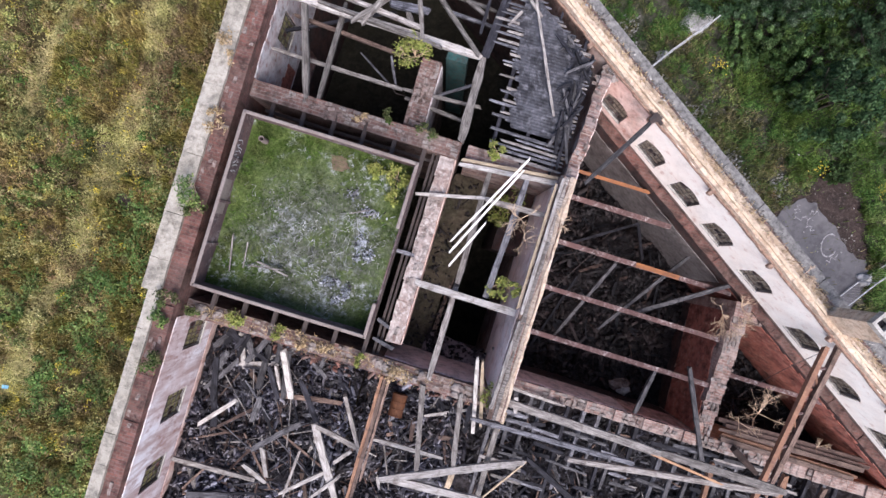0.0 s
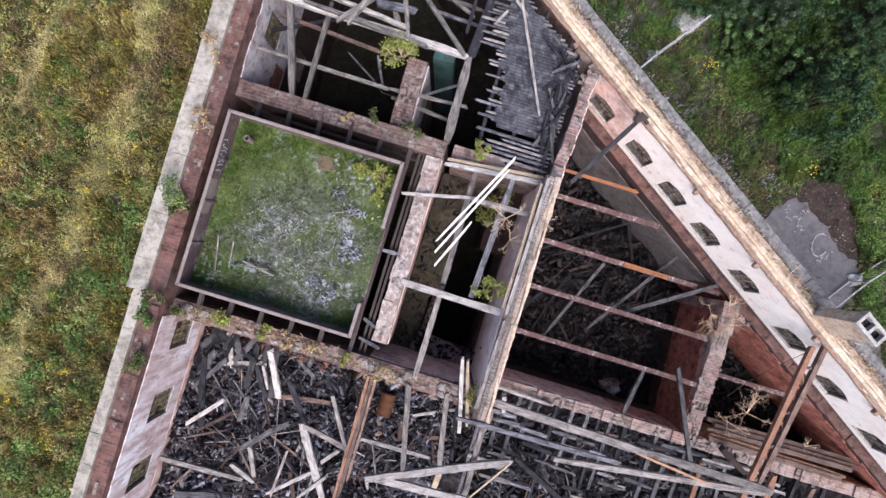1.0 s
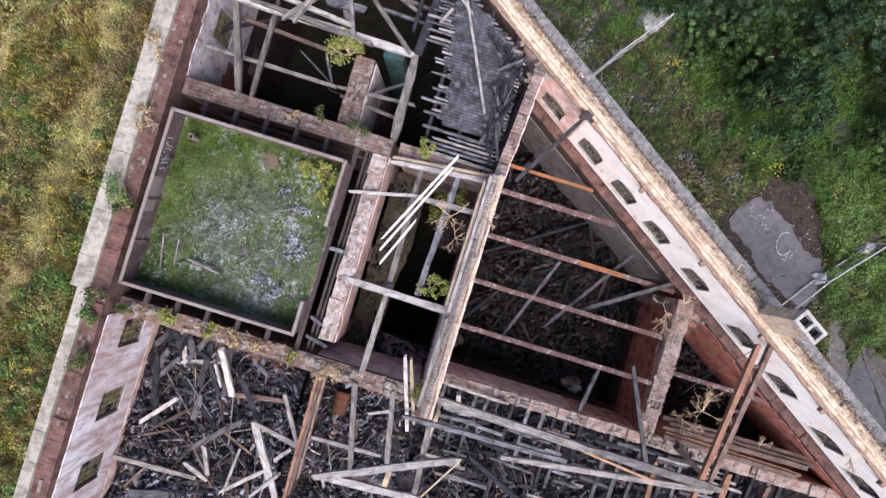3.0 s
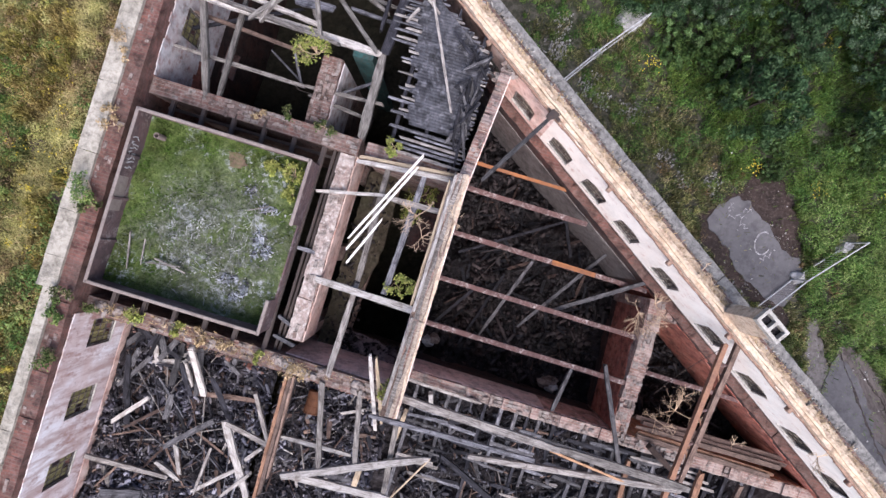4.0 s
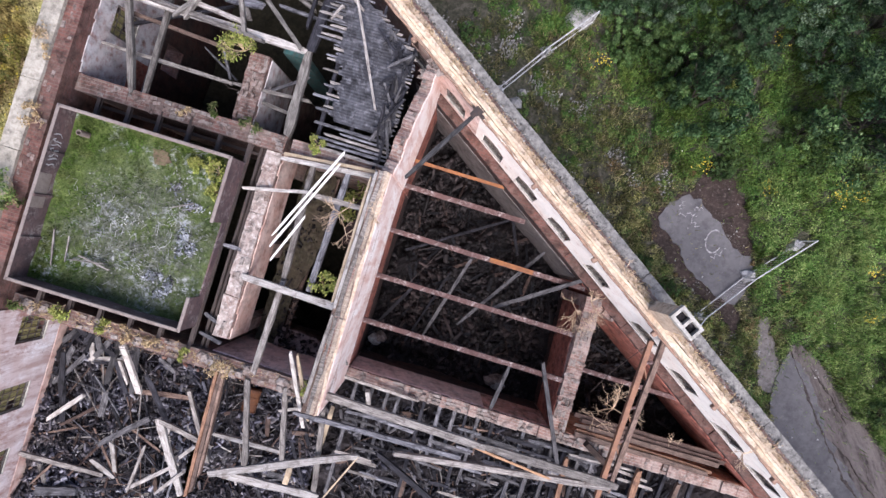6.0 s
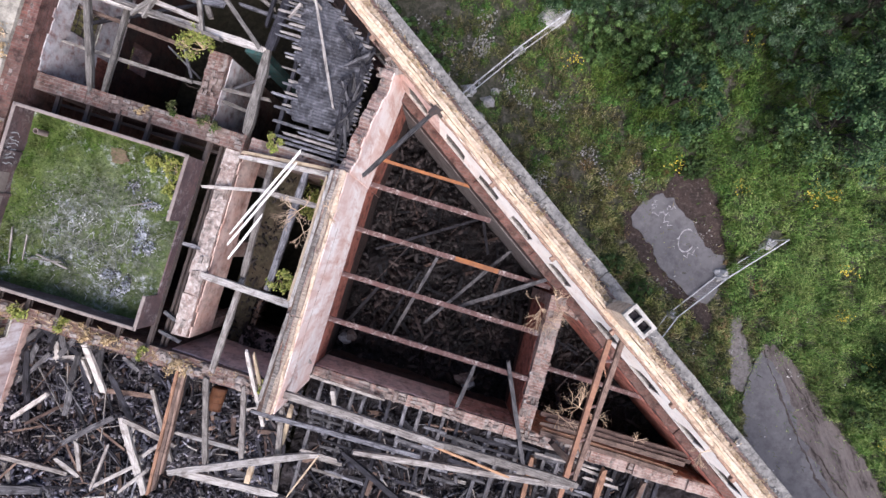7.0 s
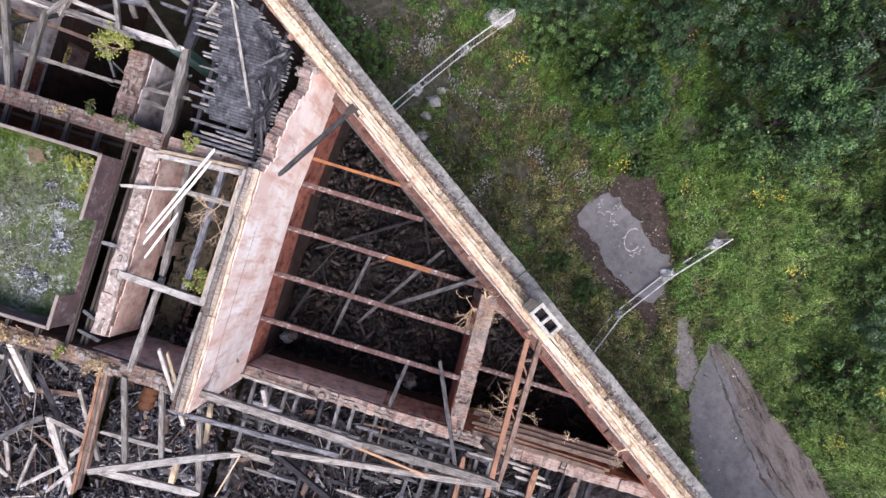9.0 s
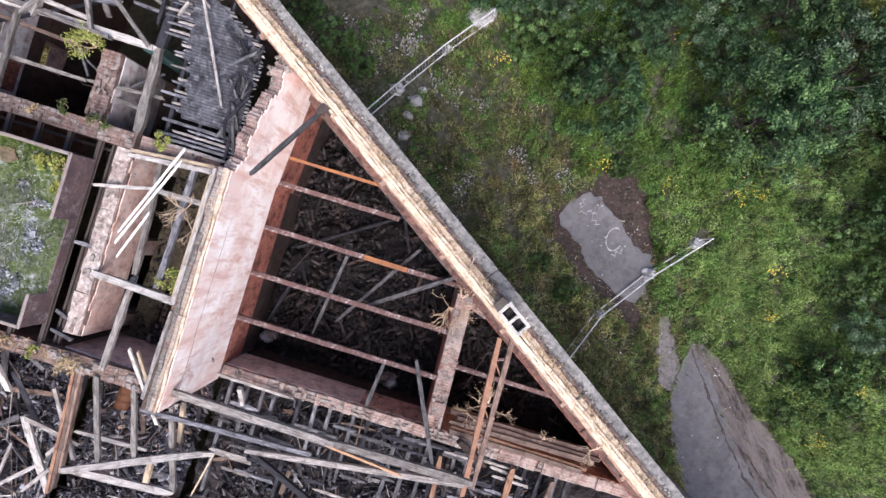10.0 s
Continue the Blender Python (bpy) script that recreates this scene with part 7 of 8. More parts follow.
def shrub(k, reach, rise, leaf, tip, label):
    r = random.Random(500 + k)
    top = new("tree")
    tagged(top, label, "tree", "shrubs of the yard")
    sticks, _ = branches(r, (0, 0, -0.1), reach * 0.7, rise, 5, 3, 0.07)
    part("trunk", stick_mesh([((0, 0, -0.2), (0.03, 0.02, rise * 0.5), 0.11, 0.07)] + sticks), "bark", top)
    c, n, tips = crown(r, reach, rise, int(30 * reach), 150)
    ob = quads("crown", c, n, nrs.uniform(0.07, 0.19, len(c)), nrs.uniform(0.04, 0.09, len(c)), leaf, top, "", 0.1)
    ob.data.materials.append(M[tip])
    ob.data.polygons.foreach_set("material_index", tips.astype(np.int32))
    return top


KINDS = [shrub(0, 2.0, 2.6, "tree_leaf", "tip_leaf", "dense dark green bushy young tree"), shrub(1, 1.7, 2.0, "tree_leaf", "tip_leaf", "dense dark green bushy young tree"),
         shrub(2, 2.4, 3.6, "tree_leaf", "bright_lit_tip", "tall dark green tree with sunlit tops painted pale"), shrub(3, 1.4, 1.5, "shrub_leaf", "bright_lit_tip", "low mid-green leafy shrub"),
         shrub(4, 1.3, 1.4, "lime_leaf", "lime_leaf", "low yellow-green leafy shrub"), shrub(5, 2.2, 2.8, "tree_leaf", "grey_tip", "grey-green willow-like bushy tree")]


def wood_edge(d):
    """Where the thicket begins, as a distance out from the plan's middle line, along the facade."""
    return 20.0 + 7.4 * math.exp(-((d - 16.9) / 5.4) ** 2) + 6.0 * min(1.0, max(0.0, (d - 26.5) / 3.0)) + 0.5 * math.sin(d * 0.9)


def grove():
    spot = random.Random(77)
    out = []
    d = -14.0
    while d < 36.0:
        n = wood_edge(d)
        while n < 38.0:
            q, m = d + spot.uniform(-1.0, 1.0), n + spot.uniform(-0.8, 1.0)
            rim = n - wood_edge(d) < 2.6
            glade = math.hypot((q - 12.2) / 2.2, (m - 33.2) / 2.4) < 1.0 or math.hypot((q - 8.3 + 0.5 * (m - 24)) / 1.3, (m - 24.2) / 3.0) < 1.0
            if not glade:
                kind = spot.choice((1, 3, 3, 3)) if rim else spot.choice((3, 2, 5, 3, 5, 3) if d > 15 else (0, 0, 1, 2, 2, 5, 5, 5))
                out.append((q, m, kind, spot.uniform(0.7, 1.35)))
            n += 2.2 + spot.uniform(0, 1.2)
        d += 2.6
    # low growth: in front of the thicket, at the foot of the facade, and the bright bushes of the glade
    for _ in range(30):
        q = spot.uniform(8, 28)
        out.append((q, wood_edge(q) - spot.uniform(0.3, 3.2), 3, spot.uniform(0.28, 0.55)))
    for q, m, f in ((-6.6, 11.1, 0.7), (-4.8, 11.4, 0.75), (-2.8, 11.5, 0.6), (-4.0, 13.0, 0.4), (11.3, 12.2, 0.5), (13.3, 12.3, 0.5), (-9.0, 11.2, 0.8), (1.8, 18.8, 0.75), (2.4, 20.1, 0.9), (0.7, 20.2, 0.8)):
        out.append((q, m, 3, f))
    for q, m in ((1.3, 20.6), (1.7, 21.9)):
        out.append((q, m, 5, 0.7))
    for q, m, f in ((11.5, 33.0, 0.9), (12.6, 34.0, 1.0), (12.9, 32.6, 0.6), (6.9, 22.0, 0.35)):
        out.append((q, m, 4, f))
    return out


used = set()
for q, n, k, f in grove():
    x, y = on_face(q, n)
    m = pose(x, y, float(lie(x, y)), 0, 0, rnd.uniform(0, 360)) @ Matrix.Diagonal((f * rnd.uniform(0.9, 1.1), f * rnd.uniform(0.9, 1.1), f * rnd.uniform(0.75, 1.5), 1))
    if k not in used:
        used.add(k)
        KINDS[k].matrix_basis = m
    else:
        base = KINDS[k].matrix_basis.copy()
        KINDS[k].matrix_basis = Matrix.Identity(4)
        copy_thing(KINDS[k], m)
        KINDS[k].matrix_basis = base


# ---- grass and litter in the tank ----
def tank_growth():
    x, y = sheet(-7.55, -1.7, -3.45, 2.4, 26000)
    d = np.hypot(x + 4.3, (y + 1.2) * 0.95)
    keep = nrs.uniform(0, 1, len(x)) < np.clip((d + field(x, y, 1.1, 6) * 1.4 - 1.5) / 2.2, 0.22, 1)
    x, y = x[keep], y[keep]
    z = np.array([11.45 + noise.noise((a * 0.8, b * 0.8, 11.45)) * 0.16 - 0.02 for a, b in zip(x, y)])
    k = len(x)
    tagged(blades("tank_grass", np.stack([x, y, z], 1), nrs.uniform(0.05, 0.16, k), nrs.uniform(0.01, 0.025, k), nrs.uniform(0.03, 0.12, k), "moss_blade"), "short green grass growing in the tank", "grass", "", "stuff")
    x, y = nrs.normal(-4.2, 1.35, 480), nrs.normal(-1.2, 1.1, 480)
    keep = (x > -7.4) & (x < -1.9) & (y > -3.3) & (y < 2.2)
    sticks = []
    for a, b in zip(x[keep], y[keep]):
        an, l = rnd.uniform(0, 6.3), rnd.uniform(0.06, 0.28)
        z = 11.47 + noise.noise((a * 0.8, b * 0.8, 11.45)) * 0.16
        sticks.append(((a, b, z + rnd.uniform(0, 0.05)), (a + math.cos(an) * l, b + math.sin(an) * l, z + rnd.uniform(0.0, 0.09)), 0.012, 0.008))
    tagged(part("tank_litter", stick_mesh(sticks), "ash_litter"), "pale splinters and ash strewn in the tank", "litter", "", "stuff")
    spots = [(-2.62, -0.78, 11.50), (-3.22, -2.50, 11.50), (-3.08, 0.41, 11.50), (-4.82, -0.63, 11.50), (-5.17, -2.18, 11.50), (-3.57, 0.98, 11.50), (-6.18, -0.22, 11.50), (-4.04, -1.83, 11.50)]
    pts = np.concatenate([np.stack([nrs.normal(a, 0.3, 80), nrs.normal(b, 0.3, 80)], 1) for a, b, _ in spots])
    pts = pts[(pts[:, 0] > -7.5) & (pts[:, 0] < -1.75) & (pts[:, 1] > -3.4) & (pts[:, 1] < 2.3)]
    zz = np.array([11.47 + noise.noise((a * 0.8, b * 0.8, 11.45)) * 0.16 + noise.noise((a * 2.64, b * 2.64, 16.45)) * 0.064 for a, b in pts])
    tagged(quads("ash_flakes", np.column_stack([pts, zz + 0.02]), nrs.normal(size=(len(pts), 3)) * 0.35 + np.array([0, 0, 1]), nrs.uniform(0.03, 0.12, len(pts)), nrs.uniform(0.02, 0.06, len(pts)), "ash_litter"), "pale ash flakes and chips strewn in the tank", "litter", "", "stuff")
    for k, (p, q, w, mt) in enumerate((((-6.03, -2.29, 11.60), (-4.84, -2.48, 11.60), 0.06, "grey_wood"), ((-6.27, -2.51, 11.60), (-5.10, -2.32, 11.60), 0.05, "grey_wood"), ((-6.86, -2.90, 11.60), (-7.10, -1.64, 11.60), 0.05, "grey_wood"), ((-6.43, -2.66, 11.60), (-6.53, -1.77, 11.60), 0.04, "grey_wood"),
                                       ((-3.52, 0.89, 11.60), (-3.41, 1.11, 11.60), 0.07, "ash_wood"), ((-3.02, 0.26, 11.60), (-2.47, 0.58, 11.60), 0.05, "ash_wood"), ((-3.43, 0.24, 11.60), (-2.72, 0.60, 11.60), 0.04, "grey_wood"))):
        timber(p, q, w, 0.05, mt, "scrap_board", "pale scrap of board lying in the mossy tank", "board", "scraps in the tank")
    heaps = [((-2.78, -0.58, 11.50), 0.10, 0.20, 70), ((-2.45, -0.98, 11.50), 0.12, 0.12, 50), ((-2.78, -1.14, 11.50), 0.07, 0.14, 30), ((-3.46, -2.27, 11.50), 0.16, 0.10, 50), ((-2.79, -2.43, 11.50), 0.08, 0.18, 50), ((-3.04, -2.76, 11.50), 0.10, 0.10, 30), ((-3.60, 0.87, 11.50), 0.12, 0.10, 26), ((-2.79, 0.44, 11.50), 0.22, 0.07, 50)]
    for mt, share, nm, lb in (("chalk_flake", 1.0, "chalky_scraps", "torn whitish-blue scraps lying in heaps"), ("char_wood", 0.3, "charred_scraps", "small charred scraps among the ash")):
        pts = np.concatenate([np.stack([nrs.normal(c[0], u, int(k * share)), nrs.normal(c[1], v, int(k * share))], 1) for c, u, v, k in heaps])
        pts = pts[(pts[:, 0] > -7.5) & (pts[:, 0] < -1.75) & (pts[:, 1] > -3.4) & (pts[:, 1] < 2.3)]
        zz = np.array([11.47 + noise.noise((a * 0.8, b * 0.8, 11.45)) * 0.16 + noise.noise((a * 2.64, b * 2.64, 16.45)) * 0.064 for a, b in pts])
        tagged(quads(nm, np.column_stack([pts, zz + 0.03]), nrs.normal(size=(len(pts), 3)) * 0.4 + np.array([0, 0, 1]), nrs.uniform(0.06, 0.20, len(pts)), nrs.uniform(0.03, 0.10, len(pts)), mt), lb, "litter", "", "stuff")
    rust = bmesh.new()
    c = Vector((-4.46, 1.77, 11.55))
    bmesh.ops.create_circle(rust, cap_ends=True, segments=40, radius=0.34)
    for v in rust.verts:
        v.co = Vector((v.co.x * 1.45, v.co.y * 0.75, 0)) * (1 + 0.3 * noise.noise(v.co * 3) + 0.3 * noise.noise(v.co * 9)) + c
    bmesh.ops.solidify(rust, geom=rust.faces[:], thickness=0.05)
    tagged(part("soil_patch", rust, "red_soil"), "reddish bare patch of soil in the tank", "soil")


M["chalk_flake"] = leaf_material("chalk_flake", ((0.14, 0.15, 0.18), (0.28, 0.31, 0.35), (0.50, 0.52, 0.56)), ((0.06, 0.065, 0.08), (0.22, 0.24, 0.27), (0.42, 0.44, 0.47)), 1.5)
M["red_soil"] = patchy("red_soil", (0.17, 0.115, 0.085), (0.13, 0.095, 0.062), (0.09, 0.10, 0.045), 2, 9, 0.6)
M["ash_litter"] = leaf_material("ash_litter", ((0.10, 0.10, 0.09), (0.24, 0.25, 0.24), (0.46, 0.47, 0.47)), ((0.12, 0.13, 0.10), (0.20, 0.21, 0.19), (0.36, 0.37, 0.36)), 0.9)
tank_growth()


# dry grass along the facade ridge
def ridge_grass():
    d = nrs.uniform(-9, 24, 5200)
    n = np.where(nrs.uniform(0, 1, len(d)) < 0.6, nrs.normal(9.22, 0.07, len(d)), nrs.normal(8.98, 0.12, len(d)))
    den = np.array([noise.noise((a * 0.9, 0, 2)) for a in d])
    keep = nrs.uniform(-0.5, 0.7, len(d)) < den
    d, n = d[keep], np.clip(n[keep], 8.86, 9.5)
    z = np.where(n > 9.2, 11.31, 11.57)
    a = radians(SKEW)
    foot = np.stack([d * math.cos(a) + n * math.sin(a), -d * math.sin(a) + n * math.cos(a), z], 1)
    k = len(foot)
    tagged(blades("ridge_grass", foot, nrs.uniform(0.06, 0.26, k), nrs.uniform(0.012, 0.03, k), nrs.uniform(0.04, 0.2, k), "straw"), "dry straw-coloured grass along the facade ridge", "grass", "", "stuff")
    # grass on the low cross walls
    x = nrs.uniform(-7.9, 3.0, 1500)
    y = nrs.normal(-4.62, 0.14, 1500)
    den = np.array([noise.noise((q * 0.8, 3, 2)) for q in x])
    keep = nrs.uniform(-0.4, 0.6, len(x)) < den
    foot = np.stack([x[keep], y[keep], 11.0 + 0.0 * x[keep]], 1)
    k = len(foot)
    tagged(blades("wall_grass", foot, nrs.uniform(0.06, 0.22, k), 0.025, nrs.uniform(0.04, 0.2, k), "straw"), "dry grass on the brick wall head", "grass", "", "stuff")


ridge_grass()


def brick_each(name, a, b, c):
    n = Nodes(name)
    place = n.tree.nodes.new("ShaderNodeNewGeometry").outputs["Position"]
    col = n.ramp(n.each(), (0.0, a), (0.5, b), (1.0, c))
    col = n.mix(n.ramp(n.noise(1.6, 7, 0.75, place), (0.42, 0.0), (0.58, 0.85)), col, (0.27, 0.235, 0.215))
    fine = n.noise(9, 7, 0.8, place)
    col = n.mix(n.ramp(fine, (0.50, 0.0), (0.64, 0.85)), col, (0.33, 0.295, 0.275))
    col = n.mix(1.0, col, n.ramp(n.noise(4.3, 7, 0.8, place), (0.38, 0.3), (0.52, 1.0), (0.7, 1.15)), "MULTIPLY")
    n.bump(fine, 0.6, 0.02)
    return n.done(col, 0.92)


M["loose_brick"] = brick_each("loose_brick", (0.125, 0.085, 0.072), (0.16, 0.105, 0.09), (0.20, 0.14, 0.12))
M["limed_brick"] = brick_each("limed_brick", (0.27, 0.24, 0.225), (0.22, 0.185, 0.17), (0.34, 0.31, 0.295))


# ---- burnt debris ----
def sheet_height(x, y, z, amp, scale):
    return z + noise.noise((x * scale, y * scale, z)) * amp + noise.noise((x * scale * 3.3, y * scale * 3.3, z + 5)) * amp * 0.4


DARK = ["char_wood"] * 12 + ["brown_wood"] * 3 + ["smoke_wood"] * 5 + ["ash_wood"] * 2 + ["grey_wood"]
TONES = ["char_wood"] * 9 + ["dark_brown_wood"] * 4 + ["brown_wood"] * 3 + ["smoke_wood"] * 6 + ["ash_wood"] * 3 + ["grey_wood"] * 2 + ["pale_wood"] * 2


def scatter(count, x0, x1, y0, y1, z, amp, ok=None, lengths=(0.6, 2.4), tones=TONES, single=True, name="plank", label="burnt broken plank in the debris"):
    """Loose planks thrown over a floor, as things of their own or joined."""
    vv, ff = {}, {}
    made = 0
    while made < count:
        x, y = rnd.uniform(x0, x1), rnd.uniform(y0, y1)
        l, a = rnd.uniform(*lengths), rnd.uniform(0, 180)
        if rnd.random() < 0.4:
            a = rnd.gauss(rnd.choice((20, 110)), 14)
        dx, dy = math.cos(radians(a)) * l / 2, math.sin(radians(a)) * l / 2
        if not (x0 < x - abs(dx) and x + abs(dx) < x1 and y0 < y - abs(dy) and y + abs(dy) < y1) or (ok and not (ok(x - dx, y - dy) and ok(x + dx, y + dy))):
            made += 0.2
            continue
        h0, h1 = sheet_height(x - dx, y - dy, z, amp, 0.9), sheet_height(x + dx, y + dy, z, amp, 0.9)
        lift = rnd.uniform(0.03, 0.16)
        p, q = (x - dx, y - dy, h0 + lift + rnd.uniform(0, 0.18)), (x + dx, y + dy, h1 + lift)
        w = rnd.choice((0.025, 0.03, 0.04, 0.05, 0.06, 0.09, 0.14, 0.2)) * (1.0 if single else 0.8)
        mt = rnd.choice(tones)
        if single:
            timber(p, q, w, 0.05, mt, name, label, "plank", "debris planks", None, rnd.uniform(-20, 20), rnd.uniform(0, 0.04))
        else:
            COUNT[0] += 1
            m, length = frame_of(p, q)
            verts, faces = worn_bar(length, w, 0.05, 0.1, COUNT[0])
            lst, fl = vv.setdefault(mt, []), ff.setdefault(mt, [])
            o = len(lst)
            lst.extend(m @ Vector(v) for v in verts)
            fl.extend(tuple(o + i for i in f) for f in faces)
        made += 1
    for mt in vv:
        tagged(part("debris", (vv[mt], ff[mt]), mt), "heaped splinters of burnt and bleached planks", "debris", "", "stuff")


scatter(120, -8.0, -1.8, -12.6, -5.0, 7.25, 0.45)
scatter(650, -8.05, -1.7, -14.0, -4.95, 7.22, 0.45, None, (0.15, 0.8), TONES, False)
scatter(46, -8.0, -1.8, -12.6, -5.0, 7.42, 0.45, None, (1.5, 3.0), ["pale_wood"] * 3 + ["grey_wood"] * 3 + ["ash_wood"] * 3 + ["char_wood"] * 3 + ["brown_wood"] * 2)
scatter(60, -1.5, 3.3, -10.5, -5.0, 6.4, 0.5)
scatter(330, -1.5, 3.3, -12.0, -5.0, 6.4, 0.5, None, (0.2, 0.9), TONES, False)
scatter(70, 4.0, 17.0, -10.5, -5.0, 5.35, 0.5, inside, (0.5, 1.8), DARK)
scatter(500, 4.0, 19.0, -12.0, -5.0, 5.3, 0.5, inside, (0.2, 1.0), DARK, False)
scatter(300, 4.1, 12.2, -4.2, 6.0, 2.2, 0.7, inside, (0.3, 1.4), ["char_wood"] * 6 + ["dark_brown_wood"], False)
scatter(80, 13.3, 19.0, -4.2, 1.0, 2.2, 0.6, inside, (0.3, 1.4), ["char_wood"] * 6 + ["dark_brown_wood"], False)

# burnt joists of the hall, with what is left of the boards
def chip_floor(name, count, x0, x1, y0, y1, z, amp, sizes, material, label, ok=None, bars=0.3):
    x, y = sheet(x0, x1, y0, y1, count)
    keep = nrs.uniform(-0.7, 0.6, count) < field(x, y, 0.8, 33) + 0.6 * field(x, y, 2.0, 35)
    if ok:
        keep &= np.array([bool(ok(a, b)) for a, b in zip(x, y)])
    x, y = x[keep], y[keep]
    zz = np.array([sheet_height(a, b, z, amp, 0.9) for a, b in zip(x, y)]) + nrs.uniform(0.0, 0.12, len(x))
    chips(name, x, y, zz, sizes[0] + (sizes[1] - sizes[0]) * nrs.uniform(0, 1, len(x)) ** 2.5, material, label, 0.22, bars)


chip_floor("burnt_rubble", 15000, -8.05, -1.65, -14.0, -4.95, 7.28, 0.45, (0.035, 0.17), "chips", "bluish charred lumps and chips in the debris", None, 0.65)
chip_floor("burnt_rubble", 7500, -1.55, 3.35, -12.5, -4.95, 6.45, 0.5, (0.035, 0.17), "chips", "bluish charred lumps and chips in the debris", None, 0.65)
chip_floor("burnt_rubble", 7500, 3.6, 19.0, -12.0, -4.95, 5.35, 0.5, (0.035, 0.19), "dark_chips", "blackened lumps and chips under the joists", inside, 0.6)
for x0, x1, z in ((-8.0, -1.7, 7.4), (-1.5, 3.3, 6.6)):
    chip_floor("brick_rubble", 520, x0, x1, -6.1, -4.95, z, 0.45, (0.06, 0.22), "brick_chips", "broken dull red brick fallen from the cross wall", None, 0.15)
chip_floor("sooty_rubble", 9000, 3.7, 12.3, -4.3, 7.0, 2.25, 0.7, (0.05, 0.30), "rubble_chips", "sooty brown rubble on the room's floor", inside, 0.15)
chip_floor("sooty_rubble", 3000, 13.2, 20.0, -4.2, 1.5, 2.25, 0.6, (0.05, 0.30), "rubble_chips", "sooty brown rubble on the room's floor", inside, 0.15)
chip_floor("floor_crumbs", 500, -0.4, 0.9, -4.2, 3.1, 7.12, 0.05, (0.04, 0.16), "rubble_chips", "small brown crumbs on the broken floor", None, 0.2)
chip_floor("floor_crumbs", 260, 0.4, 3.0, -4.3, -3.5, 7.2, 0.05, (0.04, 0.2), "rubble_chips", "small brown crumbs on the broken floor", None, 0.2)
for k, (x, y) in enumerate(((4.05, -3.6), (4.3, -3.45), (10.1, -3.9), (10.5, -4.0), (10.35, -3.75))):
    ob = lump("fallen_block", (x, y, 2.6), 0.34, 0.3, "pale_stone" if k in (0, 3) else "loose_brick", None, "", k + 60)
    tagged(ob, "block of fallen masonry on the burnt floor", "rubble", "fallen blocks")


def hall_joists():
    x = 4.1
    k = 0
    while x < 19.5:
        if k % 7 != 4:
            south = -4.8 - rnd.uniform(1.6, 5.5)
            timber((x, -4.55, 6.62 + rnd.uniform(-0.04, 0.04)), (x + rnd.uniform(-0.1, 0.1), south, 6.5 - rnd.uniform(0, 0.25)), rnd.uniform(0.12, 0.18), 0.2, rnd.choice(("char_wood", "smoke_wood", "ash_wood")), "joist", "charred floor joist built into the low wall", "joist", "hall joists")
        x += rnd.uniform(0.5, 0.72)
        k += 1
    for _ in range(70):
        x, y = rnd.uniform(4.0, 16.5), rnd.uniform(-9.6, -5.0)
        l = rnd.uniform(0.5, 1.9)
        if inside(x + l, y):
            timber((x, y, 6.70), (x + l, y + rnd.gauss(0, 0.06), 6.70), rnd.uniform(0.1, 0.2), 0.035, rnd.choice(("ash_wood", "smoke_wood", "smoke_wood", "grey_wood", "char_wood", "char_wood")), "floorboard", "scorched floorboard remaining on the joists", "board", "hall floorboards", None, rnd.uniform(-4, 4))


hall_joists()


d = nrs.uniform(-12, 27, 5200)
n = 9.19 + np.abs(nrs.normal(0, 0.13, len(d)))
keep = (n < 9.6) & (nrs.uniform(-0.6, 0.5, len(d)) < field(d, 0 * d, 0.8, 91) + 0.5 * field(d, 0 * d, 2.5, 92))
d, n, a = d[keep], n[keep], radians(SKEW)
chips("coping_crumbs", d * math.cos(a) + n * math.sin(a), -d * math.sin(a) + n * math.cos(a), np.where(n < 9.2, 11.58, 11.325) + 0 * d, nrs.uniform(0.02, 0.075, len(d)), "coping_chips", "crumbs of mortar and lichen along the cornice", 0.6, 0.1)


# ---- bricks on the broken wall heads ----
def brick_kinds():
    out = []
    for k in range(6):
        r = random.Random(900 + k)
        bm = bmesh.new()
        box(bm, -0.122, 0.122, -0.057, 0.057, -0.03, 0.035)
        for v in bm.verts:
            v.co += Vector((r.uniform(-0.012, 0.012), r.uniform(-0.008, 0.008), r.uniform(-0.006, 0.006)))
        me = bpy.data.meshes.new("brick")
        bm.to_mesh(me)
        bm.free()
        me.materials.append(M["loose_brick"] if k < 4 else M["limed_brick"])
        out.append(me)
    return out


BRICKS = brick_kinds()


def bricks(wall, p, q, half, top, keep=0.8, limed=0.3, rows=None):
    """Top courses of a wall, brick by brick, some lost, some askew."""
    m, length = frame_of((*p, 0), (*q, 0))
    rows = rows or max(1, int(half * 2 / 0.135))
    for j in range(rows):
        y = -half + (j + 0.5) * half * 2 / rows
        s = rnd.uniform(0.1, 0.25)
        while s < length - 0.1:
            if rnd.random() < keep:
                me = BRICKS[rnd.choice((4, 5)) if rnd.random() < limed else rnd.randrange(4)]
                ob = new("brick", me)
                ob.parent = wall
                z = (top(s) if callable(top) else top) + rnd.choice((-0.034, -0.026, -0.020, -0.008, 0.02))
                ob.matrix_world = m @ pose(s, y + rnd.gauss(0, 0.012), z, rnd.gauss(0, 2), rnd.gauss(0, 3), rnd.gauss(0, 6) + (90 if rnd.random() < 0.08 else 0))
            s += 0.262


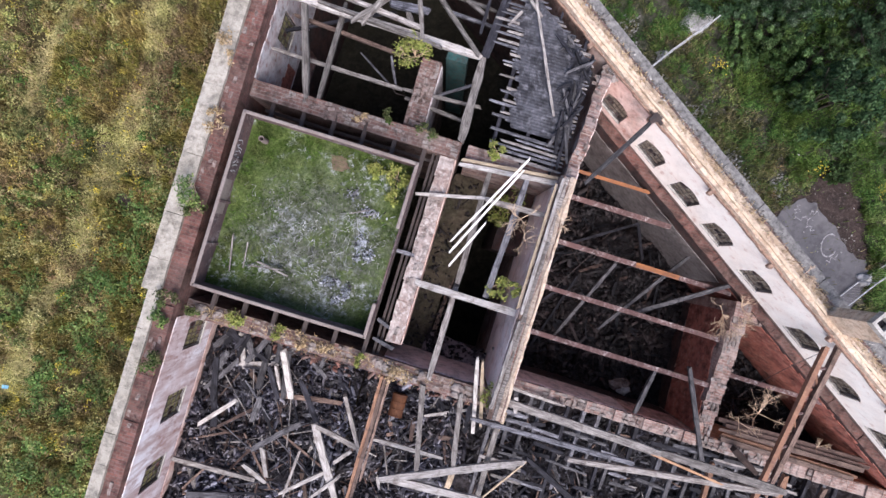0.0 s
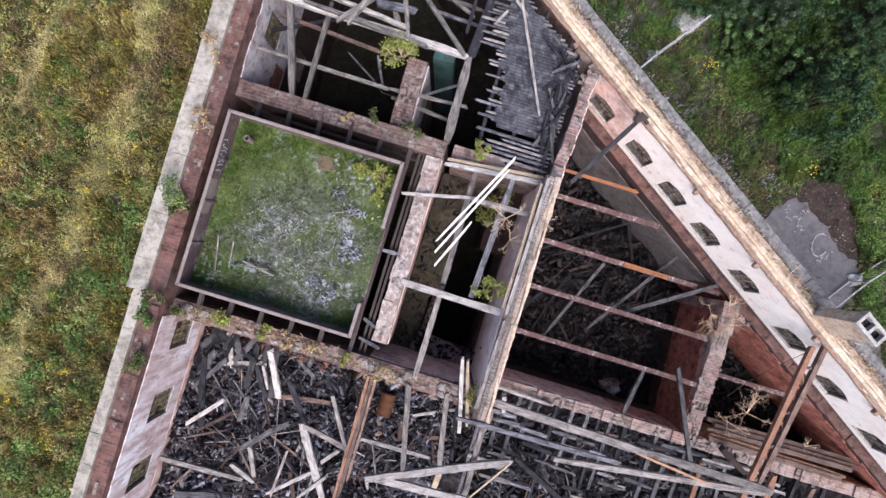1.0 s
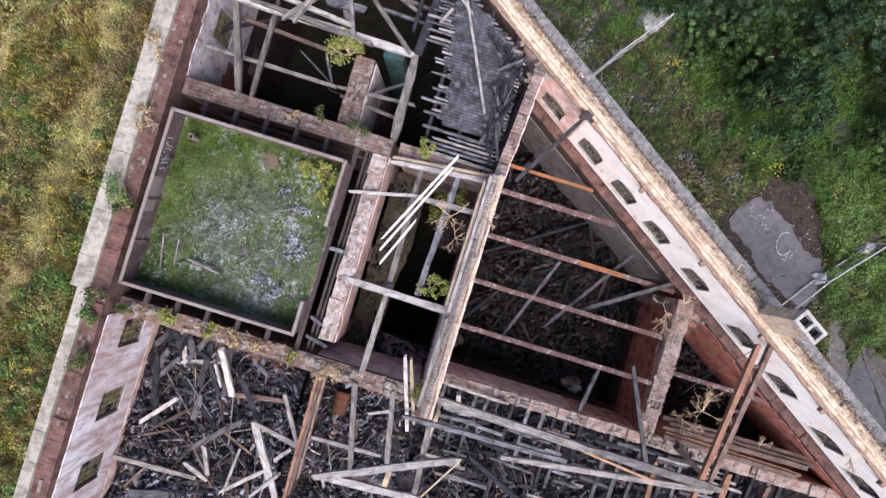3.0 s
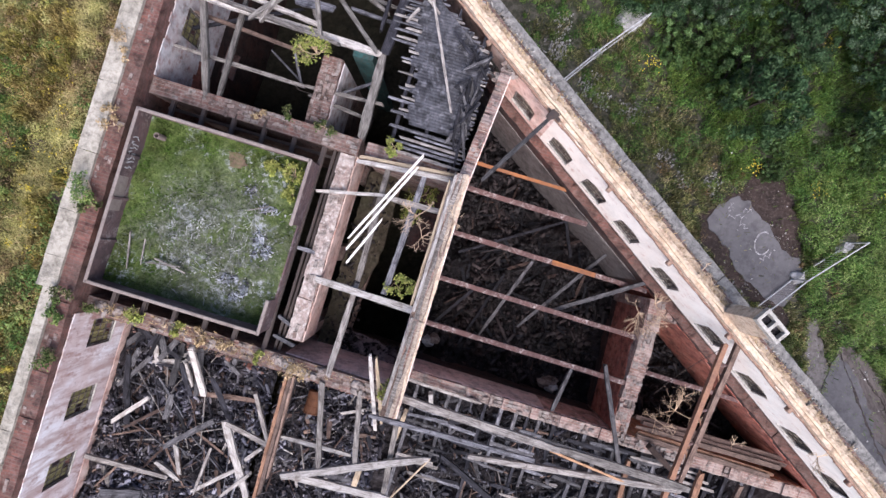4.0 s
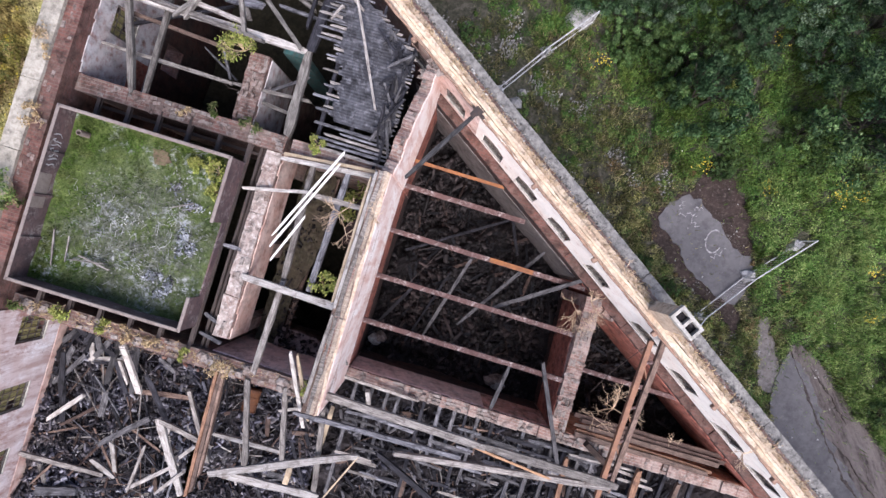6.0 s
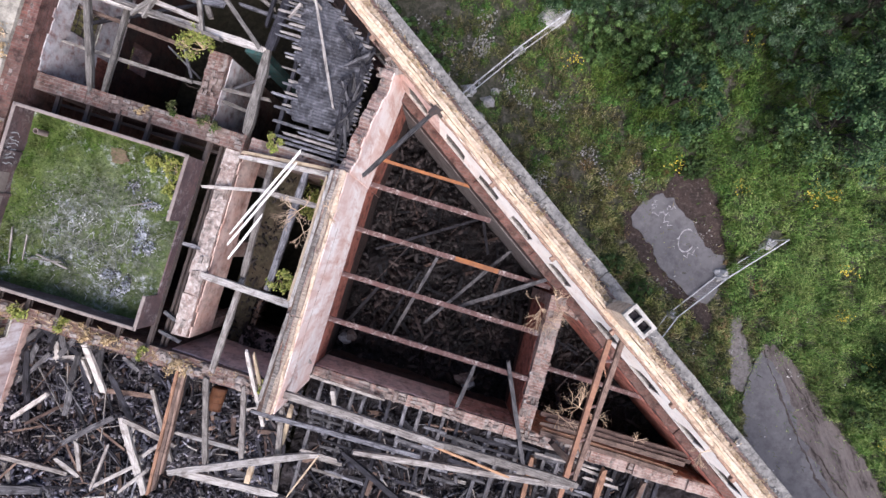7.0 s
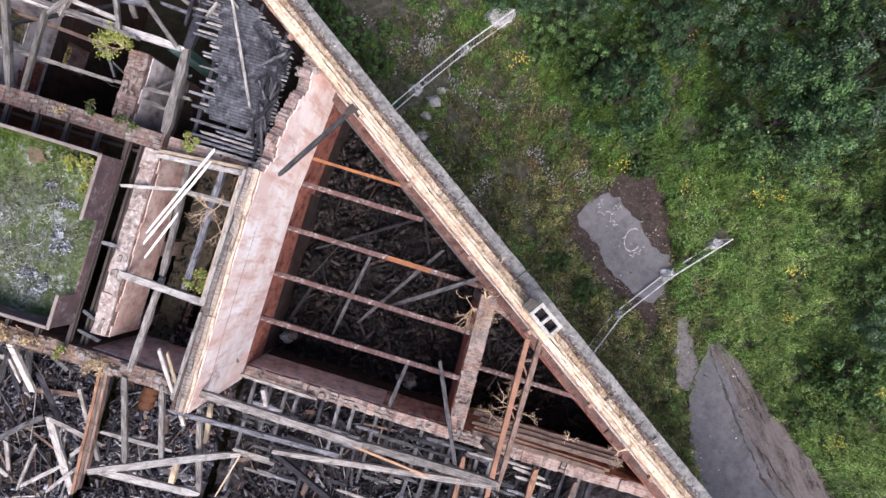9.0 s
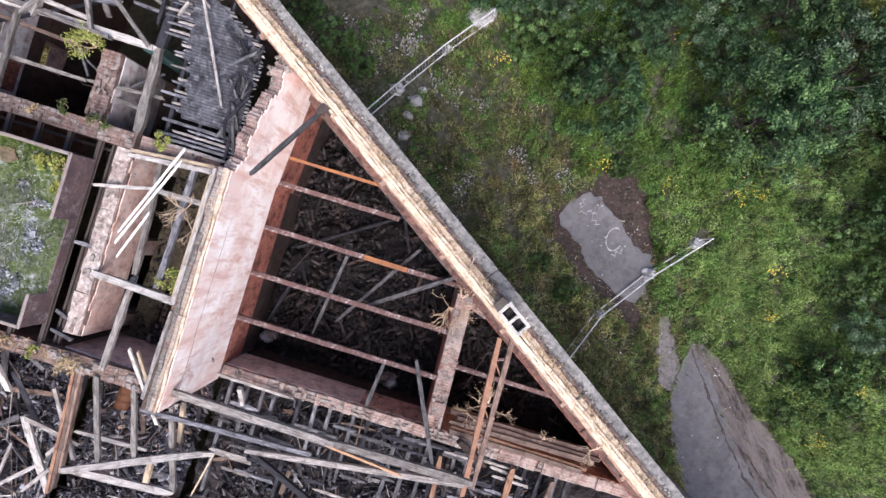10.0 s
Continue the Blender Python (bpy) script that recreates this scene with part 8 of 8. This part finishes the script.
bricks(wall_west, (-8.45, -12.8), (-8.45, 9.0), 0.24, 11.92, 0.35, 0.03, 3)
bricks(wall_1, (-8.1, 3.5), (-0.45, 3.5), 0.28, 11.1, 0.5, 0.3)
bricks(wall_2, (-8.1, -4.62), (3.0, -4.62), 0.28, lambda s: 10.95 + 0.04 * max(0, s - 6), 0.7, 0.3, 3)
for k in range(9):
    y = -3.72 + 0.765 * k
    worn_slab("head_course", -1.01 - 0.006 * k, -0.47 - 0.006 * k, y, y + 0.77, 10.84, 10.93 + 0.012 * (k % 3), "limed_head", wall_3, None, "", 700 + k, 0.03)
bricks(wall_3, (-0.72, -3.7), (-0.78, 3.2), 0.24, 10.955, 0.12, 0.7)
bricks(wall_5, (3.41, 3.5), (3.78, 8.0), 0.18, torn_end, 0.3, 0.5)
for k in range(34):
    ob = new("fallen_brick", BRICKS[rnd.randrange(6)])
    f = rnd.random()
    ob.matrix_world = pose(3.55 + 0.55 * f + rnd.gauss(0, 0.12), 7.2 + 1.25 * f + rnd.gauss(0, 0.16), 11.0 + rnd.uniform(0, 0.25), rnd.gauss(0, 15), rnd.gauss(0, 15), rnd.uniform(0, 180))
    tagged(ob, "loose pinkish brick fallen at the torn wall end", "brick", "fallen bricks")
bricks(wall_6, (3.95, -4.62), (19.5, -4.62), 0.23, 6.7, 0.8, 0.55, 3)
bricks(wall_7, (12.9, -4.38), (12.55, 1.5), 0.31, lambda s: 6.65 + 0.16 * s, 0.75, 0.55)
bricks(wall_8, (-2.35, 3.85), (-2.35, 6.4), 0.34, 10.7, 0.7, 0.2)


for k in range(26):
    x = rnd.uniform(-7.8, 2.6)
    ob = lump("plaster_lump", (x, -4.62 + rnd.gauss(0, 0.12), 11.02 + 0.04 * max(0, x + 2.15)), rnd.uniform(0.08, 0.20), rnd.uniform(0.05, 0.10), rnd.choice(("loose_brick", "limed_brick")), None, "", k + 80)
    tagged(ob, "crumbled lump of plaster on the wall head", "rubble", "lumps on the wall head")
for k in range(22):
    x, y, a, l = rnd.uniform(-7.4, -2.6), rnd.uniform(-9.5, -5.3), radians(rnd.gauss(100, 40)), rnd.uniform(0.8, 2.2)
    p, q = (x - math.cos(a) * l / 2, y - math.sin(a) * l / 2, 7.75 + rnd.uniform(0, 0.2)), (x + math.cos(a) * l / 2, min(-5.0, y + math.sin(a) * l / 2), 7.7 + rnd.uniform(0, 0.6))
    timber(p, q, rnd.uniform(0.14, 0.3), 0.03, rnd.choice(("smoke_wood", "char_wood", "char_wood")), "burnt_board", "wide scorched board lying on the debris", "board", "scorched boards", None, rnd.uniform(-20, 20), 0.03)


# ---- small things among the debris ----
def drum():
    top = thing("oil_drum", "rusty orange steel drum half sunk in debris", "drum")
    x, y, _ = (0.09, -6.86, 7.40)
    bm = bmesh.new()
    bmesh.ops.create_cone(bm, cap_ends=True, segments=24, radius1=0.31, radius2=0.31, depth=0.95, matrix=pose(x, y, 6.95, 82, 8, 0))
    part("shell", bm, "drum_rust", top)
    for z in (-0.44, -0.15, 0.15, 0.44):
        m = pose(x, y, 6.95, 82, 8, 0) @ pose(0, 0, z)
        ring = [m @ Vector((0.32 * math.cos(k * math.pi / 12), 0.32 * math.sin(k * math.pi / 12), 0)) for k in range(25)]
        part("hoop", tube(ring, 0.014, 5), "drum_rust", top)


M["drum_rust"] = rust_material("drum_rust", (0.16, 0.068, 0.032), (0.11, 0.05, 0.03), (0.07, 0.038, 0.03))
drum()


def wire(points, label="thin loose wire hanging in the ruin"):
    pts = [Vector(p) for p in points]
    path = []
    for a, b in zip(pts, pts[1:]):
        for k in range(8):
            f = k / 8
            path.append(a.lerp(b, f) - Vector((0, 0, 0.25 * math.sin(math.pi * f) * (b - a).length * 0.2)))
    path.append(pts[-1])
    tagged(part("wire", tube(path, 0.012, 5), "dark_steel"), label, "wire", "loose wires")


wire([(4.98, 1.24, 6.95), (6.10, 1.87, 7.60), (6.24, 1.50, 6.90)])
wire([(6.10, 1.87, 7.60), (4.98, -0.26, 6.90)])
wire([(13.81, 0.40, 11.20), (13.63, -2.29, 7.20)])
wire([(-2.41, 5.07, 9.90), (-3.36, 4.99, 10.20), (-3.60, 5.18, 10.60)])
wire([(-4.30, -5.20, 10.90), (-2.58, -5.01, 10.80), (-0.51, -4.78, 11.10)], "rusty wire slung along the wall")
wire([(-6.37, -4.55, 11.00), (-4.48, -5.06, 10.80), (-1.52, -4.98, 10.90)], "rusty wire slung along the wall")


scrap = bmesh.new()
x, y, _ = (-20.00, -13.74, 0.60)
for k in range(5):
    box(scrap, x - 0.14 + 0.05 * k, x - 0.08 + 0.05 * k, y - 0.09, y + 0.10, float(lie(x, y)) + 0.25 + 0.02 * (k % 2), float(lie(x, y)) + 0.27 + 0.02 * (k % 2), pose(0.02 * k, 0.01 * k, 0))
M["blue_plastic"] = patchy("blue_plastic", (0.12, 0.36, 0.55), (0.16, 0.42, 0.60), (0.30, 0.50, 0.62), 2, 12, 0.2, rough=0.5)
tagged(part("plastic_scrap", scrap, "blue_plastic"), "crumpled light blue plastic scrap in the grass", "litter")

for k, (p, q) in enumerate((((-1.59, -0.53, 10.95), (-0.87, -0.52, 10.95)), ((-1.53, -3.06, 10.90), (-0.93, -3.30, 10.90)), ((-1.44, -3.77, 10.95), (-0.62, -3.95, 10.90)))):
    timber(p, q, 0.14, 0.1, "ash_wood", "strut", "short grey strut in the gap beside the tank", "strut", "struts by the tank")

for k in range(34):
    y = rnd.uniform(4.4, 8.3)
    e = min(3.1, (8.1 - y * math.cos(radians(SKEW))) / math.sin(radians(SKEW)))
    x = e - rnd.uniform(0.05, 0.75)
    a, l = radians(rnd.gauss(75, 35)), rnd.uniform(0.35, 0.9)
    p = (x - math.cos(a) * l / 2, y - math.sin(a) * l / 2, 11.45 + rnd.uniform(0, 0.12))
    q = (min(x + math.cos(a) * l / 2, e), y + math.sin(a) * l / 2, 11.45 + rnd.uniform(0, 0.25))
    timber(p, q, rnd.uniform(0.05, 0.14), 0.03, rnd.choice(("char_wood", "char_wood", "smoke_wood")), "burnt_board", "curled burnt board on the edge of the roof deck", "board", "burnt deck boards", None, rnd.uniform(-25, 25), 0.05)

for k, (q, r) in enumerate((((7.36, 10.18, 0.00), 0.4), ((7.21, 9.34, 0.00), 0.3), ((7.31, 8.27, 0.00), 0.35), ((7.56, 10.88, 0.00), 0.25), ((7.82, 7.95, 0.00), 0.22), ((7.07, 7.50, 0.00), 0.25))):
    ob = lump("rubble_block", (q[0], q[1], float(lie(q[0], q[1]))), r, r * 0.7, "stone" if k != 4 else "loose_brick", None, "", k + 20)
    tagged(ob, "pale lump of fallen plaster and masonry in the weeds", "rubble", "fallen masonry")
